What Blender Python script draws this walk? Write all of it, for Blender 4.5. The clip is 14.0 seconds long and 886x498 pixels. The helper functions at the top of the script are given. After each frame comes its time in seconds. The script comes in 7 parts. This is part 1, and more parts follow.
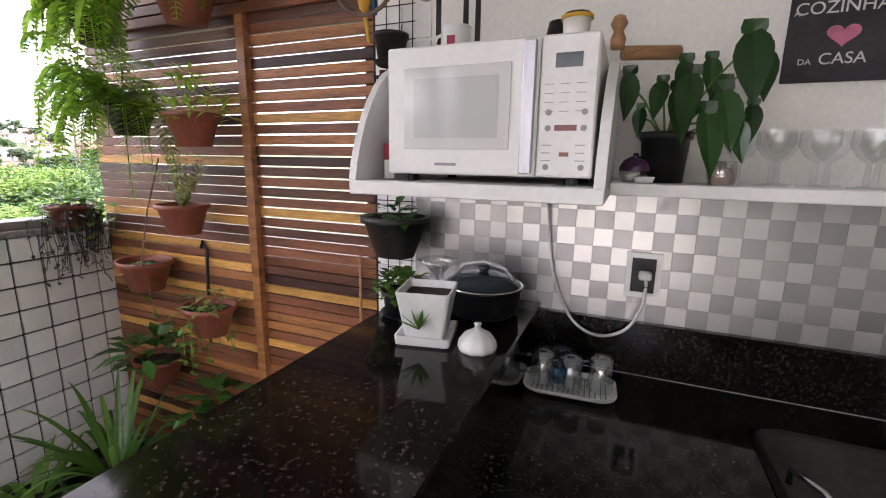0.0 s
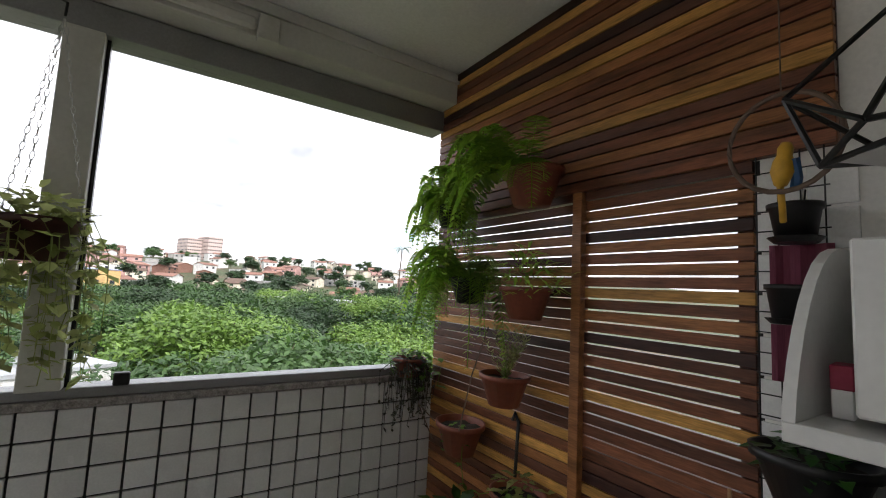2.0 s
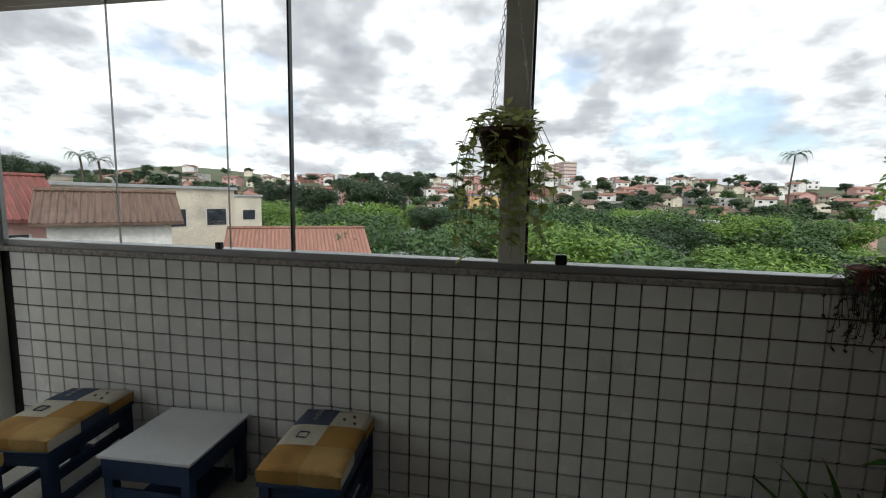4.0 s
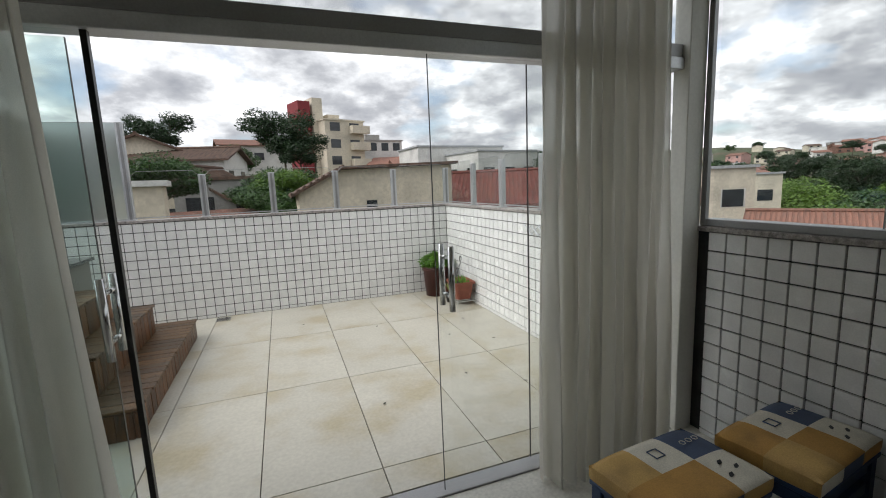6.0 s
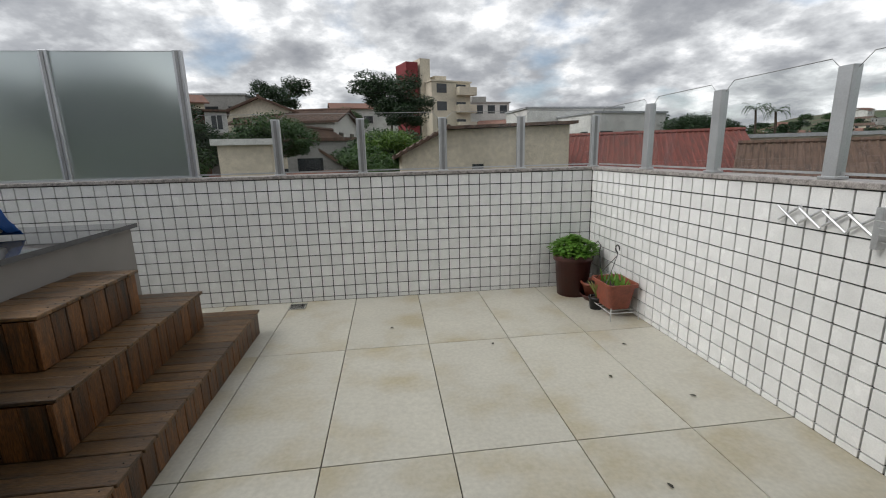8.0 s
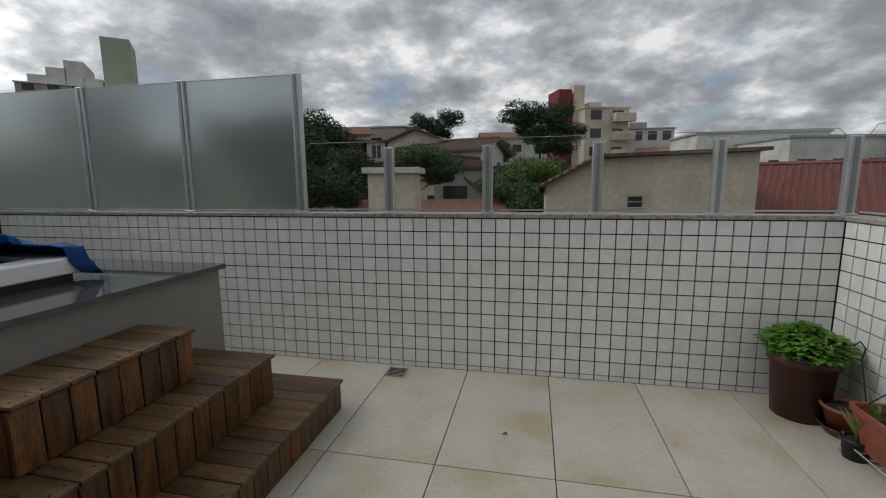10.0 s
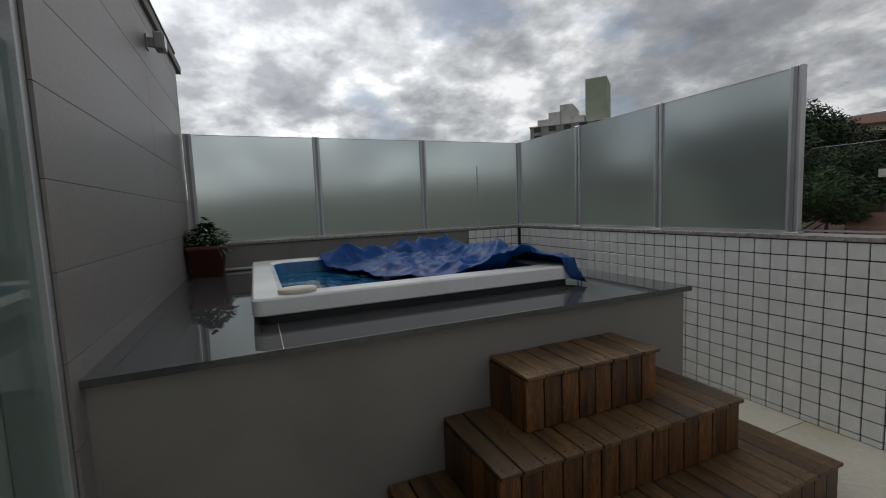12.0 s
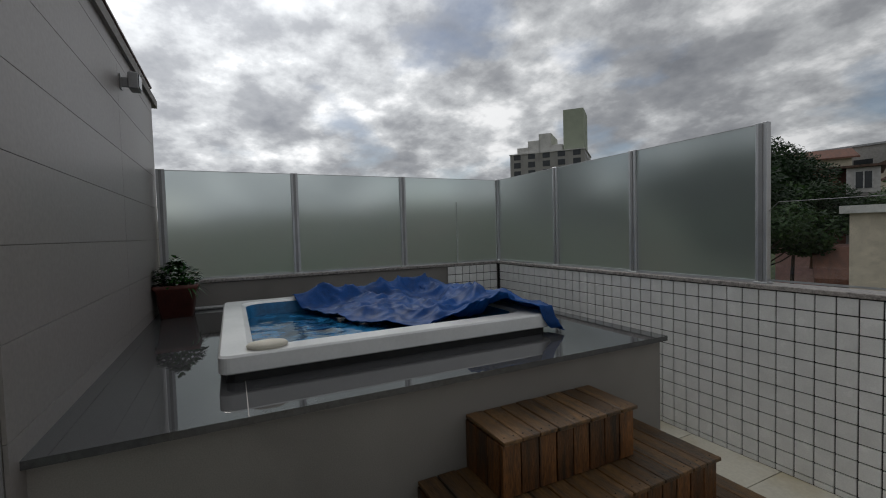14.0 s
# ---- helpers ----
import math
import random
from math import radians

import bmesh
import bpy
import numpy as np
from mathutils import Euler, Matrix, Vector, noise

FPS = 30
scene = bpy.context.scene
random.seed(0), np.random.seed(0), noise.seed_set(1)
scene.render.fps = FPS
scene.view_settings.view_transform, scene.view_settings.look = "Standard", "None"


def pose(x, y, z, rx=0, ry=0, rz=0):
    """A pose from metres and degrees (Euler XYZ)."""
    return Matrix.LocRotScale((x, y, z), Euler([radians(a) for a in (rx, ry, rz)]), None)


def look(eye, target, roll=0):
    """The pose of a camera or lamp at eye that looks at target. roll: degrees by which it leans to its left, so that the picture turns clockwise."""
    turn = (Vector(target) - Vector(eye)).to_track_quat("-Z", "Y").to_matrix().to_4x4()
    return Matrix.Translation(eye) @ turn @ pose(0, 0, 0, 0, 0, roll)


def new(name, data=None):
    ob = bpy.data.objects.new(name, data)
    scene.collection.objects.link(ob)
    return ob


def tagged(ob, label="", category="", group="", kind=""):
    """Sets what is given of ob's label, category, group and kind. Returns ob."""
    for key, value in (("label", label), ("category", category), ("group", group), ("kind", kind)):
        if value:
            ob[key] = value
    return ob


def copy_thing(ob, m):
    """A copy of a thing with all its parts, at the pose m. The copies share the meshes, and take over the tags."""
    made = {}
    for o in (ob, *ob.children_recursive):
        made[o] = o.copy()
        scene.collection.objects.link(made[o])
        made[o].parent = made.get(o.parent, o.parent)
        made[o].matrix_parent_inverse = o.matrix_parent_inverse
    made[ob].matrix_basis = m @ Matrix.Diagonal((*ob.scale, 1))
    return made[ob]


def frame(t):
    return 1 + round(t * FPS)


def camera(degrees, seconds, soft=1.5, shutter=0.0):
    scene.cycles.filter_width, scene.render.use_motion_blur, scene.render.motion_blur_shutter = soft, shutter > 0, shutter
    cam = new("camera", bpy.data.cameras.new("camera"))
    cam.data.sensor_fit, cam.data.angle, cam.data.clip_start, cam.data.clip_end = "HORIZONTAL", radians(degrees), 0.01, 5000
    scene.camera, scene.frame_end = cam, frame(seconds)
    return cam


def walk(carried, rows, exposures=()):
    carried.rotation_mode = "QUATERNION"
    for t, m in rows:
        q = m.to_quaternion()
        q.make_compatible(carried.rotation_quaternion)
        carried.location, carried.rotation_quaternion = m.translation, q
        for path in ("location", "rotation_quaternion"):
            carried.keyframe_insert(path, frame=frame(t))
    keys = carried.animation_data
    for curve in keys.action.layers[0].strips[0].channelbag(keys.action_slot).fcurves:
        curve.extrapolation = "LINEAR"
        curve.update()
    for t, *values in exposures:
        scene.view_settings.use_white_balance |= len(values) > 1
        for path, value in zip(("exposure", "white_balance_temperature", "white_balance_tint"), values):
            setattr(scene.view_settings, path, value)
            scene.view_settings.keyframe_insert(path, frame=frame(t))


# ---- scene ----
cam = camera(91.2, 14.0, soft=1.05)
PATH = [
    (0, (-2.27, -1.024, 1.479), (-1.518, -2.835, 1.087), 1.0),
    (0.5, (-2.116, -1.002, 1.483), (-1.111, -2.695, 1.13), 1.0),
    (1, (-2.023, -1.003, 1.52), (-0.707, -2.486, 1.256), 1.0),
    (1.5, (-1.982, -1.039, 1.596), (-0.443, -2.317, 1.605), 1.5),
    (2, (-1.966, -1.038, 1.612), (-0.304, -2.134, 1.799), 2.8),
    (2.1, (-1.964, -1.015, 1.615), (-0.288, -2.09, 1.805), 2.4),
    (2.2, (-1.944, -0.994, 1.615), (-0.248, -2.034, 1.816), 3.0),
    (4.3, (-1.964, -0.692, 1.49), (-0.067, -0.104, 1.249), 0.6),
    (4.5, (-1.998, -0.571, 1.498), (-0.147, 0.154, 1.281), 0.8),
    (5, (-2.051, -0.27, 1.457), (-0.384, 0.827, 1.323), 0.1),
    (5.5, (-2.139, 0.037, 1.45), (-0.908, 1.6, 1.249), -0.9),
    (6, (-2.128, 0.379, 1.454), (-1.447, 2.237, 1.16), -2.3),
    (6.5, (-2.189, 0.734, 1.382), (-1.873, 2.68, 1.041), -1.8),
    (7, (-2.161, 1.102, 1.361), (-1.893, 3.041, 0.95), -1.2),
    (7.2, (-2.122, 1.264, 1.353), (-1.86, 3.2, 0.923), -1.3),
    (9.3, (-1.877, 2.718, 1.361), (-1.966, 4.672, 0.943), 0.1),
    (9.5, (-1.875, 2.785, 1.381), (-2.093, 4.735, 0.993), -0.1),
    (10, (-1.884, 2.892, 1.411), (-2.287, 4.828, 1.113), -0.5),
    (10.5, (-1.965, 2.968, 1.413), (-2.676, 4.821, 1.168), -1.1),
    (11, (-1.975, 2.965, 1.434), (-3.299, 4.446, 1.203), -1.9),
    (11.5, (-1.986, 2.908, 1.439), (-3.668, 3.969, 1.225), -2.4),
    (12, (-2.004, 2.861, 1.453), (-3.832, 3.649, 1.264), -2.3),
    (12.5, (-2.019, 2.852, 1.49), (-3.867, 3.605, 1.347), -1.8),
    (13, (-2.038, 2.852, 1.548), (-3.885, 3.609, 1.414), -1.7),
    (13.5, (-2.04, 2.865, 1.589), (-3.888, 3.622, 1.477), -1.5),
    (14, (-2.029, 2.9, 1.599), (-3.825, 3.775, 1.517), -1.6),
]
EXPOSURES = [(0, 3.45, 6500, 26), (0.5, 2.85, 6500, 22), (1, 2.25, 6500, 18), (1.5, 1.95, 6500, 16), (2.2, 1.8, 6500, 16), (4.3, 0.9, 6500, 10), (5.5, 0.7, 6500, 10),
             (6.5, 0.65, 6500, 12), (7.2, 0.5, 6500, 11), (9.3, -0.15, 6500, 10), (11, -0.45, 6500, 10), (12.5, -0.55, 6500, 10), (14, -0.6, 6500, 10)]
walk(cam, [(t, look(e, g, r)) for t, e, g, r in PATH], EXPOSURES)

# ---- sky and sun ----
SUN_AZ, SUN_EL = radians(264), radians(42)
world = bpy.data.worlds.new("sky")
scene.world = world
world.use_nodes = True
wn, wl = world.node_tree.nodes, world.node_tree.links
wn.clear()
sky = wn.new("ShaderNodeTexSky")
sky.sky_type, sky.sun_disc, sky.sun_elevation, sky.sun_rotation = "NISHITA", False, SUN_EL, SUN_AZ
tc = wn.new("ShaderNodeTexCoord")
# the cloud deck: the direction laid on a flat layer, so that clouds shrink towards the horizon
sep = wn.new("ShaderNodeSeparateXYZ")
wl.new(tc.outputs["Generated"], sep.inputs[0])
up = wn.new("ShaderNodeMath")
up.operation, up.inputs[1].default_value = "MAXIMUM", 0.0
wl.new(sep.outputs["Z"], up.inputs[0])
lift = wn.new("ShaderNodeMath")
lift.operation, lift.inputs[1].default_value = "ADD", 0.36
wl.new(up.outputs[0], lift.inputs[0])
flat = wn.new("ShaderNodeVectorMath")
flat.operation = "DIVIDE"
both = wn.new("ShaderNodeCombineXYZ")
for k in range(3):
    wl.new(lift.outputs[0], both.inputs[k])
wl.new(tc.outputs["Generated"], flat.inputs[0])
wl.new(both.outputs[0], flat.inputs[1])


def sky_noise(scale, detail, rough, offset):
    n = wn.new("ShaderNodeTexNoise")
    n.inputs["Scale"].default_value, n.inputs["Detail"].default_value, n.inputs["Roughness"].default_value = scale, detail, rough
    n.inputs["Distortion"].default_value = 0.0
    m = wn.new("ShaderNodeVectorMath")
    m.operation, m.inputs[1].default_value = "ADD", offset
    wl.new(flat.outputs[0], m.inputs[0])
    wl.new(m.outputs[0], n.inputs["Vector"])
    return n


def ramp_node(nodes, stops):
    r = nodes.new("ShaderNodeValToRGB")
    el = r.color_ramp.elements
    while len(el) < len(stops):
        el.new(0.5)
    for e, (p, c) in zip(el, stops):
        e.position, e.color = p, (*c, 1)
    return r


big = sky_noise(3.3, 9.0, 0.58, (3.1, 1.7, 0.4))
puffs = sky_noise(8.5, 6.0, 0.52, (1.3, 4.2, 2.7))
heap = wn.new("ShaderNodeMix")
heap.data_type = "FLOAT"
heap.inputs[0].default_value = 0.24
wl.new(big.outputs["Fac"], heap.inputs[2])
wl.new(puffs.outputs["Fac"], heap.inputs[3])
body = ramp_node(wn, [(0.38, (10.6, 10.7, 10.8)), (0.46, (6.4, 6.6, 6.8)), (0.55, (3.9, 4.05, 4.3)), (0.68, (2.5, 2.65, 2.95))])
wl.new(heap.outputs[0], body.inputs[0])
gaps = sky_noise(2.6, 5.0, 0.5, (7.3, 2.2, 1.9))
cover = ramp_node(wn, [(0.33, (0.35, 0.35, 0.35)), (0.45, (1, 1, 1))])
wl.new(gaps.outputs["Fac"], cover.inputs[0])
# clouds shine more towards the veiled sun
glow = wn.new("ShaderNodeVectorMath")
glow.operation = "DOT_PRODUCT"
glow.inputs[1].default_value = (math.sin(SUN_AZ) * math.cos(SUN_EL), math.cos(SUN_AZ) * math.cos(SUN_EL), math.sin(SUN_EL))
wl.new(tc.outputs["Generated"], glow.inputs[0])
shine = ramp_node(wn, [(0.0, (0.92,) * 3), (0.45, (1.0,) * 3), (0.78, (1.3,) * 3), (0.92, (2.1,) * 3), (1.0, (3.2,) * 3)])
wl.new(glow.outputs["Value"], shine.inputs[0])
lit = wn.new("ShaderNodeMixRGB")
lit.blend_type, lit.inputs[0].default_value = "MULTIPLY", 1.0
wl.new(body.outputs[0], lit.inputs[1])
wl.new(shine.outputs[0], lit.inputs[2])
blend = wn.new("ShaderNodeMixRGB")
wl.new(cover.outputs[0], blend.inputs[0])
wl.new(sky.outputs[0], blend.inputs[1])
wl.new(lit.outputs[0], blend.inputs[2])
bg = wn.new("ShaderNodeBackground")
bg.inputs["Strength"].default_value = 0.1
wl.new(blend.outputs[0], bg.inputs["Color"])
wo = wn.new("ShaderNodeOutputWorld")
wl.new(bg.outputs[0], wo.inputs["Surface"])

sun = new("sun", bpy.data.lights.new("sun", "SUN"))
sun.data.energy, sun.data.angle, sun.data.color = 0.8, radians(16), (1.0, 0.96, 0.9)
sun.rotation_euler = Euler((math.pi / 2 - SUN_EL, 0, math.pi - SUN_AZ))


# ---- materials ----
def mat(name, color, rough=0.6, metal=0.0, var=0.12, scale=6.0, grain=60.0, bump=0.15, stretch=(1, 1, 1), second=None,
        rand=0.0, spec=0.5, coat=0.0, fine=0.08, rough_var=0.12):
    """A procedural surface: colour at two scales, grain relief, uneven gloss."""
    m = bpy.data.materials.new(name)
    m.use_nodes = True
    n, l = m.node_tree.nodes, m.node_tree.links
    b = n["Principled BSDF"]
    t = n.new("ShaderNodeTexCoord")
    mp = n.new("ShaderNodeMapping")
    mp.inputs["Scale"].default_value = stretch
    l.new(t.outputs["Object"], mp.inputs["Vector"])
    src = mp.outputs[0]
    info = n.new("ShaderNodeObjectInfo")
    if rand:
        off = n.new("ShaderNodeVectorMath")
        off.operation = "MULTIPLY_ADD"
        l.new(info.outputs["Random"], off.inputs[0])
        off.inputs[1].default_value = (37, 23, 51)
        l.new(src, off.inputs[2])
        src = off.outputs[0]
    n1 = n.new("ShaderNodeTexNoise")
    n1.inputs["Scale"].default_value, n1.inputs["Detail"].default_value = scale, 5
    n2 = n.new("ShaderNodeTexNoise")
    n2.inputs["Scale"].default_value, n2.inputs["Detail"].default_value = grain, 3
    l.new(src, n1.inputs["Vector"])
    l.new(src, n2.inputs["Vector"])
    c = Vector(color)
    c2 = Vector(second) if second else c * (1 - 2.2 * var)
    hi = c * (1 + var)
    r = ramp_node(n, [(0.3, tuple(min(1, v) for v in c2)), (0.52, tuple(c)), (0.72, tuple(min(1, v) for v in hi))])
    l.new(n1.outputs["Fac"], r.inputs[0])
    mul = n.new("ShaderNodeMixRGB")
    mul.blend_type, mul.inputs[0].default_value = "MULTIPLY", 1.0
    g = ramp_node(n, [(0.3, (1 - 2 * fine,) * 3), (0.7, (1 + fine,) * 3)])
    l.new(n2.outputs["Fac"], g.inputs[0])
    l.new(r.outputs[0], mul.inputs[1])
    l.new(g.outputs[0], mul.inputs[2])
    out = mul.outputs[0]
    if rand:
        hsv = n.new("ShaderNodeHueSaturation")
        mr = n.new("ShaderNodeMapRange")
        mr.inputs["To Min"].default_value, mr.inputs["To Max"].default_value = 1 - rand, 1 + rand
        l.new(info.outputs["Random"], mr.inputs["Value"])
        l.new(mr.outputs[0], hsv.inputs["Value"])
        l.new(out, hsv.inputs["Color"])
        out = hsv.outputs[0]
    l.new(out, b.inputs["Base Color"])
    rr = n.new("ShaderNodeMapRange")
    rr.inputs["To Min"].default_value, rr.inputs["To Max"].default_value = max(0.02, rough - rough_var), min(1, rough + rough_var)
    l.new(n1.outputs["Fac"], rr.inputs["Value"])
    l.new(rr.outputs[0], b.inputs["Roughness"])
    b.inputs["Metallic"].default_value = metal
    b.inputs["Specular IOR Level"].default_value = spec
    b.inputs["Coat Weight"].default_value = coat
    if bump:
        bp = n.new("ShaderNodeBump")
        bp.inputs["Strength"].default_value, bp.inputs["Distance"].default_value = bump, 0.004
        l.new(n2.outputs["Fac"], bp.inputs["Height"])
        l.new(bp.outputs[0], b.inputs["Normal"])
    return m


def glass_mat(name, tint, rough=0.0, base=0.025):
    m = bpy.data.materials.new(name)
    m.use_nodes = True
    n, l = m.node_tree.nodes, m.node_tree.links
    n.clear()
    o = n.new("ShaderNodeOutputMaterial")
    mix = n.new("ShaderNodeMixShader")
    lw = n.new("ShaderNodeLayerWeight")
    lw.inputs["Blend"].default_value = 0.5
    pw = n.new("ShaderNodeMath")
    pw.operation, pw.inputs[1].default_value = "POWER", 4.5
    l.new(lw.outputs["Facing"], pw.inputs[0])
    fr = n.new("ShaderNodeMath")
    fr.operation, fr.inputs[1].default_value, fr.inputs[2].default_value = "MULTIPLY_ADD", 0.75, base
    l.new(pw.outputs[0], fr.inputs[0])
    tr = n.new("ShaderNodeBsdfTransparent")
    tr.inputs["Color"].default_value = (*tint, 1)
    gl = n.new("ShaderNodeBsdfGlossy")
    gl.inputs["Roughness"].default_value = rough
    l.new(fr.outputs[0], mix.inputs[0])
    l.new(tr.outputs[0], mix.inputs[1])
    l.new(gl.outputs[0], mix.inputs[2])
    l.new(mix.outputs[0], o.inputs["Surface"])
    return m


M_TILE = mat("white_glazed_tile", (0.80, 0.80, 0.785), 0.24, var=0.04, scale=9, grain=140, bump=0.05, rand=0.05, fine=0.03)
M_JOINT = mat("dark_grout", (0.045, 0.045, 0.045), 0.9, var=0.25, scale=5)
M_STONE = mat("grey_granite_sill", (0.36, 0.33, 0.31), 0.45, var=0.25, scale=40, grain=180, fine=0.2)
M_FLOOR = mat("cream_porcelain_slab", (0.485, 0.465, 0.395), 0.36, var=0.08, scale=2.6, grain=45, bump=0.05, rand=0.05, fine=0.05, second=(0.40, 0.35, 0.235))
M_FLOORJ = mat("slab_grout", (0.12, 0.11, 0.095), 0.9)
M_INFLOOR = mat("indoor_floor_tile", (0.62, 0.60, 0.54), 0.4, var=0.08, scale=3, bump=0.05)
M_PAINT = mat("white_wall_paint", (0.84, 0.83, 0.79), 0.75, var=0.03, scale=3, grain=90, bump=0.12, fine=0.03)
M_CEIL = mat("white_ceiling_paint", (0.85, 0.85, 0.83), 0.8, var=0.05, scale=1.5, grain=80, bump=0.1, fine=0.03)
M_ALU = mat("silver_anodised_aluminium", (0.60, 0.61, 0.62), 0.42, 0.75, var=0.05, scale=4, grain=120, bump=0.03, fine=0.04)
M_ALUDARK = mat("grey_aluminium_frame", (0.33, 0.33, 0.33), 0.45, 0.6, var=0.06, scale=4, grain=120, bump=0.03, fine=0.04)
M_BEAM = mat("cream_painted_metal", (0.66, 0.65, 0.60), 0.5, var=0.05, scale=3, bump=0.03, fine=0.03)
M_WESTWALL = mat("taupe_wall_paint", (0.36, 0.34, 0.31), 0.8, var=0.05, scale=2, grain=80, bump=0.1, fine=0.03)
M_BLACK = mat("black_profile", (0.02, 0.02, 0.02), 0.4, 0.3, var=0.1)
M_FACADE = mat("grey_brown_porcelain_cladding", (0.26, 0.235, 0.22), 0.42, var=0.07, scale=1.2, grain=50, bump=0.05, fine=0.05)
M_DECKTOP = mat("polished_grey_granite", (0.070, 0.070, 0.072), 0.022, var=0.12, scale=50, grain=220, bump=0.0, fine=0.10, rough_var=0.012, spec=0.7)
M_DECKSIDE = mat("grey_textured_paint", (0.25, 0.232, 0.213), 0.7, var=0.08, scale=1.8, grain=200, bump=0.2, fine=0.06)
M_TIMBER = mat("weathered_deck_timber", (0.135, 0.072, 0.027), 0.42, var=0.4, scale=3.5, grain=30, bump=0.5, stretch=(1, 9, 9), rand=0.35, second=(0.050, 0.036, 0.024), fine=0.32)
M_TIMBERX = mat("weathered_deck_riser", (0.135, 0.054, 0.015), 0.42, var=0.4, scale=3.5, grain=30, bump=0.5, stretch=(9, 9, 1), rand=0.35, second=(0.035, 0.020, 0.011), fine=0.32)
M_GLASS = glass_mat("clear_glass", (0.98, 0.99, 0.985))
M_GLASSG = glass_mat("green_edge_glass", (0.86, 0.93, 0.91))

# frosted glass: lets light through and scatters it
M_FROST = bpy.data.materials.new("frosted_glass")
M_FROST.use_nodes = True
fn, fl = M_FROST.node_tree.nodes, M_FROST.node_tree.links
fb = fn["Principled BSDF"]
fb.inputs["Base Color"].default_value = (0.66, 0.72, 0.71, 1)
fb.inputs["Roughness"].default_value = 0.32
fb.inputs["Transmission Weight"].default_value = 0.85
fb.inputs["IOR"].default_value = 1.15


def sstep(t):
    t = min(1.0, max(0.0, t))
    return t * t * (3 - 2 * t)


# ---- mesh helpers ----
def mesh_of(bm, name, material):
    me = bpy.data.meshes.new(name)
    bm.to_mesh(me)
    bm.free()
    for m in (material if isinstance(material, (list, tuple)) else [material]):
        me.materials.append(m)
    return me


def part(name, bm, material, parent=None, label="", smooth=False):
    """One mesh object, under a thing or a part if one is given."""
    me = mesh_of(bm, name, material)
    if smooth:
        for p in me.polygons:
            p.use_smooth = True
    ob = new(name, me)
    if parent:
        ob.parent = parent
    if label:
        tagged(ob, label)
    return ob


def box(bm, x0, x1, y0, y1, z0, z1, bevel=0.0, m=None):
    vs = bmesh.ops.create_cube(bm, size=1)["verts"]
    bmesh.ops.transform(bm, matrix=Matrix.Translation(((x0 + x1) / 2, (y0 + y1) / 2, (z0 + z1) / 2)) @ Matrix.Diagonal((x1 - x0, y1 - y0, z1 - z0, 1)), verts=vs)
    if bevel:
        es = list({e for v in vs for e in v.link_edges})
        r = bmesh.ops.bevel(bm, geom=es, offset=bevel, segments=1, affect="EDGES")
        vs = list({v for f in r["faces"] for v in f.verts})
    if m is not None:
        bmesh.ops.transform(bm, matrix=m, verts=vs)
    return vs


def boxed(x0, x1, y0, y1, z0, z1, bevel=0.0):
    bm = bmesh.new()
    box(bm, x0, x1, y0, y1, z0, z1, bevel)
    return bm


def thing(name, label, category, at=(0, 0, 0), turn=0.0, group="", kind=""):
    e = new(name)
    e.empty_display_size = 0.1
    e.location, e.rotation_euler = at, Euler((0, 0, radians(turn)))
    return tagged(e, label, category, group, kind)


def setting(name, bm, material, label="", category=""):
    return tagged(part(name, bm, material), label, category, kind="structure")


def lathe(profile, n=24, bm=None, m=None):
    """A turned body from (radius, height) pairs."""
    bm = bm or bmesh.new()
    rings = []
    made = []
    for r, z in profile:
        ring = [bm.verts.new((max(r, 1e-4) * math.cos(2 * math.pi * k / n), max(r, 1e-4) * math.sin(2 * math.pi * k / n), z)) for k in range(n)]
        rings.append(ring)
        made += ring
    for a, b in zip(rings, rings[1:]):
        for k in range(n):
            bm.faces.new((a[k], a[(k + 1) % n], b[(k + 1) % n], b[k]))
    if m is not None:
        bmesh.ops.transform(bm, matrix=m, verts=made)
    return bm


def tube(points, r, n=8, bm=None, closed=False, taper=None):
    """A round bar along points."""
    bm = bm or bmesh.new()
    pts = [Vector(p) for p in points]
    rings = []
    for i, p in enumerate(pts):
        if closed:
            d = pts[(i + 1) % len(pts)] - pts[i - 1]
        else:
            d = pts[min(i + 1, len(pts) - 1)] - pts[max(i - 1, 0)]
        q = d.to_track_quat("Z", "Y")
        rad = r if taper is None else r + (taper - r) * i / max(1, len(pts) - 1)
        rings.append([bm.verts.new(p + q @ Vector((rad * math.cos(2 * math.pi * k / n), rad * math.sin(2 * math.pi * k / n), 0))) for k in range(n)])
    pairs = list(zip(rings, rings[1:])) + ([(rings[-1], rings[0])] if closed else [])
    for a, b in pairs:
        for k in range(n):
            bm.faces.new((a[k], a[(k + 1) % n], b[(k + 1) % n], b[k]))
    if not closed:
        bm.faces.new(list(reversed(rings[0])))
        bm.faces.new(rings[-1])
    return bm


def smooth_path(pts, n=6):
    """Points on a curve that runs through pts."""
    p = [Vector(q) for q in pts]
    out = []
    for i in range(len(p) - 1):
        a, b, c, d = p[max(i - 1, 0)], p[i], p[i + 1], p[min(i + 2, len(p) - 1)]
        for k in range(n):
            t = k / n
            out.append(0.5 * (2 * b + (c - a) * t + (2 * a - 5 * b + 4 * c - d) * t * t + (3 * b - a - 3 * c + d) * t ** 3))
    return out + [p[-1]]


def pieces(name, me, places, parent):
    """Alike pieces as objects of their own on one mesh."""
    for m in places:
        o = new(name, me)
        o.parent = parent
        o.matrix_basis = m


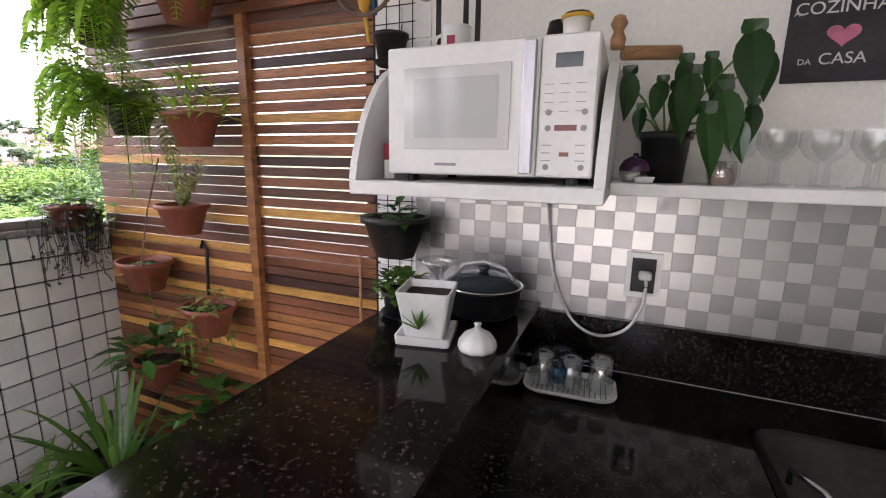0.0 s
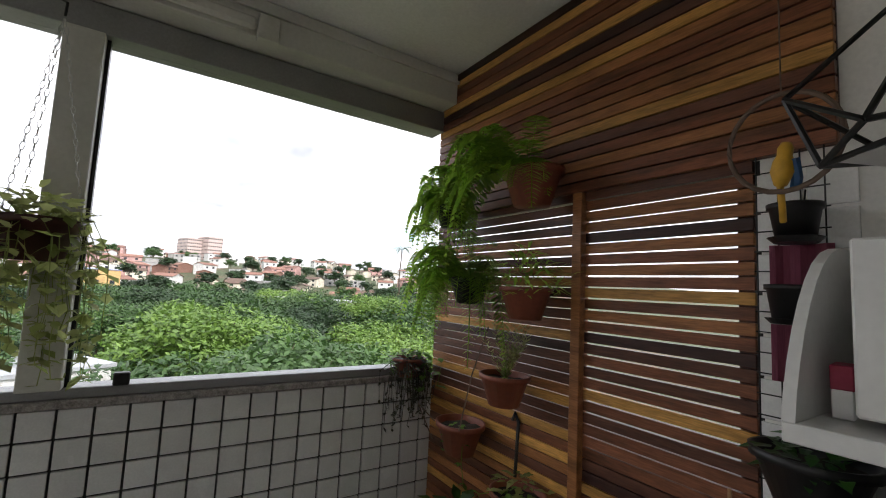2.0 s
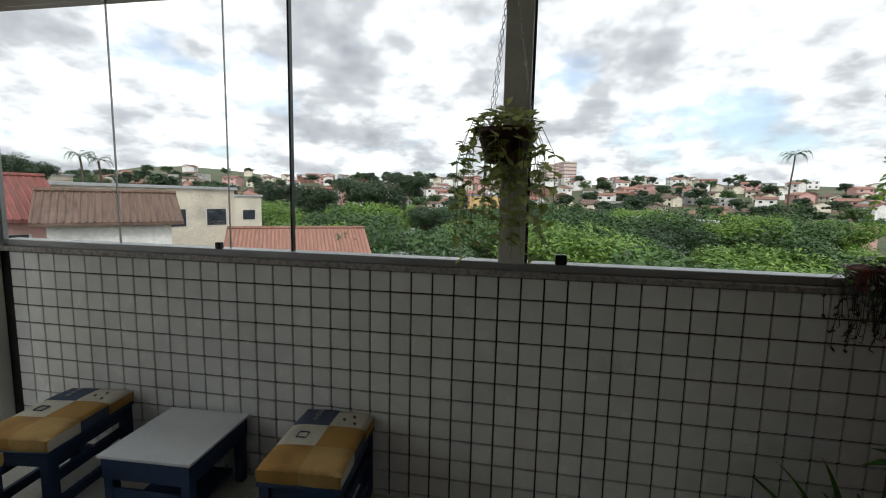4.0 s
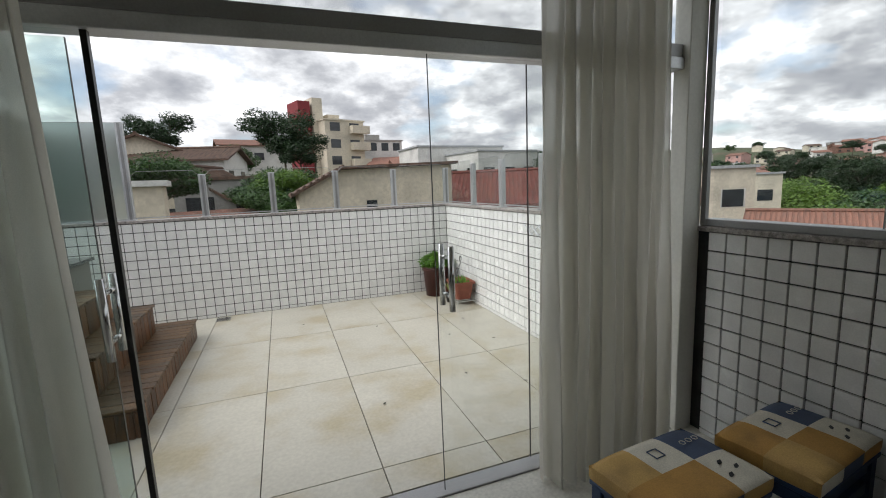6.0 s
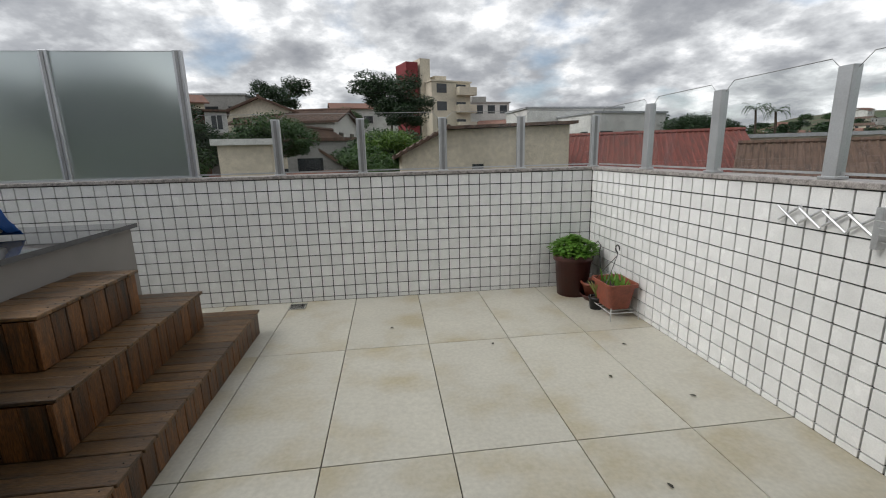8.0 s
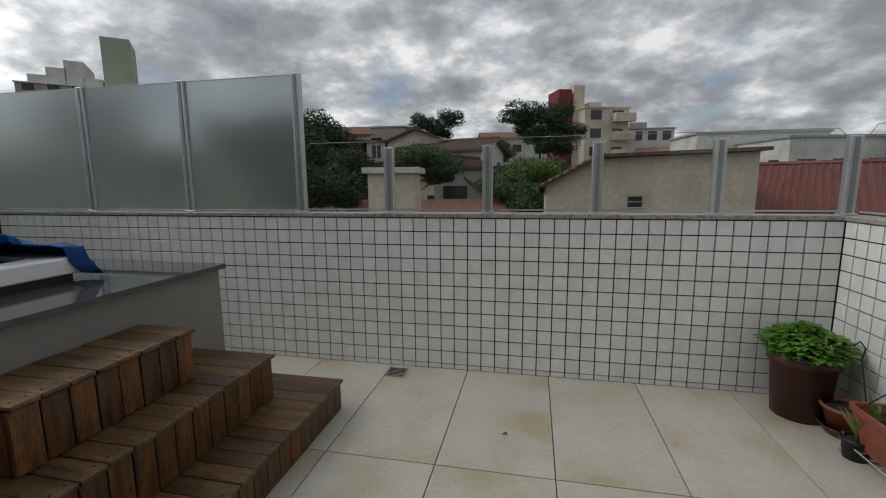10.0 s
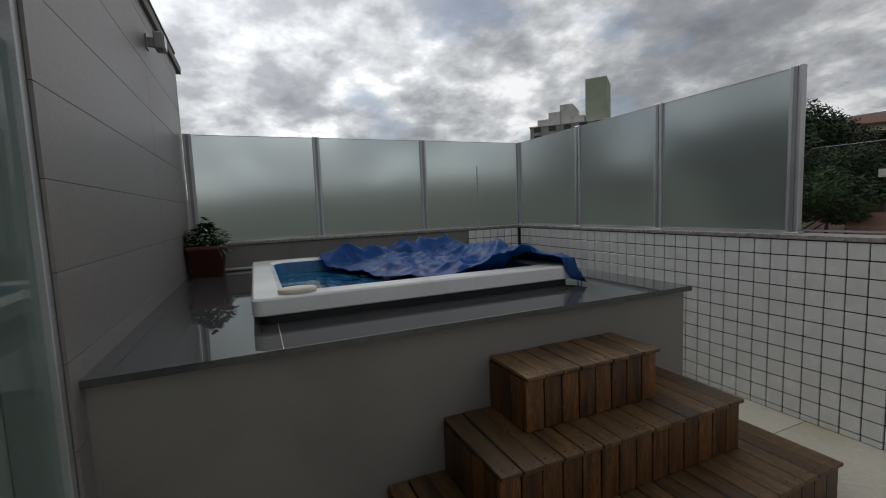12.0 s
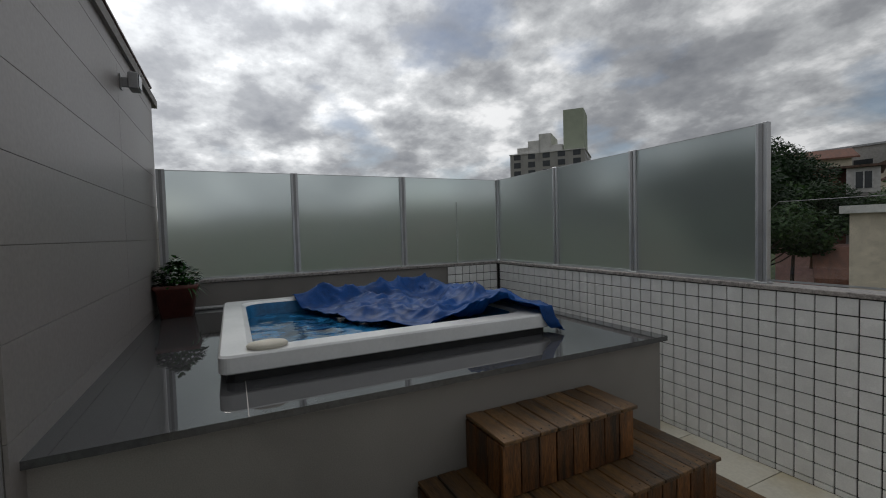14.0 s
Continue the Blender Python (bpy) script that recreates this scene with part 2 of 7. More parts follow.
# ---- the plan ----
FAR_Y, FENCE_X, DOOR_Y, SLAT_Y, CEIL_Z = 6.0, -6.78, 2.17, -2.30, 2.755
CAP, TILE = 1.195, 0.102

# floors and the building's body
setting("floor", boxed(-6.9, 0.15, DOOR_Y - 0.02, 6.12, -0.3, -0.012), M_FLOORJ, "grey grout bed under the terrace slabs", "floor")
floor_in = setting("floor_indoor", boxed(-4.45, 0.12, -2.6, DOOR_Y - 0.024, -0.3, 0.0), M_INFLOOR, "pale beige tiled floor of the covered kitchen", "floor")
setting("building_body", boxed(-7.6, 0.19, -3.6, 6.16, -12.0, -0.305), M_DECKSIDE, "grey plastered storeys below the terrace", "building")

# parapet walls with their stone caps
wall_far = setting("wall_far", boxed(-6.9, 0.012, 6.012, 6.15, -0.01, 1.16), M_JOINT, "white square tiles with dark grout on the terrace parapet", "wall")
wall_right = setting("wall_right", boxed(0.012, 0.15, -2.6, 6.15, -0.01, 1.16), M_JOINT, "white square tiles with dark grout under the windows", "wall")
setting("sill_far", boxed(-6.9, 0.0, 5.99, 6.17, 1.165, CAP, 0.004), M_STONE, "grey stone cap on the far parapet", "sill")
setting("sill_right", boxed(-0.015, 0.17, DOOR_Y + 0.1, 6.17, 1.163, CAP - 0.003, 0.004), M_STONE, "grey stone cap on the side parapet", "sill")
setting("sill_window", boxed(-0.02, 0.17, -2.29, DOOR_Y + 0.04, 1.15, 1.178, 0.004), M_STONE, "dark reddish stone sill under the window", "sill")
setting("wall_fence", boxed(-6.92, -6.79, 2.2, 6.0, -0.01, 1.16), M_DECKSIDE, "low grey plastered wall behind the hot tub", "wall")
setting("sill_fence", boxed(-6.94, -6.77, 2.3, 5.98, 1.165, CAP, 0.004), M_STONE, "grey stone cap behind the hot tub", "sill")

# house walls
setting("wall_facade", boxed(-6.96, -3.745, 2.11, 2.262, 0.0, 3.02), M_DECKSIDE, "grey facade wall", "wall")
setting("wall_kitchen", boxed(-4.45, -1.5, -2.6, -2.31, 0.0, CEIL_Z), M_PAINT, "white painted kitchen wall", "wall")
# the west wall stays out of view; its dark tone cuts bounce and reflections
setting("wall_west", boxed(-4.6, -4.45, -2.6, 2.0, 0.0, CEIL_Z), M_WESTWALL, "plain unseen west wall, toned dark taupe to cut bounced light", "wall")
setting("wall_west_return", boxed(-4.45, -3.745, 1.99, 2.1, 0.0, CEIL_Z), M_PAINT, "plain white wall beside the glass door", "wall")
setting("ceiling", boxed(-4.6, 0.2, -2.6, DOOR_Y + 0.1, CEIL_Z, CEIL_Z + 0.12), M_CEIL, "white painted ceiling", "ceiling")
setting("roof_slab", boxed(-7.15, 0.3, -2.8, 2.3, CEIL_Z + 0.13, CEIL_Z + 0.2), M_DECKSIDE, "roof slab over the kitchen", "roof")


# ---- more materials ----
M_WHITE = mat("white_lacquer", (0.80, 0.80, 0.78), 0.32, var=0.02, scale=4, bump=0.02, fine=0.02)
M_MWGLASS = mat("microwave_window", (0.62, 0.62, 0.60), 0.10, var=0.01, scale=3, bump=0, fine=0.005, rough_var=0.01)
M_SILVER = mat("brushed_silver_strip", (0.55, 0.56, 0.60), 0.35, 0.8, var=0.05, scale=5, grain=90, stretch=(1, 1, 0.1), bump=0.05)
M_STEEL = mat("polished_stainless_steel", (0.62, 0.62, 0.61), 0.18, 1.0, var=0.05, scale=6, bump=0.02, fine=0.03)
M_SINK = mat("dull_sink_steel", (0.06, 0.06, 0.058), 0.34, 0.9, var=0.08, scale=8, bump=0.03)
M_GRANITE = mat("black_brown_granite", (0.022, 0.017, 0.014), 0.09, var=0.5, scale=90, grain=230, bump=0.0, fine=0.6, second=(0.012, 0.011, 0.010), rough_var=0.03, spec=0.3)
gnodes, glinks = M_GRANITE.node_tree.nodes, M_GRANITE.node_tree.links
vor = gnodes.new("ShaderNodeTexNoise")
vor.inputs["Scale"].default_value, vor.inputs["Detail"].default_value = 120, 4
spk = ramp_node(gnodes, [(0.54, (0.007, 0.006, 0.005)), (0.64, (0.026, 0.018, 0.014)), (0.78, (0.085, 0.06, 0.05))])
gt = gnodes.new("ShaderNodeTexCoord")
glinks.new(gt.outputs["Object"], vor.inputs["Vector"])
glinks.new(vor.outputs["Fac"], spk.inputs[0])
glinks.new(spk.outputs[0], gnodes["Principled BSDF"].inputs["Base Color"])
# brushing sheen set by base colour: across lighter, upright darker
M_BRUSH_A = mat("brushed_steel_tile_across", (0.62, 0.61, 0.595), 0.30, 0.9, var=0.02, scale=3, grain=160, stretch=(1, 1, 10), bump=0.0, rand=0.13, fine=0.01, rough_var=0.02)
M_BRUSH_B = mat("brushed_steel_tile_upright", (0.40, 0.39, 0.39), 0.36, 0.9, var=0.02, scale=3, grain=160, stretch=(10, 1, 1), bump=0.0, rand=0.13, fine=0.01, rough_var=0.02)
M_SLAT = [mat("slat_" + nm, c, 0.42, var=0.22, scale=3, grain=24, bump=0.25, stretch=(1, 10, 10), rand=0.18, fine=0.14, spec=0.35) for nm, c in
          (("red_brown", (0.22, 0.078, 0.036)), ("dark", (0.055, 0.022, 0.016)), ("honey", (0.56, 0.29, 0.075)), ("chestnut", (0.34, 0.14, 0.050)), ("walnut", (0.13, 0.050, 0.028)))]
M_TERRA = mat("terracotta_plastic", (0.25, 0.070, 0.040), 0.5, var=0.12, scale=10, bump=0.08, rand=0.06)
M_DARKPOT = mat("dark_brown_plastic", (0.075, 0.022, 0.018), 0.45, var=0.12, scale=8, bump=0.05)
M_BLACKPOT = mat("black_plastic", (0.014, 0.014, 0.015), 0.42, var=0.2, scale=8, bump=0.05)
M_SOIL = mat("dark_soil", (0.035, 0.024, 0.017), 0.95, var=0.4, scale=30, grain=120, bump=0.8)
M_CURTAIN = mat("cream_voile", (0.72, 0.70, 0.64), 0.85, var=0.04, scale=4, grain=320, bump=0.25, fine=0.08)
cn, cl = M_CURTAIN.node_tree.nodes, M_CURTAIN.node_tree.links
ctr = cn.new("ShaderNodeBsdfTranslucent")
ctr.inputs["Color"].default_value = (0.84, 0.82, 0.76, 1)
cmx = cn.new("ShaderNodeMixShader")
cmx.inputs[0].default_value = 0.43
cl.new(cn["Principled BSDF"].outputs[0], cmx.inputs[1])
cl.new(ctr.outputs[0], cmx.inputs[2])
cth = cn.new("ShaderNodeBsdfTransparent")
cweave = cn.new("ShaderNodeMixShader")
cweave.inputs[0].default_value = 0.09
cl.new(cmx.outputs[0], cweave.inputs[1])
cl.new(cth.outputs[0], cweave.inputs[2])
cl.new(cweave.outputs[0], cn["Material Output"].inputs["Surface"])
M_BLUETARP = mat("blue_vinyl_cover", (0.008, 0.070, 0.265), 0.5, var=0.2, scale=6, grain=60, bump=0.05, fine=0.08, spec=0.15)
M_TUB = mat("white_acrylic", (0.80, 0.80, 0.79), 0.22, var=0.03, scale=3, bump=0.0, fine=0.02)
M_TUBBLUE = mat("blue_tub_lining", (0.02, 0.17, 0.36), 0.35, var=0.15, scale=14, bump=0.3)
M_WATER = mat("blue_pool_water", (0.02, 0.15, 0.32), 0.04, var=0.45, scale=9, grain=11, bump=1.0, fine=0.1, rough_var=0.02)
M_BLUEWOOD = mat("navy_painted_wood", (0.014, 0.040, 0.105), 0.5, var=0.2, scale=8, bump=0.1)
M_LIDWHITE = mat("white_laminate", (0.74, 0.76, 0.78), 0.4, var=0.03, scale=6, bump=0.02, fine=0.02)
M_OCHRE = mat("ochre_cloth", (0.46, 0.25, 0.060), 0.7, var=0.12, scale=9, grain=200, bump=0.2)
M_CREAM = mat("cream_cloth", (0.66, 0.62, 0.52), 0.7, var=0.06, scale=9, grain=200, bump=0.2)
M_NAVY = mat("slate_blue_cloth", (0.060, 0.085, 0.15), 0.7, var=0.1, scale=9, grain=200, bump=0.2)
M_RUST = mat("rust_orange_cloth", (0.52, 0.33, 0.11), 0.7, var=0.12, scale=9, grain=200, bump=0.2)
M_WOODL = mat("light_turned_wood", (0.42, 0.22, 0.10), 0.45, var=0.15, scale=6, grain=30, stretch=(1, 9, 9))
M_PURPLE = mat("purple_plastic", (0.05, 0.012, 0.06), 0.25, var=0.1)
M_REDBOX = mat("raspberry_card", (0.33, 0.02, 0.06), 0.6, var=0.05)
M_PINKTOWEL = mat("pink_striped_towel", (0.36, 0.10, 0.16), 0.9, var=0.1, scale=30, stretch=(20, 1, 1), grain=250, bump=0.4)
M_SIGN = mat("charcoal_board", (0.035, 0.033, 0.038), 0.8, var=0.25, scale=14, grain=60)
M_CHALK = mat("chalk_white", (0.68, 0.66, 0.66), 0.8, var=0.05)
M_PINK = mat("chalk_pink", (0.55, 0.17, 0.26), 0.8, var=0.1, scale=20)
M_YELLOW = mat("yellow_paint", (0.65, 0.36, 0.03), 0.5, var=0.08)
M_BIRDBLUE = mat("blue_paint", (0.03, 0.12, 0.30), 0.5, var=0.1)
M_WIRE = mat("dark_wire", (0.03, 0.03, 0.03), 0.45, 0.7, var=0.1)
M_WIREW = mat("white_coated_wire", (0.55, 0.56, 0.55), 0.4, 0.3, var=0.05)
M_ROPE = mat("natural_twig", (0.16, 0.11, 0.08), 0.8, var=0.2, scale=20)
M_CABLE = mat("white_cable", (0.68, 0.68, 0.66), 0.45, var=0.03)
M_LCD = mat("dark_display", (0.03, 0.045, 0.055), 0.15, var=0.05, bump=0)
M_PRINT = mat("grey_print", (0.30, 0.30, 0.30), 0.6, var=0.02, bump=0)
M_PRINTRED = mat("dull_red_print", (0.30, 0.14, 0.13), 0.6, var=0.02, bump=0)
M_CLEARP = glass_mat("drinking_glass", (0.88, 0.92, 0.92), 0.03, 0.30)
M_BLUECUP = glass_mat("blue_tinted_glass", (0.35, 0.55, 0.80), 0.05)


def leaf_mat(name, dark, light, rough=0.5, share=0.3):
    m = bpy.data.materials.new(name)
    m.use_nodes = True
    n, l = m.node_tree.nodes, m.node_tree.links
    b = n["Principled BSDF"]
    g = n.new("ShaderNodeNewGeometry")
    oi = n.new("ShaderNodeObjectInfo")
    ad = n.new("ShaderNodeMath")
    ad.operation = "MULTIPLY_ADD"
    l.new(oi.outputs["Random"], ad.inputs[0])
    ad.inputs[1].default_value = 0.35
    sc = n.new("ShaderNodeMath")
    sc.operation, sc.inputs[1].default_value = "MULTIPLY", 0.65
    l.new(g.outputs["Random Per Island"], sc.inputs[0])
    l.new(sc.outputs[0], ad.inputs[2])
    r = ramp_node(n, [(0.0, dark), (0.55, tuple((a + c) / 2 for a, c in zip(dark, light))), (1.0, light)])
    l.new(ad.outputs[0], r.inputs[0])
    l.new(r.outputs[0], b.inputs["Base Color"])
    b.inputs["Roughness"].default_value = rough
    tr = n.new("ShaderNodeBsdfTranslucent")
    l.new(r.outputs[0], tr.inputs["Color"])
    mx = n.new("ShaderNodeMixShader")
    mx.inputs[0].default_value = share
    l.new(b.outputs[0], mx.inputs[1])
    l.new(tr.outputs[0], mx.inputs[2])
    l.new(mx.outputs[0], n["Material Output"].inputs["Surface"])
    return m


M_FERN = leaf_mat("fern_green", (0.19, 0.38, 0.035), (0.56, 0.80, 0.12), share=0.55)
M_LEAF = leaf_mat("glossy_green_leaf", (0.020, 0.085, 0.016), (0.07, 0.20, 0.035), 0.3)
M_LEAFDARK = leaf_mat("dark_glossy_leaf", (0.010, 0.045, 0.010), (0.045, 0.15, 0.028), 0.2)
M_LEAFBR = leaf_mat("bright_green_leaf", (0.07, 0.20, 0.02), (0.20, 0.36, 0.06))
M_LEAFDULL = leaf_mat("olive_leaf", (0.24, 0.30, 0.08), (0.56, 0.58, 0.26), share=0.66)
M_LEAFPURP = leaf_mat("purple_green_leaf", (0.035, 0.028, 0.03), (0.09, 0.10, 0.05))
M_TREE = [leaf_mat("tree_leaf_" + k, a, c) for k, a, c in (("mid", (0.018, 0.050, 0.014), (0.075, 0.15, 0.035)), ("dark", (0.010, 0.028, 0.010), (0.035, 0.075, 0.022)), ("light", (0.06, 0.13, 0.018), (0.20, 0.32, 0.055)))]
M_STRAP = leaf_mat("strap_leaf", (0.035, 0.12, 0.02), (0.16, 0.34, 0.06), 0.35)
M_BARK = mat("tree_bark", (0.085, 0.062, 0.045), 0.9, var=0.3, scale=6, bump=0.6)


# ---- terrace pieces ----
deck = thing("hot_tub_deck", "grey plastered hot tub platform with polished dark granite top", "platform", kind="structure")
TX0, TX1, TY0, TY1 = -6.12, -4.24, 2.82, 4.76   # the tub's outer rim


def ring_boxes(x0, x1, y0, y1, hx0, hx1, hy0, hy1, z0, z1):
    """A slab with a rectangular hole."""
    bm = bmesh.new()
    out, hole = ((x0, y0), (x1, y0), (x1, y1), (x0, y1)), ((hx0, hy0), (hx1, hy0), (hx1, hy1), (hx0, hy1))
    rings = [[bm.verts.new((x, y, z)) for x, y in lp] for lp, z in ((out, z0), (out, z1), (hole, z1), (hole, z0))]
    for a, b in zip(rings, rings[1:] + rings[:1]):
        for k in range(4):
            bm.faces.new((a[k], a[(k + 1) % 4], b[(k + 1) % 4], b[k]))
    bmesh.ops.recalc_face_normals(bm, faces=bm.faces)
    return bm


part("body", ring_boxes(-6.78, -3.85, 2.275, 5.27, TX0 + 0.05, TX1 - 0.05, TY0 + 0.05, TY1 - 0.05, 0.0, 0.885), M_DECKSIDE, deck)
part("top", ring_boxes(-6.785, -3.81, 2.272, 5.29, TX0 + 0.05, TX1 - 0.05, TY0 + 0.05, TY1 - 0.05, 0.887, 0.917), M_DECKTOP, deck, "wet polished dark grey granite top")
part("seam", boxed(-4.6, -3.812, 2.93, 2.934, 0.9171, 0.9176), M_STONE, deck)

# hot tub
tub = thing("hot_tub", "white acrylic hot tub half covered by a blue vinyl sheet", "hot tub", (0, 0, 0))


def rrect(x0, x1, y0, y1, r, n=6):
    out = []
    for cx, cy, a0 in ((x1 - r, y1 - r, 0), (x0 + r, y1 - r, 90), (x0 + r, y0 + r, 180), (x1 - r, y0 + r, 270)):
        for k in range(n + 1):
            a = radians(a0 + 90 * k / n)
            out.append((cx + r * math.cos(a), cy + r * math.sin(a)))
    return out


def loft(loops, bm=None, cap_first=False, cap_last=False):
    bm = bm or bmesh.new()
    rings = [[bm.verts.new(p) for p in lp] for lp in loops]
    for a, b in zip(rings, rings[1:]):
        n = len(a)
        for k in range(n):
            bm.faces.new((a[k], a[(k + 1) % n], b[(k + 1) % n], b[k]))
    if cap_first:
        bm.faces.new(list(reversed(rings[0])))
    if cap_last:
        bm.faces.new(rings[-1])
    return bm


def rr3(inset, r, z, e=0.0):
    return [(x, y, z) for x, y in rrect(TX0 + inset, TX1 - inset, TY0 + inset + e, TY1 - inset - e, r)]


part("rim", loft([rr3(0.05, 0.04, 0.962), rr3(0.006, 0.05, 0.962), rr3(0.0, 0.05, 0.968), rr3(0.0, 0.05, 1.04), rr3(0.010, 0.05, 1.05), rr3(0.13, 0.12, 1.052), rr3(0.16, 0.14, 1.035)]), M_TUB, tub, "white acrylic rim")
# black band that paints the shade beneath the rim
part("skirt", loft([rr3(0.03, 0.05, 0.9175), rr3(0.03, 0.05, 0.963)]), M_BLACK, tub)
part("shell", loft([rr3(0.16, 0.14, 1.035), rr3(0.18, 0.16, 0.9), rr3(0.28, 0.2, 0.45), rr3(0.34, 0.2, 0.4)], cap_last=True), M_TUBBLUE, tub, "blue lined inside", True)
bmw = bmesh.new()
bmesh.ops.create_grid(bmw, x_segments=30, y_segments=30, size=0.5)
bmesh.ops.transform(bmw, matrix=Matrix.Translation(((TX0 + TX1) / 2, (TY0 + TY1) / 2, 0.940)) @ Matrix.Diagonal((TX1 - TX0 - 0.345, TY1 - TY0 - 0.345, 1, 1)), verts=bmw.verts)
for v in bmw.verts:
    v.co.z += 0.006 * noise.noise(Vector((v.co.x * 7, v.co.y * 7, 0)))
part("water", bmw, M_WATER, tub, "rippled blue water", True)
part("headrest", lathe([(0.0, 0.0), (0.085, 0.0), (0.09, 0.012), (0.08, 0.022), (0.0, 0.024)], 24, m=pose(TX1 - 0.10, TY0 + 0.22, 1.052) @ Matrix.Diagonal((0.8, 1.1, 1, 1))), M_CREAM, tub, "beige drain cap on the rim", True)

# the crumpled blue sheet over the far half
def crease(p):
    return (1 - abs(noise.noise(p)) * 1.3) ** 2 if abs(noise.noise(p)) < 0.77 else 0.0


sheet = bmesh.new()
bmesh.ops.create_grid(sheet, x_segments=110, y_segments=110, size=0.5)
for v in sheet.verts:
    u, w = v.co.x + 0.5, v.co.y + 0.5          # u across the tub, w along it
    u0 = u
    ragged = 0.14 * noise.noise(Vector((u * 3.2, 5.1, 0.3))) + 0.30 * (1 - u)
    end = sstep((w - 0.55) / 0.3)
    x = TX0 + 0.06 + u * (TX1 - TX0 - 0.24 + 0.22 * end)
    y = TY0 + 0.80 - ragged * 0.8 + 0.50 * u * u + w * (1.14 - 0.44 * u * u + ragged * 0.8)
    if w > 0.8:
        y += 0.05 * noise.noise(Vector((u * 9, 1.0, 0)))
    p = Vector((x * 2.3, y * 2.3, 0.0))
    q = Vector((p.x * 0.8 + 0.5 * p.y, p.y - 0.4 * p.x, 0))
    f = crease(q * 0.7) * 0.16 + crease(q * 1.6 + Vector((3, 1, 0))) * 0.085 + crease(q * 3.4 + Vector((1, 7, 0))) * 0.038 + crease(q * 6.5 + Vector((4, 2, 0))) * 0.009
    ins = min(x - TX0 - 0.17, TX1 - 0.17 - x, TY1 - 0.17 - y)
    base = 1.058 if ins < 0 else 1.040 - min(0.115, ins * 0.7)
    if y > TY1 + 0.005 or x > TX1 + 0.0:
        base = max(0.925, 1.05 - 2.5 * max(y - TY1, x - TX1))
        f *= 0.3
    v.co = Vector((x, y, base + f * (0.62 if ins > 0 else 0.35) * (0.5 + 0.5 * sstep(w / 0.25))))
me_sheet = tagged(part("tub_cover", sheet, M_BLUETARP, smooth=True), "crumpled blue vinyl cover pushed back over the hot tub", "pool cover")
sol = me_sheet.modifiers.new("thick", "SOLIDIFY")
sol.thickness = 0.004

# deck plant and pipe
part("pipe", tube([(-6.70, 2.32, 0.935), (-6.70, 5.20, 0.935)], 0.016), M_WIREW, deck, "white pipe along the wall")


def pot(name, label, at, r0, r1, h, material, group="", turn=0, squash=1.0, square=False, ribs=False, plant=True):
    root = thing(name, label, "plant pot", at, turn, group)
    if square:
        def lp(k, z):
            return [(x, y * squash, z) for x, y in rrect(-k, k, -k, k, k * 0.22, 4)]
        bm = loft([lp(r0, 0), lp(r1 * 0.96, h * 0.86), lp(r1 * 1.05, h * 0.865), lp(r1 * 1.06, h), lp(r1 * 0.97, h), lp(r1 * 0.92, h * 0.8)], cap_first=True)
    else:
        n = 28
        bm = lathe([(0, 0), (r0, 0), (r1 * 0.95, h * 0.84), (r1 * 1.05, h * 0.85), (r1 * 1.06, h), (r1 * 0.97, h), (r1 * 0.9, h * 0.8)], n)
        for v in bm.verts:
            v.co.y *= squash
            if ribs:
                a = math.atan2(v.co.y, v.co.x)
                if v.co.z < h * 0.845:
                    v.co.x *= 1 + 0.025 * math.cos(a * 9)
                    v.co.y *= 1 + 0.025 * math.cos(a * 9)
    part("body", bm, material, root, smooth=True)
    sb = lathe([(0, h * 0.84), (r1 * 0.93, h * 0.82)], 20)
    for v in sb.verts:
        v.co.y *= squash
        v.co.z += 0.01 * noise.noise(v.co * 30)
    part("soil", sb, M_SOIL, root)
    return root


def add_leaf(bm, base, direction, length, width, bend=0.3, up=Vector((0, 0, 1)), seg=4, cup=0.1):
    """A pointed blade that bends down along its length."""
    d = Vector(direction).normalized()
    side = d.cross(up)
    if side.length < 1e-3:
        side = Vector((1, 0, 0))
    side.normalize()
    nrm = side.cross(d).normalized()
    rows = []
    for k in range(seg + 1):
        t = k / seg
        c = Vector(base) + d * (length * t) - Vector((0, 0, 1)) * (bend * length * t * t)
        w = width * math.sin(math.pi * (0.08 + 0.92 * t) ** 0.8) * 0.5 if k < seg else 0.0
        if k == seg:
            rows.append([bm.verts.new(c)])
        else:
            rows.append([bm.verts.new(c + side * w + nrm * cup * w), bm.verts.new(c), bm.verts.new(c - side * w + nrm * cup * w)])
    for a, b in zip(rows, rows[1:]):
        if len(b) == 3:
            bm.faces.new((a[0], a[1], b[1], b[0]))
            bm.faces.new((a[1], a[2], b[2], b[1]))
        else:
            bm.faces.new((a[0], a[1], b[0]))
            bm.faces.new((a[1], a[2], b[0]))


def bush(rng, n, rad, height, leaf, base_z=0.0, width=0.5, bend=0.3, flat=1.0):
    """Many small leaves through a rounded crown."""
    bm = bmesh.new()
    for _ in range(n):
        a, r = rng.uniform(0, 6.283), rng.random() ** 0.5
        z = rng.random()
        rr = rad * r * math.sqrt(max(0.05, 1 - (2 * z - 0.75) ** 2 * 0.8))
        p = Vector((rr * math.cos(a), rr * math.sin(a) * flat, base_z + height * z * (1 - 0.25 * r)))
        d = Vector((math.cos(a + rng.uniform(-0.8, 0.8)), math.sin(a + rng.uniform(-0.8, 0.8)), rng.uniform(-0.2, 0.9)))
        l = leaf * rng.uniform(0.6, 1.3)
        add_leaf(bm, p, d, l, l * width, bend, seg=2)
    return bm


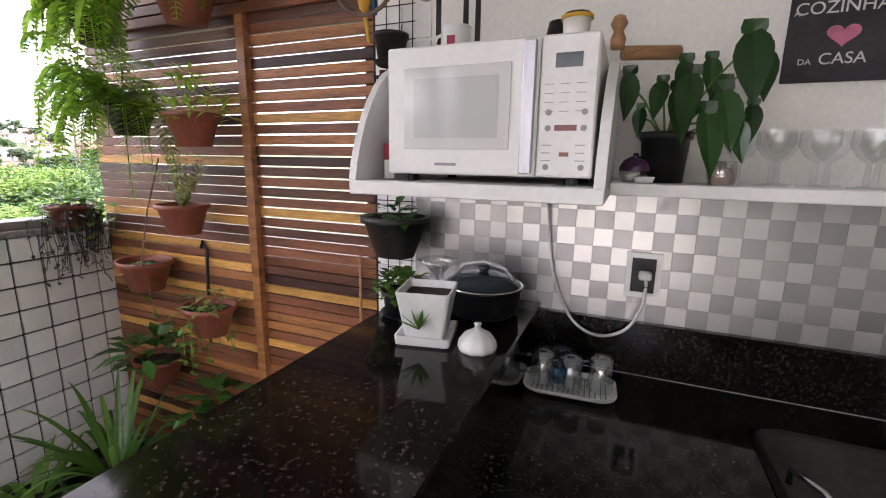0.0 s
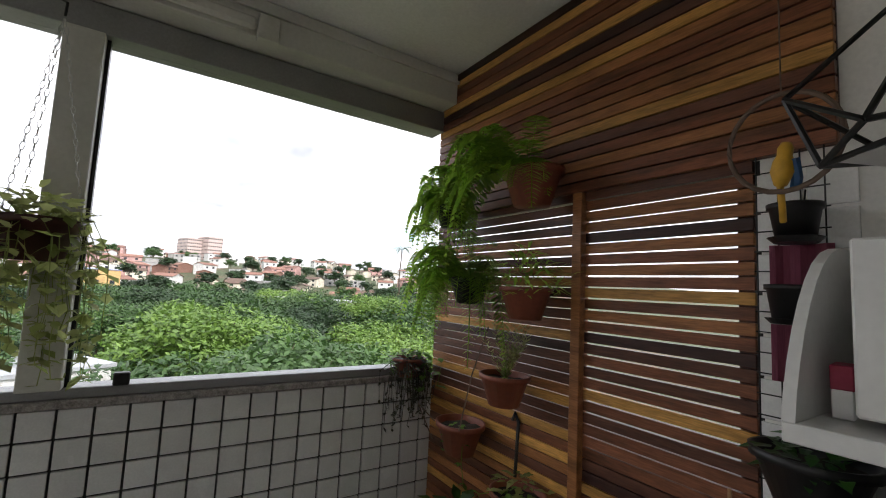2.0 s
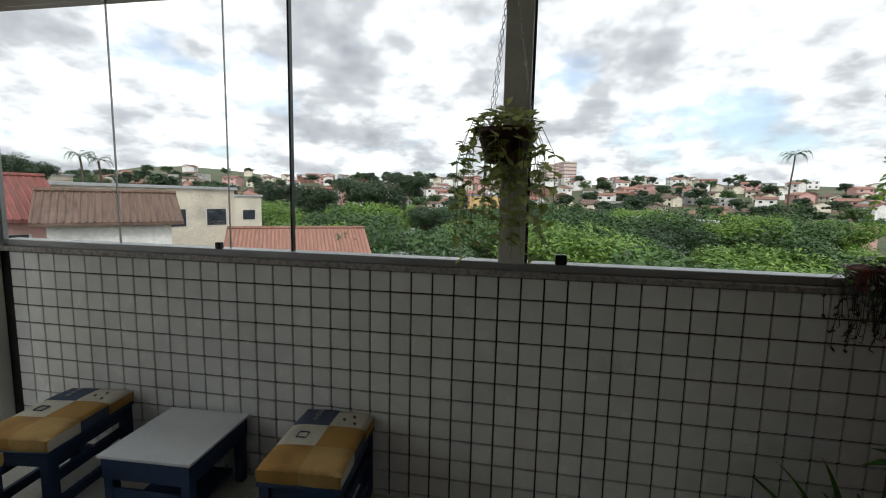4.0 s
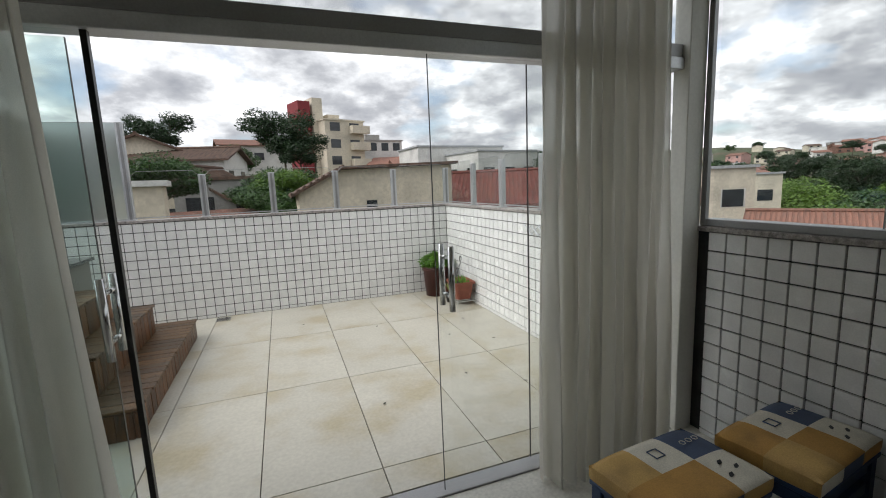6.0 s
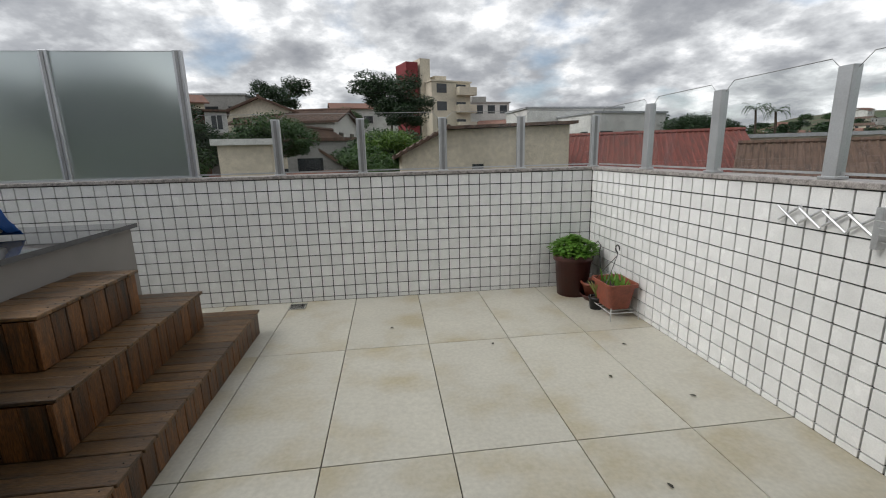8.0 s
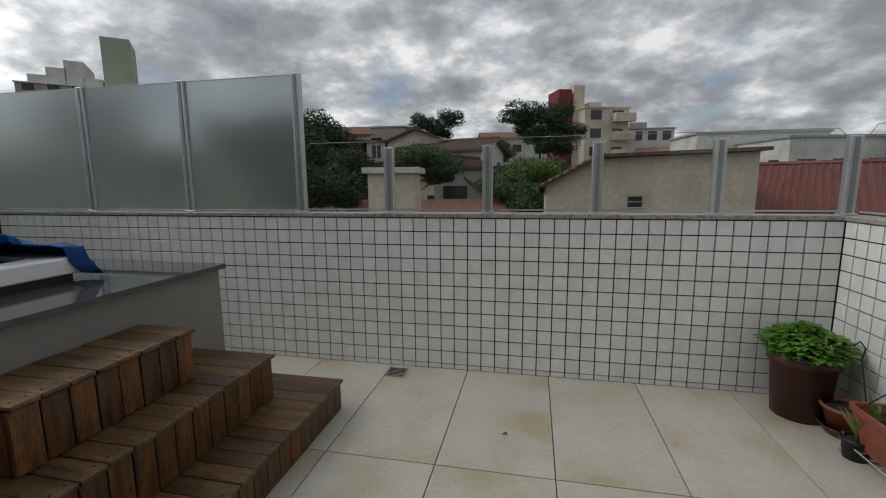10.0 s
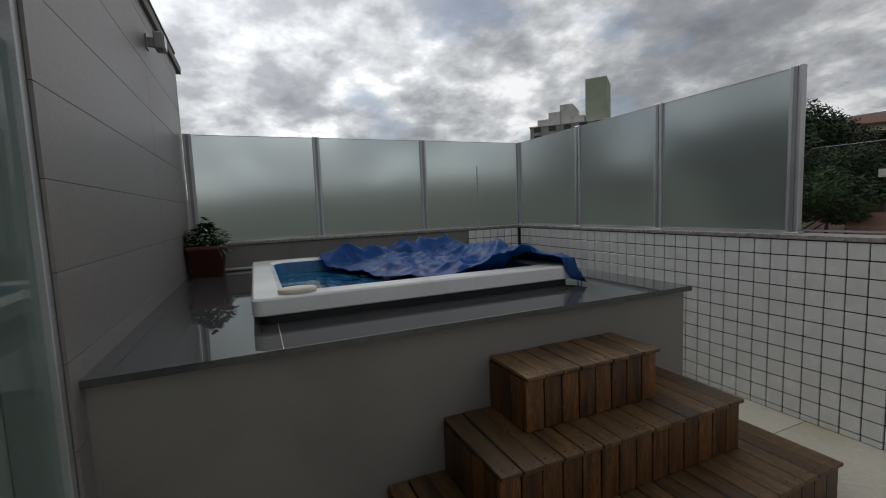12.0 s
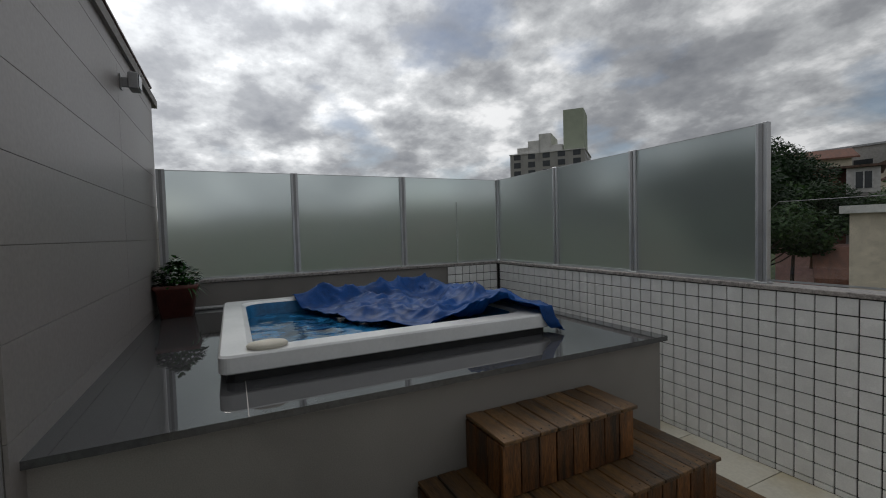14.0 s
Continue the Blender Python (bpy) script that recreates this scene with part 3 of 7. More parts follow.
def trailing(rng, n, spread, drop, leaf, start_z, back=(0, 0), width=0.7):
    """Hanging stems with small leaves; back: the directions in which there is a wall."""
    bm = bmesh.new()
    for _ in range(n):
        a = rng.uniform(0, 6.283)
        r = spread * rng.uniform(0.35, 1.0)
        x, y = r * math.cos(a), r * math.sin(a)
        if back[0] and x * back[0] > 0.05:
            x *= 0.3
        if back[1] and y * back[1] > 0.05:
            y *= 0.3
        length = drop * rng.uniform(0.25, 1.0)
        pts = []
        steps = max(4, int(length / 0.05))
        for k in range(steps):
            t = k / (steps - 1)
            pts.append(Vector((x * min(1, 0.4 + t * 2) + 0.02 * noise.noise(Vector((x * 40, k * 0.5, 0))), y * min(1, 0.4 + t * 2) + 0.02 * noise.noise(Vector((y * 40, k * 0.5, 3))), start_z + 0.05 * math.sin(min(1, t * 4) * 3.14) - length * max(0, t - 0.1))))
        tube(pts, 0.0015, 4, bm)
        for p in pts:
            for _k in range(2):
                d = Vector((rng.uniform(-1, 1), rng.uniform(-1, 1), rng.uniform(-0.6, 0.4)))
                add_leaf(bm, p, d, leaf * rng.uniform(0.6, 1.2), leaf * width, 0.2, seg=2)
    return bm


def fern(rng, n, length, wall=None, lean=Vector((0, 0, 0)), droop=1.0, out=0.72):
    """Arching fronds with paired leaflets. wall: the direction that the fronds keep clear of."""
    bm = bmesh.new()
    for k in range(n):
        a = 6.283 * k / n + rng.uniform(-0.25, 0.25)
        d = Vector((math.cos(a), math.sin(a), 0)) + lean
        reach = min(1.25, max(0.55, d.length))
        d.normalize()
        if wall is not None and d.dot(wall) > 0.1:
            d -= wall * (d.dot(wall) * 1.25)
            d.normalize()
        L = length * rng.uniform(0.65, 1.15) * reach
        lift, fall = rng.uniform(0.45, 1.25), rng.uniform(0.7, 1.7) * droop
        m = 34
        pts = [d * (L * out * math.sin(1.45 * j / m)) + Vector((0, 0, L * (lift * (j / m) - fall * (j / m) ** 2.2))) for j in range(m + 1)]
        tube(pts[::3], 0.0014, 4, bm)
        side = d.cross(Vector((0, 0, 1))).normalized()
        for j in range(3, m):
            t = j / m
            w = 0.048 * length / 0.4 * math.sin(math.pi * (0.16 + 0.83 * t)) ** 0.8 + 0.004
            fwd = (pts[j + 1] - pts[j]).normalized()
            for sgn in (-1, 1):
                add_leaf(bm, pts[j], side * sgn + fwd * 0.3 + Vector((0, 0, rng.uniform(-0.2, 0.15))), w, L / m * 1.25, 0.2, up=Vector((0, 0, 1)), seg=2)
    return bm


rng = random.Random(7)
dp = pot("deck_plant_pot", "brown square pot with a leafy shrub on the granite deck", (-6.5, 2.45, 0.918), 0.12, 0.16, 0.28, mat("red_brown_pot", (0.15, 0.045, 0.034), 0.5, var=0.12, scale=8, bump=0.05), square=True)
bm = bush(rng, 620, 0.17, 0.27, 0.07, 0.25)
for k in range(9):
    a = rng.uniform(0, 6.28)
    add_leaf(bm, (0.05, 0.06, 0.25), (math.cos(a), math.sin(a), 0.5), 0.26, 0.015, 0.8)
part("foliage", bm, M_LEAFDARK, dp)

# big pot in the corner
bp = pot("corner_plant_pot", "tall dark brown round pot with a dense green herb", (-0.27, 5.76, 0.0), 0.14, 0.175, 0.40, M_DARKPOT)
part("foliage", bush(rng, 1500, 0.215, 0.21, 0.045, 0.38, width=0.8), M_LEAFBR, bp)
ob = pot("stacked_bowl", "terracotta bowl in a dark saucer on the terrace floor", (-0.14, 5.56, 0.03), 0.08, 0.12, 0.14, M_TERRA)
part("saucer", lathe([(0, -0.03), (0.09, -0.03), (0.13, 0.02), (0.125, 0.025), (0.09, -0.02)], 24), M_DARKPOT, ob, smooth=True)
hang = tube([(0.0, -0.14, 0.15), (0.02, -0.02, 0.42), (0.03, -0.02, 0.48), (0.0, -0.02, 0.52), (-0.03, -0.02, 0.49)], 0.004, 6)
part("hanger", hang, M_BLACKPOT, ob)
ob = pot("aloe_pot", "small black nursery pot with an aloe", (-0.24, 5.32, 0.0), 0.05, 0.065, 0.11, M_BLACKPOT)
bm = bmesh.new()
for k in range(12):
    a = k * 2.4
    add_leaf(bm, (0, 0, 0.10), (0.5 * math.cos(a), 0.5 * math.sin(a), 1.0), 0.18 + 0.02 * (k % 3), 0.03, 0.15, cup=0.5)
part("foliage", bm, M_LEAFDULL, ob)

trough = thing("trough_planter", "terracotta plastic trough with sprouts on a white wire stand", "planter", (-0.155, 5.19, 0.0))


def tl(w, d, z):
    return [(x, y, z) for x, y in rrect(-w * 0.85, w * 0.85, -d * 0.74, d * 0.74, 0.035, 4)]


part("body", loft([tl(0.105, 0.16, 0.075), tl(0.135, 0.20, 0.26), tl(0.155, 0.225, 0.262), tl(0.157, 0.228, 0.29), tl(0.14, 0.205, 0.29), tl(0.125, 0.19, 0.24)], cap_first=True), M_TERRA, trough, smooth=False)
part("soil", loft([tl(0.126, 0.19, 0.25), tl(0.05, 0.06, 0.262)], cap_last=True), M_SOIL, trough)
bm = bmesh.new()
for k in range(34):
    a = rng.uniform(0, 6.28)
    add_leaf(bm, (rng.uniform(-0.07, 0.07), rng.uniform(-0.15, 0.12), 0.25), (0.3 * math.cos(a), 0.3 * math.sin(a), 1), rng.uniform(0.05, 0.17), 0.022, 0.2)
part("sprouts", bm, M_LEAFBR, trough)
bm = bmesh.new()
for x in (-0.12, 0.12):
    for y in (-0.19, 0.19):
        tube([(x, y, 0), (x * 0.95, y * 0.95, 0.11)], 0.004, 6, bm)
tube([(-0.12, -0.19, 0.07), (-0.12, 0.19, 0.07), (0.12, 0.19, 0.07), (0.12, -0.19, 0.07)], 0.004, 6, bm, closed=True)
for k in range(7):
    tube([(-0.12, -0.18 + 0.06 * k, 0.068), (0.12, -0.18 + 0.06 * k, 0.068)], 0.002, 5, bm)
part("wire_stand", bm, M_WIREW, trough)
bm = tube([(-0.13, -0.10, 0.27), (0.0, -0.02, 0.50), (0.0, -0.02, 0.53)], 0.003, 6)
tube([(-0.13, 0.10, 0.27), (0.0, -0.02, 0.50)], 0.003, 6, bm)
tube([(0.0, -0.02 + 0.03 * math.sin(a * 0.5), 0.56 + 0.03 * -math.cos(a * 0.5)) for a in range(0, 11)], 0.006, 6, bm)
part("hanger", bm, M_BLACKPOT, trough)

# drain
drain = thing("floor_drain", "square steel floor drain grate at the parapet", "drain", (-2.87, 5.86, 0.001))
part("frame", ring_boxes(-0.075, 0.075, -0.075, 0.075, -0.06, 0.06, -0.06, 0.06, 0, 0.006), M_STEEL, drain)
part("well", boxed(-0.06, 0.06, -0.06, 0.06, 0.0, 0.002), M_BLACK, drain)
for k in range(5):
    part("bar", boxed(-0.058, 0.058, -0.046 + 0.022 * k, -0.036 + 0.022 * k, 0.002, 0.005), M_STEEL, drain)
for x, y, a in ((-1.3, 4.75, 20), (-0.7, 4.2, 80), (-0.9, 3.3, 140), (-0.55, 3.0, 40), (-2.0, 5.2, 10), (-1.6, 3.1, 70), (-0.4, 4.6, 100), (-0.35, 3.9, 15)):
    lf = bmesh.new()
    add_leaf(lf, (0, 0, 0.004), (math.cos(a), math.sin(a), 0.0), 0.035, 0.018, 0.0, cup=0.4, seg=3)
    l0 = tagged(part("fallen_leaf", lf, M_LEAFPURP), "small dry leaf lying on the terrace slabs", "leaf", "fallen leaves")
    l0.location = (x, y, 0.002)

# clothes rack on the side wall
rack = thing("folding_clothes_rack", "folded white wire scissor clothes rack on the wall", "clothes rack", (0, 0, 0))
bm = bmesh.new()
for k in range(4):
    y = 3.88 - 0.115 * k
    tube([(-0.02, y, 0.985), (-0.02, y - 0.115, 1.065)], 0.006, 6, bm)
    tube([(-0.03, y, 1.055), (-0.03, y - 0.115, 0.975)], 0.006, 6, bm)
part("scissor_arm", bm, M_ALU, rack)
part("upright", boxed(-0.045, 0.001, 3.395, 3.42, 0.93, 1.10), M_ALU, rack)
for k in range(4):
    part("line", tube([(-0.03 - 0.012 * k, 3.40, 0.96 + 0.03 * k), (-0.04 - 0.012 * k, 2.85, 0.955 + 0.03 * k)], 0.0025, 5), M_WIREW, rack)
part("bracket", boxed(-0.05, 0.001, 2.83, 2.86, 0.93, 1.10, 0.004), M_ALU, rack)

# timber steps: boxes of planks
steps = thing("timber_steps", "three weathered hardwood plank steps up to the hot tub deck", "steps")
PLANK = 0.097


def step_box(x1, y0, y1, z0, z1, back):
    n = int(round((y1 - y0) / PLANK))
    w = (y1 - y0) / n
    inner = part("carcass", boxed(back, x1 - 0.03, y0 + 0.02, y1 - 0.02, z0, z1 - 0.03), M_BLACK, steps)
    for k in range(n):
        yk = y0 + w * k
        j = rng.uniform(-0.0015, 0.0015)
        part("tread_plank", boxed(back, x1 + 0.016 + 3 * j, yk + 0.0025, yk + w - 0.0025 + (0.014 if k == n - 1 else 0), z1 - 0.019, z1 + j, 0.003), M_TIMBER, steps)
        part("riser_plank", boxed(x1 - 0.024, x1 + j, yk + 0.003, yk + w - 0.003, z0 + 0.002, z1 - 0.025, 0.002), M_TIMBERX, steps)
    nails = bmesh.new()
    for k in range(n):
        for f in (0.25, 0.75):
            lathe([(0.0, 0.0032), (0.003, 0.0028), (0.0035, 0.0)], 6, nails, pose(x1 - 0.02 + rng.uniform(-0.004, 0.004), y0 + w * (k + f), z1 - 0.0005))
    tagged(part("nails", nails, M_BLACK, steps), "dark rusty nail heads in the treads", kind="stuff")
    m = max(1, int(round((x1 - back) / PLANK)))
    wx = (x1 - 0.026 - back) / m
    for yy in (y0, y1 - 0.018):
        for k in range(m):
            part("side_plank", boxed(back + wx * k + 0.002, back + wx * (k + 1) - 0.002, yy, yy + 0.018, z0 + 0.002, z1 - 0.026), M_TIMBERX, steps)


step_box(-3.05, 3.33, 5.29, 0.0, 0.195, -3.845)
step_box(-3.33, 3.62, 5.0, 0.197, 0.455, -3.845)
step_box(-3.53, 3.88, 4.66, 0.457, 0.713, -3.845)

# parapet posts and glass

def rail_post(x, y, z0, z1, along, name="glass_post", group="parapet posts", label="slim silver aluminium post holding the parapet glass"):
    p = thing(name, label, "post", (x, y, z0), 0 if along == "x" else 90, group)
    part("profile", boxed(-0.035, 0.035, -0.025, 0.025, 0, z1 - z0, 0.003), M_ALU, p)
    part("channel", boxed(-0.012, 0.012, -0.031, -0.0255, 0.0, z1 - z0 - 0.01), M_ALUDARK, p)
    part("foot", boxed(-0.045, 0.045, -0.035, 0.035, -0.001, 0.012, 0.002), M_ALU, p)
    part("bolt", lathe([(0, 0), (0.007, 0), (0.007, 0.004), (0, 0.005)], 8, m=pose(0, -0.026, 0.15, 90)), M_STEEL, p)
    return p


def pane(x0, x1, y0, y1, z0, z1, material, label, name="glass_pane", group="parapet panes"):
    e = thing("parapet_glass", label, "glass panel", (0, 0, 0), group=group)
    along_x = x1 - x0 > y1 - y0
    lo, hi, c0, c1 = (x0, x1, y0, y1) if along_x else (y0, y1, x0, x1)
    cut = 0.055
    outline = [(lo, z0), (hi, z0), (hi, z1 - cut), (hi - cut, z1), (lo + cut, z1), (lo, z1 - cut)]
    o = part("pane", loft([[(u, c, w) if along_x else (c, u, w) for u, w in outline] for c in (c0, c1)], cap_first=True, cap_last=True), material, e)
    o.visible_shadow = False
    rim = [(u, (c0 + c1) / 2, w + 0.0015) if along_x else ((c0 + c1) / 2, u, w + 0.0015) for u, w in outline[2:]]
    part("top_edge", tube(rim, 0.0022, 4), M_ALUDARK, e, "grey green polished edge")
    part("rail", boxed(x0, x1, y0 + 0.001, y1 - 0.001, z0 - 0.012, z0 - 0.0003), M_ALU, e)
    return e


PX = [-3.68, -2.95, -2.21, -1.46, -0.71, 0.03]
for x in PX[1:]:
    rail_post(x, 6.06, CAP, 1.68, "x")
for a, b in zip(PX, PX[1:]):
    pane(a + 0.036, b - 0.036, 6.057, 6.065, CAP + 0.03, 1.725, M_GLASS, "clear glass parapet pane")
PY = [6.03, 5.2, 4.47, 3.71, 2.96, 2.3]
for y in PY[1:-1]:
    rail_post(0.06, y, CAP, 1.69, "y")
for a, b in zip(PY, PY[1:]):
    pane(0.057, 0.065, b + 0.036, a - 0.036, CAP + 0.03, 1.73, M_GLASS, "clear glass parapet pane")
for x in (-3.68, -4.70, -5.70):
    rail_post(x, 6.06, CAP, 2.25, "x", "screen_post", "screen posts", "tall silver aluminium post of the frosted screen")
for y in (4.73, 3.52, 2.33):
    rail_post(-6.84, y, CAP, 2.25, "y", "screen_post", "screen posts", "tall silver aluminium post of the frosted screen")
rail_post(-6.84, 6.06, CAP, 2.25, "x", "screen_post", "screen posts", "tall silver aluminium corner post of the frosted screen")


def frosted(x0, x1, y0, y1):
    e = thing("frosted_screen", "frosted glass privacy screen in a silver frame", "glass screen", (0, 0, 0), group="frosted screens")
    g = part("pane", boxed(x0, x1, y0, y1, CAP + 0.02, 2.24), M_FROST, e, "frosted glass")
    part("bottom_rail", boxed(x0, x1, y0 - 0.012, y1 + 0.012, CAP + 0.001, CAP + 0.02), M_ALU, e)
    part("top_edge", boxed(x0, x1, y0 - 0.002, y1 + 0.002, 2.2405, 2.2455), M_ALU, e)


for a, b in ((-4.665, -3.715), (-5.665, -4.735), (-6.805, -5.735)):
    frosted(a, b, 6.056, 6.064)
for a, b in ((4.765, 6.025), (3.555, 4.695), (2.365, 3.485)):
    frosted(-6.844, -6.836, a, b)
tagged(part("thin_mast", tube([(-6.79, 5.42, 1.197), (-6.79, 5.42, 1.95)], 0.008, 8), M_WIREW), "thin white vertical rod by the frosted screen", "rod")

# facade cladding panels
PAN_H, PAN_L = 0.2965, 1.8
clad = tagged(new("cladding"), "grey brown porcelain cladding panels of the facade", "cladding", kind="structure")
for r in range(11):
    z0 = max(0.004, 1.0 + PAN_H * (r - 4) + 0.0012)
    z1 = min(3.018, 1.0 + PAN_H * (r - 3) - 0.0012)
    if z1 - z0 > 0.02:
        part("panel", boxed(-3.742 - PAN_L + 0.0012, -3.742, 2.264, 2.276, z0, z1, 0.0006), M_FACADE, clad)
        part("panel", boxed(-6.955, -3.742 - PAN_L - 0.0012, 2.264, 2.276, z0, z1, 0.0006), M_FACADE, clad)
part("coping", boxed(-6.97, -3.70, 2.1, 2.286, 3.0205, 3.04, 0.003), M_DARKPOT, clad, "dark maroon metal coping")
spot = thing("wall_floodlight", "small square grey floodlight on the facade", "floodlight", (-5.62, 2.277, 2.66))
part("bracket", boxed(-0.012, 0.012, 0, 0.05, -0.03, 0.03), M_ALUDARK, spot)
part("wall_plate", boxed(-0.03, 0.03, 0.0, 0.008, -0.05, 0.05, 0.002), M_ALUDARK, spot)
part("housing", boxed(-0.06, 0.06, 0.05, 0.11, -0.05, 0.06, 0.006), M_ALUDARK, spot)
part("lens", boxed(-0.05, 0.05, 0.1105, 0.114, -0.038, 0.048), M_LCD, spot)

# ---- glass front ----
front = thing("glass_front", "aluminium glazed front between kitchen and terrace", "glass door", kind="structure")
part("corner_post", boxed(-0.125, -0.005, 2.10, 2.20, 0.0, 2.60, 0.004), M_BEAM, front, "cream painted corner post")
part("corner_profile", boxed(-0.004, 0.02, 2.07, 2.10, 1.18, 2.60), M_ALUDARK, front)
part("jamb", boxed(-3.742, -3.702, 2.12, 2.262, 0.0, CEIL_Z, 0.003), M_ALU, front)
part("transom", boxed(-3.701, -0.126, 2.13, 2.23, 1.99, 2.05, 0.003), M_ALU, front, "silver transom rail")
part("transom_cap", boxed(-3.701, -0.126, 2.14, 2.22, 2.051, 2.115, 0.003), M_ALUDARK, front)
part("head", boxed(-3.701, -0.126, 2.13, 2.23, 2.62, CEIL_Z - 0.003), M_BEAM, front)
part("threshold", boxed(-3.701, -0.126, 2.125, 2.225, -0.01, 0.009, 0.003), M_ALUDARK, front, "aluminium floor track")
for a, b in ((-3.70, -2.63), (-2.625, -1.52), (-1.515, -0.13)):
    g = part("transom_pane", boxed(a, b, 2.176, 2.184, 2.116, 2.619), M_GLASS, front, "clear transom glass")
    g.visible_shadow = False


def glass_leaf(x0, x1, y, edge, dark, name, hx):
    e = thing(name, "sliding clear glass leaf slid open, with tubular steel handles" if hx else "fixed clear glass leaf", "glass door", (0, 0, 0), group="glass leaves")
    g = part("pane", boxed(x0, x1, y - 0.005, y + 0.005, 0.02, 1.985), M_GLASSG if x0 < -3.6 else M_GLASS, e)
    g.visible_shadow = False
    for xx in edge:
        w = 0.0095 if dark else 0.0008
        part("edge_profile", boxed(xx - w, xx + w, y - (0.012 if dark else 0.0055), y + (0.012 if dark else 0.0055), 0.02, 1.985), M_BLACK, e, "dark edge seal")
    if hx:
        for sgn in (-1, 1):
            h = part("handle", tube([(hx, y + sgn * 0.06, 0.905), (hx, y + sgn * 0.06, 1.19)], 0.0135, 16), M_STEEL, e, "tubular steel handle", True)
            for z in (0.965, 1.135):
                part("standoff", tube([(hx, y + sgn * 0.006, z), (hx, y + sgn * 0.06, z)], 0.009, 12), M_STEEL, e, smooth=True)


glass_leaf(-3.34, -2.668, 2.15, (-2.668,), True, "sliding_leaf", -2.712)
glass_leaf(-3.70, -2.75, 2.236, (-2.75,), False, "fixed_leaf", None)
glass_leaf(-1.517, -0.60, 2.15, (-1.517,), False, "sliding_leaf", -1.467)
glass_leaf(-1.015, -0.13, 2.205, (-1.015,), False, "fixed_leaf", None)


def curtain(x0, x1, folds, label):
    root = thing("curtain", label, "curtain", (0, 0, 0), group="curtains")
    bm = bmesh.new()
    nu, nv = folds * 12, 14
    grid = []
    for i in range(nu + 1):
        col = []
        u = i / nu
        for j in range(nv + 1):
            w = j / nv
            z = 0.015 + 2.565 * w
            flare = 1 + 0.10 * (1 - w)
            x = (x0 + x1) / 2 + (u - 0.5) * (x1 - x0) * flare + 0.012 * math.sin(u * 40 + w * 3)
            y = 2.01 + 0.06 * math.sin(u * folds * 6.283 + 0.5 * math.sin(w * 4 + u * 9)) * (0.75 + 0.4 * (1 - w)) + 0.014 * math.sin(u * folds * 17.3 + w * 2.0) + 0.015 * noise.noise(Vector((u * 6, w * 2, x0)))
            col.append(bm.verts.new((x, min(y, 2.085), z)))
        grid.append(col)
    for a, b in zip(grid, grid[1:]):
        for j in range(nv):
            bm.faces.new((a[j], b[j], b[j + 1], a[j + 1]))
    c = part("cloth", bm, M_CURTAIN, root, smooth=True)
    for k in range(folds):
        x = x0 + (k + 0.5) * (x1 - x0) / folds
        part("eyelet", tube([(x + 0.02 * math.cos(a * 0.5236), 2.0, 2.545 + 0.02 * math.sin(a * 0.5236)) for a in range(12)], 0.004, 5, closed=True), M_BLACK, root)
    return root


curtain(-1.03, -0.38, 10, "cream voile curtain gathered beside the glass door")
curtain(-3.55, -2.76, 11, "cream voile curtain drawn to the side of the opening")
tagged(part("curtain_rod", tube([(-3.7, 2.01, 2.60), (-0.13, 2.01, 2.60)], 0.011, 10), M_ALU), "silver metal curtain rod under the ceiling", "curtain rod")

# ---- window over the valley ----
win = thing("window_1", "wide frameless sliding window over the valley", "window", kind="structure")
part("window_frame_bottom", boxed(0.0, 0.10, -2.29, 2.10, 1.1785, 1.215, 0.003), M_ALUDARK, win)
part("window_frame_top", boxed(-0.03, 0.10, -2.29, 2.10, 2.47, 2.58, 0.003), M_ALUDARK, win, "grey aluminium head rail")
part("window_post", boxed(-0.045, 0.05, -0.815, -0.70, 1.216, 2.469, 0.003), M_BEAM, win, "cream painted window post")
part("window_post_seal", boxed(0.01, 0.05, -0.828, -0.816, 1.216, 2.469), M_BLACK, win)
for y0, y1 in ((-2.29, -0.829), (-0.699, 0.326), (0.334, 0.68), (0.684, 1.35), (1.354, 2.068)):
    g = part("pane", boxed(0.045, 0.053, y0, y1, 1.2155, 2.4695), M_GLASS, win)
    g.visible_shadow = False
part("pane_edge", boxed(0.035, 0.062, 0.325, 0.335, 1.2157, 2.4693), M_BLACK, win)
for y in (0.682, 1.352):
    part("pane_edge", boxed(0.044, 0.054, y - 0.0015, y + 0.0015, 1.2157, 2.4693), M_ALUDARK, win)
part("lock", boxed(-0.012, 0.02, -1.0, -0.95, 1.2155, 1.26, 0.004), M_BLACK, win, "black latch")
part("lock", boxed(-0.012, 0.02, 0.70, 0.73, 1.2155, 1.25, 0.004), M_BLACK, win, "black latch")
setting("beam_window", boxed(-0.15, 0.12, -2.28, 2.10, 2.585, CEIL_Z - 0.004, 0.004), M_BEAM, "cream boxed beam above the window", "beam")
setting("beam_lip", boxed(-0.165, -0.152, -2.28, 2.12, 2.69, 2.705), M_BEAM, "thin ridge along the beam", "trim")
setting("bracket_beam", boxed(-0.195, -0.1505, -1.37, -1.29, 2.565, 2.665, 0.003), M_BEAM, "square cream bracket on the beam", "bracket")
setting("beam_channel", boxed(-0.185, -0.1505, -1.288, 2.05, 2.60, 2.652, 0.012), M_BEAM, "rounded cream channel along the beam", "trim")

# ---- slatted timber screen ----
SLATS = [0, 0, 3, 4, 1, 3, 0, 2, 4, 4, 2, 3, 0]
screen = tagged(new("slatted_screen"), "horizontal hardwood slats in mixed browns behind the hanging pots", "slatted wall", kind="structure")
srng = random.Random(3)


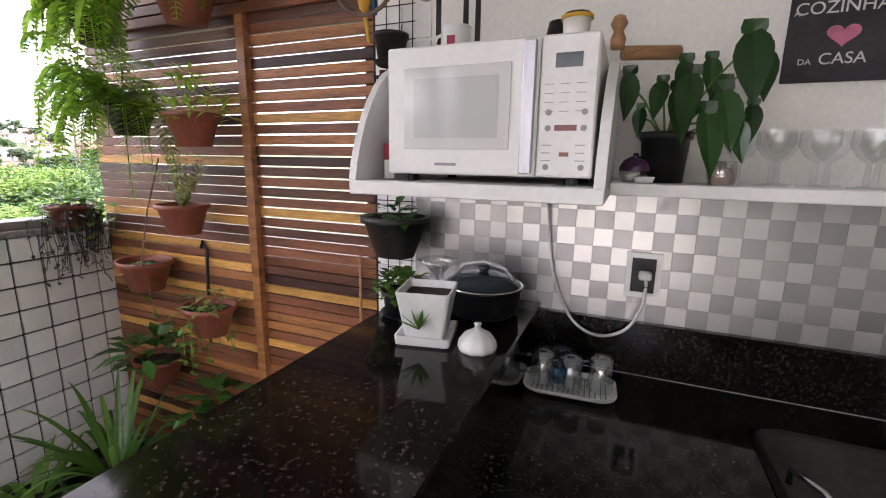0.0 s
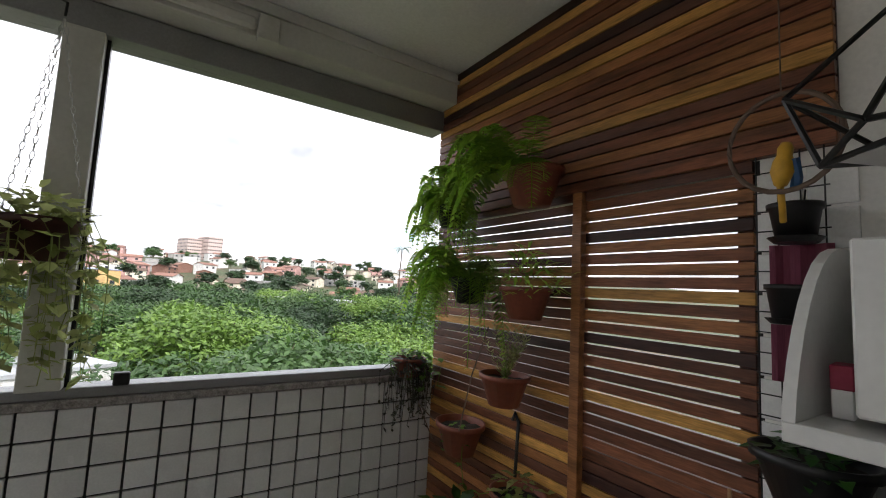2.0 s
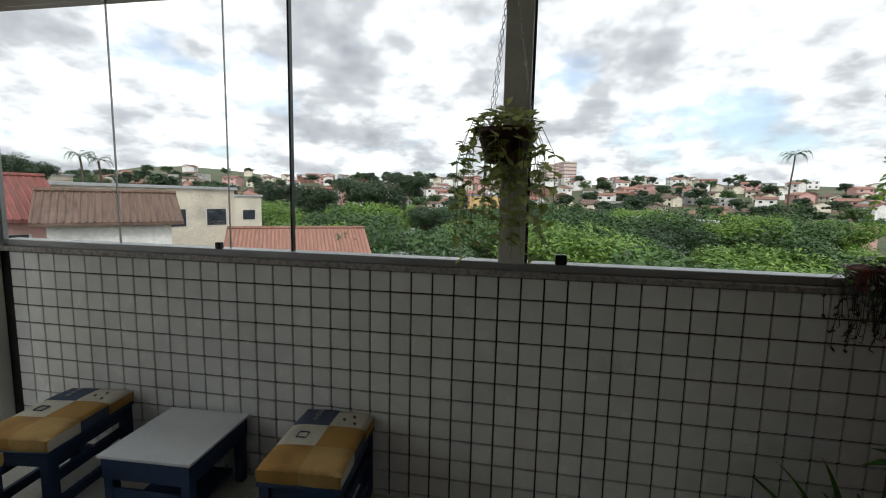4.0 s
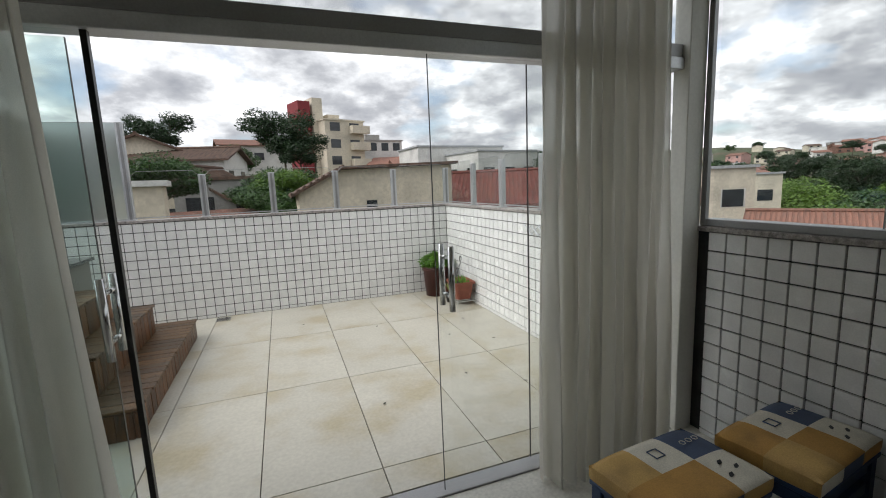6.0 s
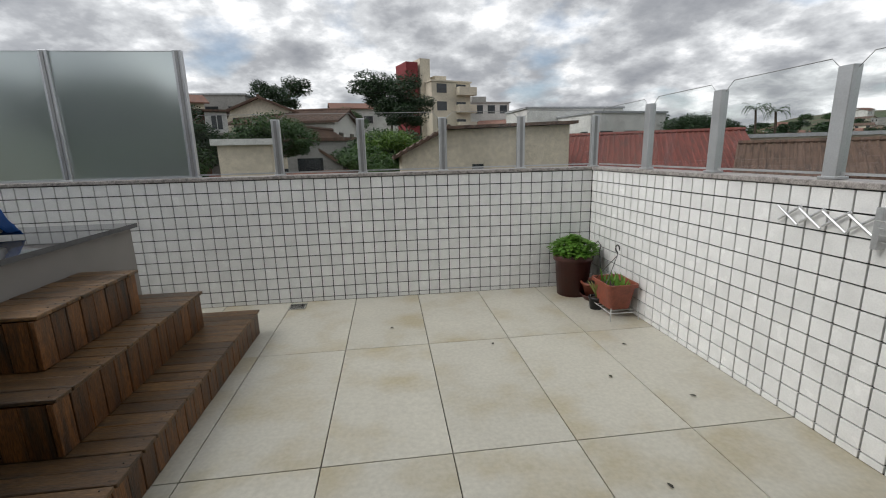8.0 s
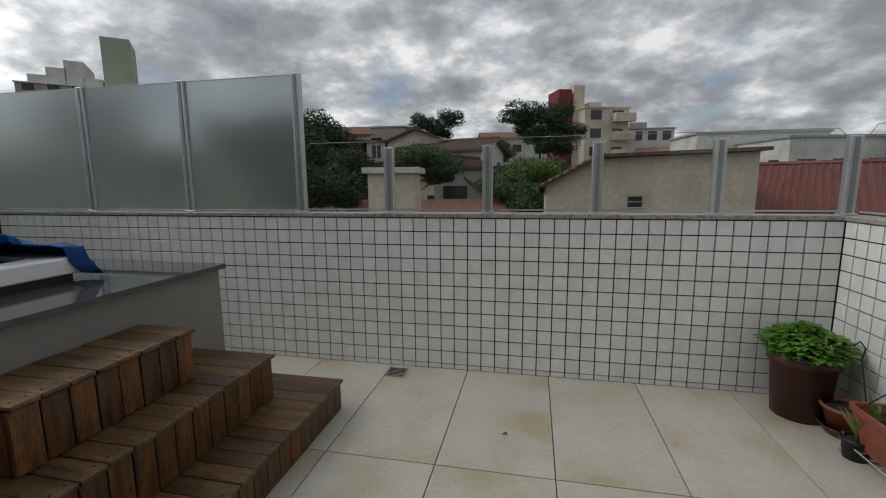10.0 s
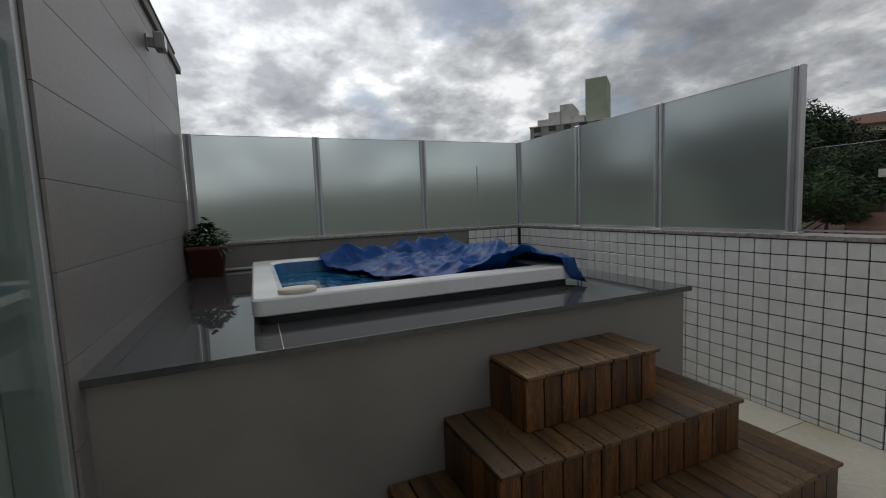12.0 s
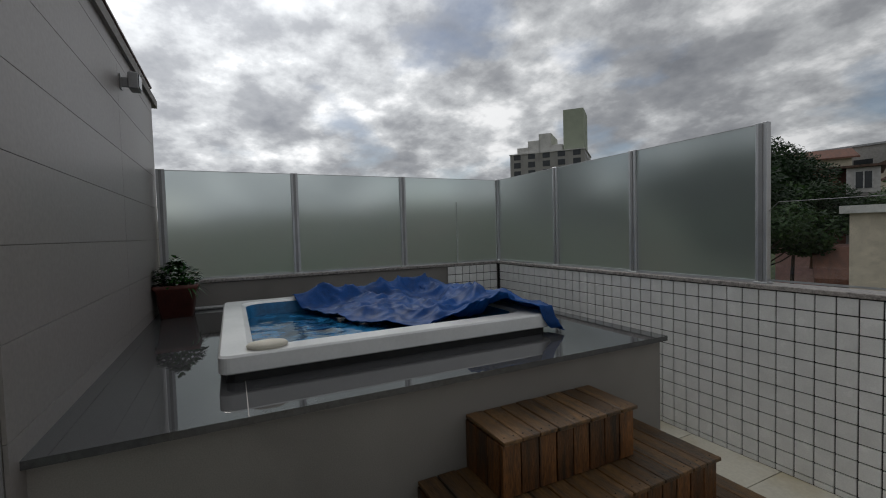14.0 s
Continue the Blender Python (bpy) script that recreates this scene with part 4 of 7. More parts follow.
def slat(x0, x1, z, h, y0=-2.318, y1=-2.30, name="slat"):
    part(name, boxed(x0, x1, y0, y1, z, z + h, 0.0015), M_SLAT[srng.choice(SLATS)], screen)


# right panel from the top down: 0 red brown, 1 dark, 2 honey, 3 chestnut, 4 walnut
RIGHT_ORDER = "0331303020301404020400041200330200330013020"
for k in range(49):
    z = 1.915 - 0.0386 * k
    h = 0.0328 if z > 1.16 else 0.0345
    slat(-0.925, -0.004, z, 0.0325 if z > 1.70 else 0.0355)
    part("slat", boxed(-1.4865, -0.965, -2.322, -2.304, z + 0.004, z + 0.004 + h, 0.0015), M_SLAT[int(RIGHT_ORDER[k % len(RIGHT_ORDER)])], screen)
z = 1.985
while z < CEIL_Z - 0.037:
    slat(-1.66, -0.004, z, 0.0355, -2.30, -2.28, "board")
    z += 0.0405
for x in (-1.46, -0.03):
    part("batten", boxed(x - 0.02, x + 0.02, -2.35, -2.3235, 0.0, 1.954, 0.002), M_SLAT[4], screen, "upright batten behind the slats")
part("post", boxed(-0.965, -0.925, -2.325, -2.278, 0.0, 1.984, 0.002), M_SLAT[3], screen, "upright timber post")
part("backing", boxed(-1.66, -0.004, -2.312, -2.302, 1.985, CEIL_Z - 0.004), M_SLAT[1], screen)
part("fascia", boxed(-1.486, -0.004, -2.327, -2.3, 1.955, 1.984), M_SLAT[4], screen)
setting("wall_slat_low", boxed(-1.485, 0.011, -2.60, -2.36, 0.0, 1.12), M_DECKSIDE, "grey wall behind the lower slats", "wall")
setting("wall_slat_head", boxed(-1.5, 0.011, -2.60, -2.33, 2.0, CEIL_Z - 0.002), M_PAINT, "wall above the slatted opening", "wall")

# ---- kitchen ----
bar = thing("breakfast_bar", "raised speckled black granite bar top on a white base", "counter", kind="structure")
part("top", boxed(-2.065, -1.665, -2.30, -1.15, 1.04, 1.07, 0.004), M_GRANITE, bar, "polished black granite")
part("base", boxed(-2.045, -1.90, -2.30, -1.2, 0.0, 1.039), M_PAINT, bar)
part("inner_face", boxed(-2.064, -2.0455, -2.27, -1.2, 0.901, 1.039), M_GRANITE, bar)
sinkc = thing("sink_counter", "black granite kitchen counter with a stainless sink", "counter", kind="structure")
part("top", ring_boxes(-3.9, -2.046, -2.28, -1.60, -3.05, -2.58, -2.12, -1.78, 0.87, 0.90), M_GRANITE, sinkc, "polished black granite top")
part("lip", boxed(-3.9, -2.047, -1.70, -1.604, 0.901, 0.912, 0.003), M_GRANITE, sinkc)
part("backsplash", boxed(-3.9, -2.047, -2.305, -2.281, 0.87, 1.052, 0.002), M_GRANITE, sinkc, "black granite upstand")
part("seal", boxed(-3.9, -2.047, -2.2805, -2.279, 0.9005, 0.9015), M_CHALK, sinkc)


def rr(x0, x1, y0, y1, r, z):
    return [(x, y, z) for x, y in rrect(x0, x1, y0, y1, r)]


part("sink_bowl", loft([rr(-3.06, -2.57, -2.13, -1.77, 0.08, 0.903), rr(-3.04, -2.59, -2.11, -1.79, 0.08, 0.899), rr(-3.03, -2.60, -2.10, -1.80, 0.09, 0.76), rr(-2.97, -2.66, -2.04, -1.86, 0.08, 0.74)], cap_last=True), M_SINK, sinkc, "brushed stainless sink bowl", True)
part("front", boxed(-3.9, -2.07, -1.66, -1.63, 0.1, 0.868), M_WHITE, sinkc, "white cabinet front")
part("drawer", boxed(-2.55, -2.08, -1.629, -1.612, 0.66, 0.85, 0.003), M_WHITE, sinkc, "white drawer front")

# brushed metal mosaic, the sheen checker painted as light and dark steel
mos = tagged(new("mosaic_backsplash"), "brushed metal mosaic squares, their checker sheen painted as two tones", "backsplash", kind="structure")
mt = 0.0505
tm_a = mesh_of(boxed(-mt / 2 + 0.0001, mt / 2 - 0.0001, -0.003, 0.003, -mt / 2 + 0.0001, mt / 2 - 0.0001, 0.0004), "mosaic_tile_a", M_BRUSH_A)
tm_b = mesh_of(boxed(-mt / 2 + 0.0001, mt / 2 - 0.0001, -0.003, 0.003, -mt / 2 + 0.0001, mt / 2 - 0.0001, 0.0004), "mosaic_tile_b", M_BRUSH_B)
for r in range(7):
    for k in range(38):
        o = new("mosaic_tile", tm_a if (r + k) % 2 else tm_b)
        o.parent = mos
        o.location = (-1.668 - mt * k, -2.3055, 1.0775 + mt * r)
part("edge_strip", boxed(-1.642, -1.635, -2.309, -2.30, 1.05, 1.43), M_WHITE, mos)

# white wall shelf with the microwave box
shelf = thing("wall_shelf", "white lacquered wall shelf with curved microwave niche", "shelf")
part("niche_base", boxed(-2.235, -1.683, -2.30, -1.868, 1.405, 1.436, 0.002), M_WHITE, shelf)


def niche_side(x0, x1, tall):
    prof = [(-2.30, 1.436)]
    for k in range(9):
        t = k / 8
        prof.append((-1.868 - 0.24 * t ** 1.6, 1.436 + 0.24 * math.sin(t * 1.5708) ** 1.2 * (1 if tall else 0.9) + 0.05 * t))
    prof.append((-2.30, prof[-1][1]))
    bm = bmesh.new()
    a = [bm.verts.new((x0, y, z)) for y, z in prof]
    b = [bm.verts.new((x1, y, z)) for y, z in prof]
    n = len(prof)
    for k in range(n):
        bm.faces.new((a[k], a[(k + 1) % n], b[(k + 1) % n], b[k]))
    bm.faces.new(list(reversed(a)))
    bm.faces.new(b)
    bmesh.ops.recalc_face_normals(bm, faces=bm.faces)
    return bm


part("niche_side", niche_side(-1.701, -1.683, True), M_WHITE, shelf, "curved white side panel")
part("niche_side", niche_side(-2.235, -2.215, False), M_WHITE, shelf, "curved white side panel")
part("long_board", boxed(-3.7, -2.236, -2.30, -2.08, 1.412, 1.440, 0.002), M_WHITE, shelf)

mw = thing("microwave_oven", "white microwave oven with silver handle strip on the shelf", "microwave", (0, 0, 0))
MX0, MX1, MY, MZ0, MZ1 = -2.205, -1.758, -1.918, 1.452, 1.722
part("body", boxed(MX0, MX1, -2.27, MY - 0.022, MZ0, MZ1, 0.004), M_WHITE, mw)
door = part("door", boxed(-2.095, MX1, MY - 0.021, MY, MZ0 + 0.001, MZ1 - 0.001, 0.004), M_WHITE, mw, "white door")
# the room's reflection is painted into the pale grey of both panels
part("window", boxed(-2.04, -1.80, MY + 0.0002, MY + 0.0025, MZ0 + 0.055, MZ1 - 0.045, 0.001), M_MWGLASS, door, "window with the reflected room painted in as pale grey")
part("window_inner", boxed(-2.015, -1.825, MY + 0.0027, MY + 0.0032, MZ0 + 0.078, MZ1 - 0.068), mat("microwave_mesh", (0.50, 0.51, 0.50), 0.1, var=0.01, bump=0, fine=0.005, rough_var=0.01), door)
part("handle_strip", boxed(-2.09, -2.063, MY + 0.0005, MY + 0.010, MZ0 + 0.006, MZ1 - 0.008, 0.003), M_SILVER, door, "silver handle strip")
part("brand_mark", boxed(-1.925, -1.875, MY + 0.0004, MY + 0.001, MZ0 + 0.020, MZ0 + 0.026), M_PRINT, door)
panel = part("control_panel", boxed(MX0, -2.097, MY - 0.021, MY - 0.001, MZ0 + 0.001, MZ1 - 0.001, 0.004), M_WHITE, mw, "white control panel")
part("display", boxed(-2.175, -2.125, MY - 0.0009, MY + 0.001, MZ1 - 0.062, MZ1 - 0.036), M_LCD, panel, "dark display")
for r in range(4):
    for k in range(3):
        part("key", boxed(-2.185 + 0.03 * k, -2.167 + 0.03 * k, MY - 0.0009, MY + 0.0004, MZ1 - 0.092 - 0.017 * r, MZ1 - 0.091 - 0.017 * r), M_PRINT, panel)
part("key", boxed(-2.172, -2.13, MY - 0.0009, MY + 0.0006, 1.543, 1.554), M_PRINTRED, panel, "dull red key")
part("key", boxed(-2.160, -2.142, MY - 0.0009, MY + 0.0006, 1.494, 1.502), M_PRINTRED, panel, "dull red key")
for x in (-2.185, -2.117):
    for z in (1.548, 1.473, 1.578):
        part("dial_mark", lathe([(0, 0), (0.006, 0), (0.006, 0.001), (0, 0.001)], 10, m=pose(x, MY - 0.0008, z, -90)), M_PRINT, panel)
for r in range(3):
    for k in range(2):
        part("legend", boxed(-2.19 + 0.065 * k, -2.172 + 0.065 * k, MY - 0.0009, MY + 0.0003, 1.515 - 0.015 * r, 1.5165 - 0.015 * r), M_PRINT, panel)
for x in (MX0 + 0.04, MX1 - 0.04):
    for y in (-2.22, -1.97):
        part("foot", lathe([(0.0, 0), (0.014, 0), (0.012, 0.017), (0, 0.017)], 10, m=pose(x, y, 1.4355)), M_BLACK, mw)

# cable and socket
sock = thing("wall_socket", "open white wall socket box with a plugged grey cable", "socket", (-2.335, -2.302, 1.185))
fb2 = bmesh.new()
box(fb2, -0.045, -0.030, 0.0, 0.008, -0.062, 0.062)
box(fb2, 0.030, 0.045, 0.0, 0.008, -0.062, 0.062)
box(fb2, -0.030, 0.030, 0.0, 0.008, 0.048, 0.062)
box(fb2, -0.030, 0.030, 0.0, 0.008, -0.062, -0.048)
part("surround", fb2, M_WHITE, sock)
part("recess", boxed(-0.030, 0.030, 0.0005, 0.0045, -0.048, 0.048), M_BLACK, sock)
part("plug", boxed(-0.02, 0.012, 0.005, 0.035, -0.008, 0.014, 0.004), M_CABLE, sock)
tagged(part("power_cable", tube(smooth_path([(-2.07, -2.25, 1.405), (-2.075, -2.285, 1.33), (-2.09, -2.288, 1.2), (-2.12, -2.288, 1.10), (-2.17, -2.27, 1.03), (-2.235, -2.265, 1.005), (-2.30, -2.268, 1.03), (-2.335, -2.27, 1.09), (-2.343, -2.268, 1.15), (-2.342, -2.268, 1.178)]), 0.0045, 8), M_CABLE, smooth=True), "white power cable hanging from the shelf to the socket", "cable")

# things on the bar
planter = thing("square_planter", "white square ceramic planter with a painted leaf on a saucer", "plant pot", (-1.868, -1.905, 1.071), 12)


def sq(k, z):
    return [(x, y, z) for x, y in rrect(-k, k, -k, k, 0.008, 3)]


part("saucer", loft([sq(0.055, 0), sq(0.062, 0.004), sq(0.064, 0.024), sq(0.060, 0.024), sq(0.056, 0.008)], cap_first=True, cap_last=True), M_WHITE, planter, "white saucer")
part("body", loft([sq(0.043, 0.009), sq(0.062, 0.122), sq(0.062, 0.125), sq(0.057, 0.125), sq(0.052, 0.105)], cap_first=True), M_WHITE, planter)
part("soil", loft([sq(0.053, 0.108), sq(0.02, 0.114)], cap_last=True), M_SOIL, planter)
bm = bmesh.new()
for k in range(6):
    add_leaf(bm, (0.008, 0.054, 0.04), (-0.8 + 0.32 * k, 0.19, 0.9 - 0.1 * k), 0.058, 0.013, 0.0)
part("painted_leaf", bm, M_LEAFBR, planter, "painted green leaf")
sm = pot("herb_pot", "small black pot of green herbs on the granite bar", (-1.735, -2.02, 1.071), 0.04, 0.05, 0.07, M_BLACKPOT)
part("foliage", bush(rng, 160, 0.07, 0.09, 0.035, 0.05, width=0.6), M_LEAFBR, sm)
part("saucer", lathe([(0, 0.0), (0.045, 0.0), (0.055, 0.012), (0.052, 0.013), (0.04, 0.004)], 20), M_BLACKPOT, sm)
pc = thing("rice_cooker", "black rice cooker with a glossy domed lid and arched handle", "cooker", (-1.93, -2.14, 1.071))
part("body", lathe([(0, 0), (0.10, 0), (0.118, 0.02), (0.122, 0.09), (0.128, 0.10), (0.128, 0.107), (0.11, 0.107)], 32), M_BLACKPOT, pc, smooth=True)
part("lid", lathe([(0.126, 0.108), (0.12, 0.12), (0.09, 0.14), (0.05, 0.152), (0.0, 0.156)], 32), M_LCD, pc, "glossy dark domed lid", True)
part("lid_handle", tube([(-0.10, 0.0, 0.135), (-0.07, 0.0, 0.175), (0.0, 0.0, 0.195), (0.07, 0.0, 0.175), (0.10, 0.0, 0.135)], 0.008, 8), M_WIREW, pc, "pale arched handle", True)
part("knob", lathe([(0.012, 0.155), (0.02, 0.168), (0.018, 0.178), (0, 0.18)], 16), M_BLACKPOT, pc, smooth=True)
part("lid_rim", tube([(0.126 * math.cos(a * 0.2618), 0.126 * math.sin(a * 0.2618), 0.109) for a in range(24)], 0.004, 6, closed=True), M_STEEL, pc, "steel lid rim")
pc.scale = (0.84, 0.84, 0.74)
gar = thing("garlic_keeper", "white ribbed ceramic garlic keeper", "garlic keeper", (-1.995, -1.895, 1.071))
gb = lathe([(0, 0), (0.040, 0.0), (0.042, 0.006), (0.040, 0.02), (0.031, 0.034), (0.014, 0.044), (0.007, 0.049), (0.006, 0.056), (0.009, 0.060), (0, 0.062)], 40)
for v in gb.verts:
    a = math.atan2(v.co.y, v.co.x)
    k = 1 + 0.05 * abs(math.sin(a * 5)) * (1 if v.co.z < 0.05 else 0)
    v.co.x *= k
    v.co.y *= k
part("body", gb, M_WHITE, gar, smooth=True)
fun = thing("glass_funnel", "clear glass goblet standing on the bar", "glass", (-1.80, -2.12, 1.071))
part("bowl", lathe([(0.03, 0), (0.03, 0.003), (0.005, 0.008), (0.006, 0.09), (0.035, 0.12), (0.055, 0.14), (0.052, 0.14)], 24), M_CLEARP, fun, smooth=True)

# glasses on a tray
tray = thing("draining_tray", "white plastic draining tray under the glasses", "tray", (-2.18, -2.115, 0.901), 4)
part("base", loft([rr(-0.10, 0.10, -0.055, 0.055, 0.03, 0.006), rr(-0.112, 0.112, -0.065, 0.065, 0.035, 0.014), rr(-0.115, 0.115, -0.068, 0.068, 0.035, 0.022), rr(-0.108, 0.108, -0.062, 0.062, 0.03, 0.022), rr(-0.098, 0.098, -0.052, 0.052, 0.03, 0.010)], cap_first=True, cap_last=True), M_WHITE, tray)
bm = bmesh.new()
for k in range(15):
    tube([(-0.09 + 0.013 * k, -0.05, 0.0115), (-0.09 + 0.013 * k, 0.05, 0.0115)], 0.0016, 4, bm)
part("grid", bm, M_PRINT, tray)
for k in range(3):
    part("peg", lathe([(0.011, 0.010), (0.008, 0.055), (0.005, 0.062), (0, 0.063)], 12, m=pose(-0.065 + 0.065 * k, 0.005, 0)), M_WHITE, tray, smooth=True)
tray_m = Matrix.Translation((-2.18, -2.115, 0.901)) @ Matrix.Rotation(radians(4), 4, "Z")
for (x, y, c, g) in ((-0.075, -0.01, M_CLEARP, "clear glass mug upside down on the draining tray"), (0.0, 0.012, M_CLEARP, "clear glass mug upside down on the draining tray"), (0.03, -0.03, M_BLUECUP, "blue tinted glass upside down on the draining tray"), (0.07, 0.0, M_CLEARP, "clear glass mug upside down on the draining tray")):
    p = tray_m @ Vector((x, y, 0.0125))
    gl = thing("drinking_glass", g, "glass", p, group="glasses on the tray")
    part("cup", lathe([(0.031, 0), (0.033, 0), (0.029, 0.085), (0.0, 0.087), (0.0, 0.082), (0.027, 0.08)], 24), c, gl, smooth=True)
    if c is M_CLEARP:
        part("handle", tube([(0.030, 0, 0.07), (0.05, 0, 0.065), (0.053, 0, 0.04), (0.048, 0, 0.02), (0.031, 0, 0.015)], 0.004, 8), M_CLEARP, gl, smooth=True)
tap = thing("sink_tap", "thin chrome tap lever at the sink", "tap", (-2.60, -1.93, 0.903))
part("lever", tube([(0, 0, 0), (0.0, 0.0, 0.03), (-0.03, 0.06, 0.035), (-0.05, 0.11, 0.02)], 0.006, 8), M_STEEL, tap, smooth=True)

# things on the shelf
vase = pot("shelf_plant", "black pot with large glossy green arrow leaves on the shelf", (-2.345, -2.19, 1.441), 0.045, 0.055, 0.115, M_BLACKPOT)
bm = bmesh.new()
stem = bmesh.new()
for (dx, dy, dz, L) in ((0.09, 0.04, 0.26, 0.11), (0.06, 0.05, 0.17, 0.07), (-0.02, 0.05, 0.28, 0.10), (-0.03, 0.09, 0.24, 0.12), (-0.07, 0.02, 0.29, 0.09), (-0.13, 0.07, 0.33, 0.15), (-0.16, 0.03, 0.30, 0.11), (-0.09, 0.08, 0.20, 0.13), (-0.06, 0.10, 0.15, 0.14), (-0.15, 0.06, 0.17, 0.08), (-0.10, 0.03, 0.23, 0.10), (-0.01, 0.07, 0.21, 0.12), (0.02, 0.02, 0.24, 0.09), (-0.12, 0.09, 0.13, 0.09)):
    p = Vector((dx, dy, dz * 0.86))
    tube([(0, 0, 0.09), p * 0.6 + Vector((0, 0, 0.05)), p], 0.0025, 5, stem)
    add_leaf(bm, p + Vector((0, 0, 0.02)), (dx * 0.4 + rng.uniform(-0.2, 0.2), 0.25, -0.9), L * 0.82, L * 0.46, 0.25, up=Vector((rng.uniform(-0.7, 0.7), 1, rng.uniform(0, 0.5))), seg=6, cup=0.3)
    add_leaf(bm, p + Vector((0, 0, 0.02)), (dx * 0.4 + 0.5, 0.15, 0.6), L * 0.22, L * 0.24, 0.1, up=Vector((0, 1, 0)), seg=3)
    add_leaf(bm, p + Vector((0, 0, 0.02)), (dx * 0.4 - 0.5, 0.15, 0.6), L * 0.22, L * 0.24, 0.1, up=Vector((0, 1, 0)), seg=3)
part("leaves", bm, M_LEAFDARK, vase)
part("stems", stem, M_LEAFBR, vase)
egg = thing("onion_keeper", "dark purple plastic keeper with a domed lid on the shelf", "container", (-2.285, -2.14, 1.441))
part("base", lathe([(0, 0), (0.026, 0), (0.032, 0.015), (0.033, 0.025), (0, 0.025)], 24), M_CLEARP, egg, smooth=True)
part("dome", lathe([(0.034, 0.026), (0.034, 0.036), (0.026, 0.05), (0.012, 0.058), (0.006, 0.06), (0.006, 0.066), (0, 0.067)], 24), M_PURPLE, egg, "purple dome", True)
tagged(part("small_dish", lathe([(0, 0), (0.018, 0), (0.022, 0.014), (0.019, 0.014), (0.016, 0.004), (0, 0.004)], 20, m=pose(-2.305, -2.10, 1.441)), M_WHITE, smooth=True), "small white dish on the shelf edge", "dish")
cup_profile = [(0.027, 0.0), (0.028, 0.003), (0.006, 0.007), (0.0045, 0.05), (0.02, 0.062), (0.034, 0.085), (0.032, 0.115)]
wine = thing("wine_glass", "clear stemmed wine glass standing on the white shelf", "wine glass", (-2.50, -2.20, 1.4405), group="wine glasses")
part("bowl", lathe(cup_profile, 24), glass_mat("thin_wine_glass", (0.95, 0.96, 0.96), 0.0, 0.10), wine, smooth=True)
for x, y in ((-2.545, -2.13), (-2.575, -2.21), (-2.62, -2.14), (-2.66, -2.2), (-2.70, -2.13), (-2.745, -2.21), (-2.79, -2.14), (-2.84, -2.2)):
    copy_thing(wine, pose(x, y, 1.4405))
jar = thing("shell_jar", "small glass jar of pinkish shells beside the plant", "jar", (-2.46, -2.15, 1.4405))
part("body", lathe([(0, 0), (0.026, 0), (0.03, 0.02), (0.027, 0.05), (0.024, 0.052)], 20), M_CLEARP, jar, smooth=True)
part("shells", lathe([(0, 0.002), (0.023, 0.002), (0.026, 0.02), (0.018, 0.035), (0, 0.04)], 12), mat("shell_pink", (0.50, 0.33, 0.26), 0.5, var=0.25, scale=60), jar)
red = thing("small_carton", "white and raspberry carton beside the microwave", "box", (-1.727, -2.0, 1.437), 8)
part("box", boxed(-0.014, 0.014, -0.03, 0.03, 0, 0.06, 0.002), M_WHITE, red)
part("sleeve", boxed(-0.015, 0.015, -0.031, 0.031, 0.045, 0.085, 0.002), M_REDBOX, red, "raspberry top")
can = thing("flour_pot", "white plastic tub with yellow rim and lid on the microwave", "tub", (-2.145, -2.03, 1.723))
part("body", lathe([(0, 0), (0.024, 0), (0.029, 0.05), (0.0, 0.05)], 24), M_WHITE, can, smooth=True)
part("rim", lathe([(0.029, 0.05), (0.033, 0.051), (0.033, 0.057), (0.029, 0.058), (0, 0.058)], 24), M_YELLOW, can, "yellow rim", True)
part("lid", lathe([(0.027, 0.0585), (0.027, 0.062), (0, 0.062)], 24), M_BLACKPOT, can, smooth=True)
blk = thing("black_jug", "dark plastic jug standing behind the white tub", "jug", (-2.10, -2.12, 1.723))
part("body", lathe([(0, 0), (0.03, 0), (0.035, 0.04), (0.028, 0.075), (0, 0.078)], 20), M_BLACKPOT, blk, smooth=True)
mug = thing("enamel_mug", "white enamel mug with a red print on the microwave", "mug", (-1.866, -2.06, 1.723))
part("body", lathe([(0, 0), (0.032, 0), (0.033, 0.004), (0.033, 0.068), (0.035, 0.07), (0.031, 0.07), (0.030, 0.006), (0, 0.005)], 28), M_WHITE, mug, smooth=True)
part("handle", tube([(0.033, 0, 0.058), (0.052, 0, 0.052), (0.054, 0, 0.03), (0.034, 0, 0.014)], 0.0045, 8), M_WHITE, mug, smooth=True)
part("print", boxed(-0.008, 0.012, 0.0325, 0.0338, 0.025, 0.045), M_REDBOX, mug)
part("mat", lathe([(0, -0.0), (0.045, 0.0), (0.045, -0.0008), (0, -0.0008)], 20), M_BLACKPOT, mug)
pin = thing("rolling_pin", "light turned wood rolling pin on the shelf panel", "rolling pin", (-2.235, -2.17, 1.733))
part("barrel", tube([(-0.0, 0, 0), (-0.12, -0.06, 0.006)], 0.016, 16), M_WOODL, pin, smooth=True)
fig = thing("carved_figure", "small carved brown wooden ornament by the wall", "ornament", (-2.225, -2.10, 1.727))
part("body", lathe([(0, 0), (0.014, 0.0), (0.016, 0.02), (0.010, 0.035), (0.018, 0.05), (0.012, 0.065), (0, 0.07)], 16), M_WOODL, fig, smooth=True)
lan = thing("lantern_lamp", "black wire geometric pendant lantern with a white shade", "pendant lamp", (0, 0, 0))
A, B, C, D = Vector((-1.72, -1.80, 1.92)), Vector((-1.76, -1.80, 1.81)), Vector((-1.815, -1.76, 1.85)), Vector((-1.93, -1.80, 1.86))
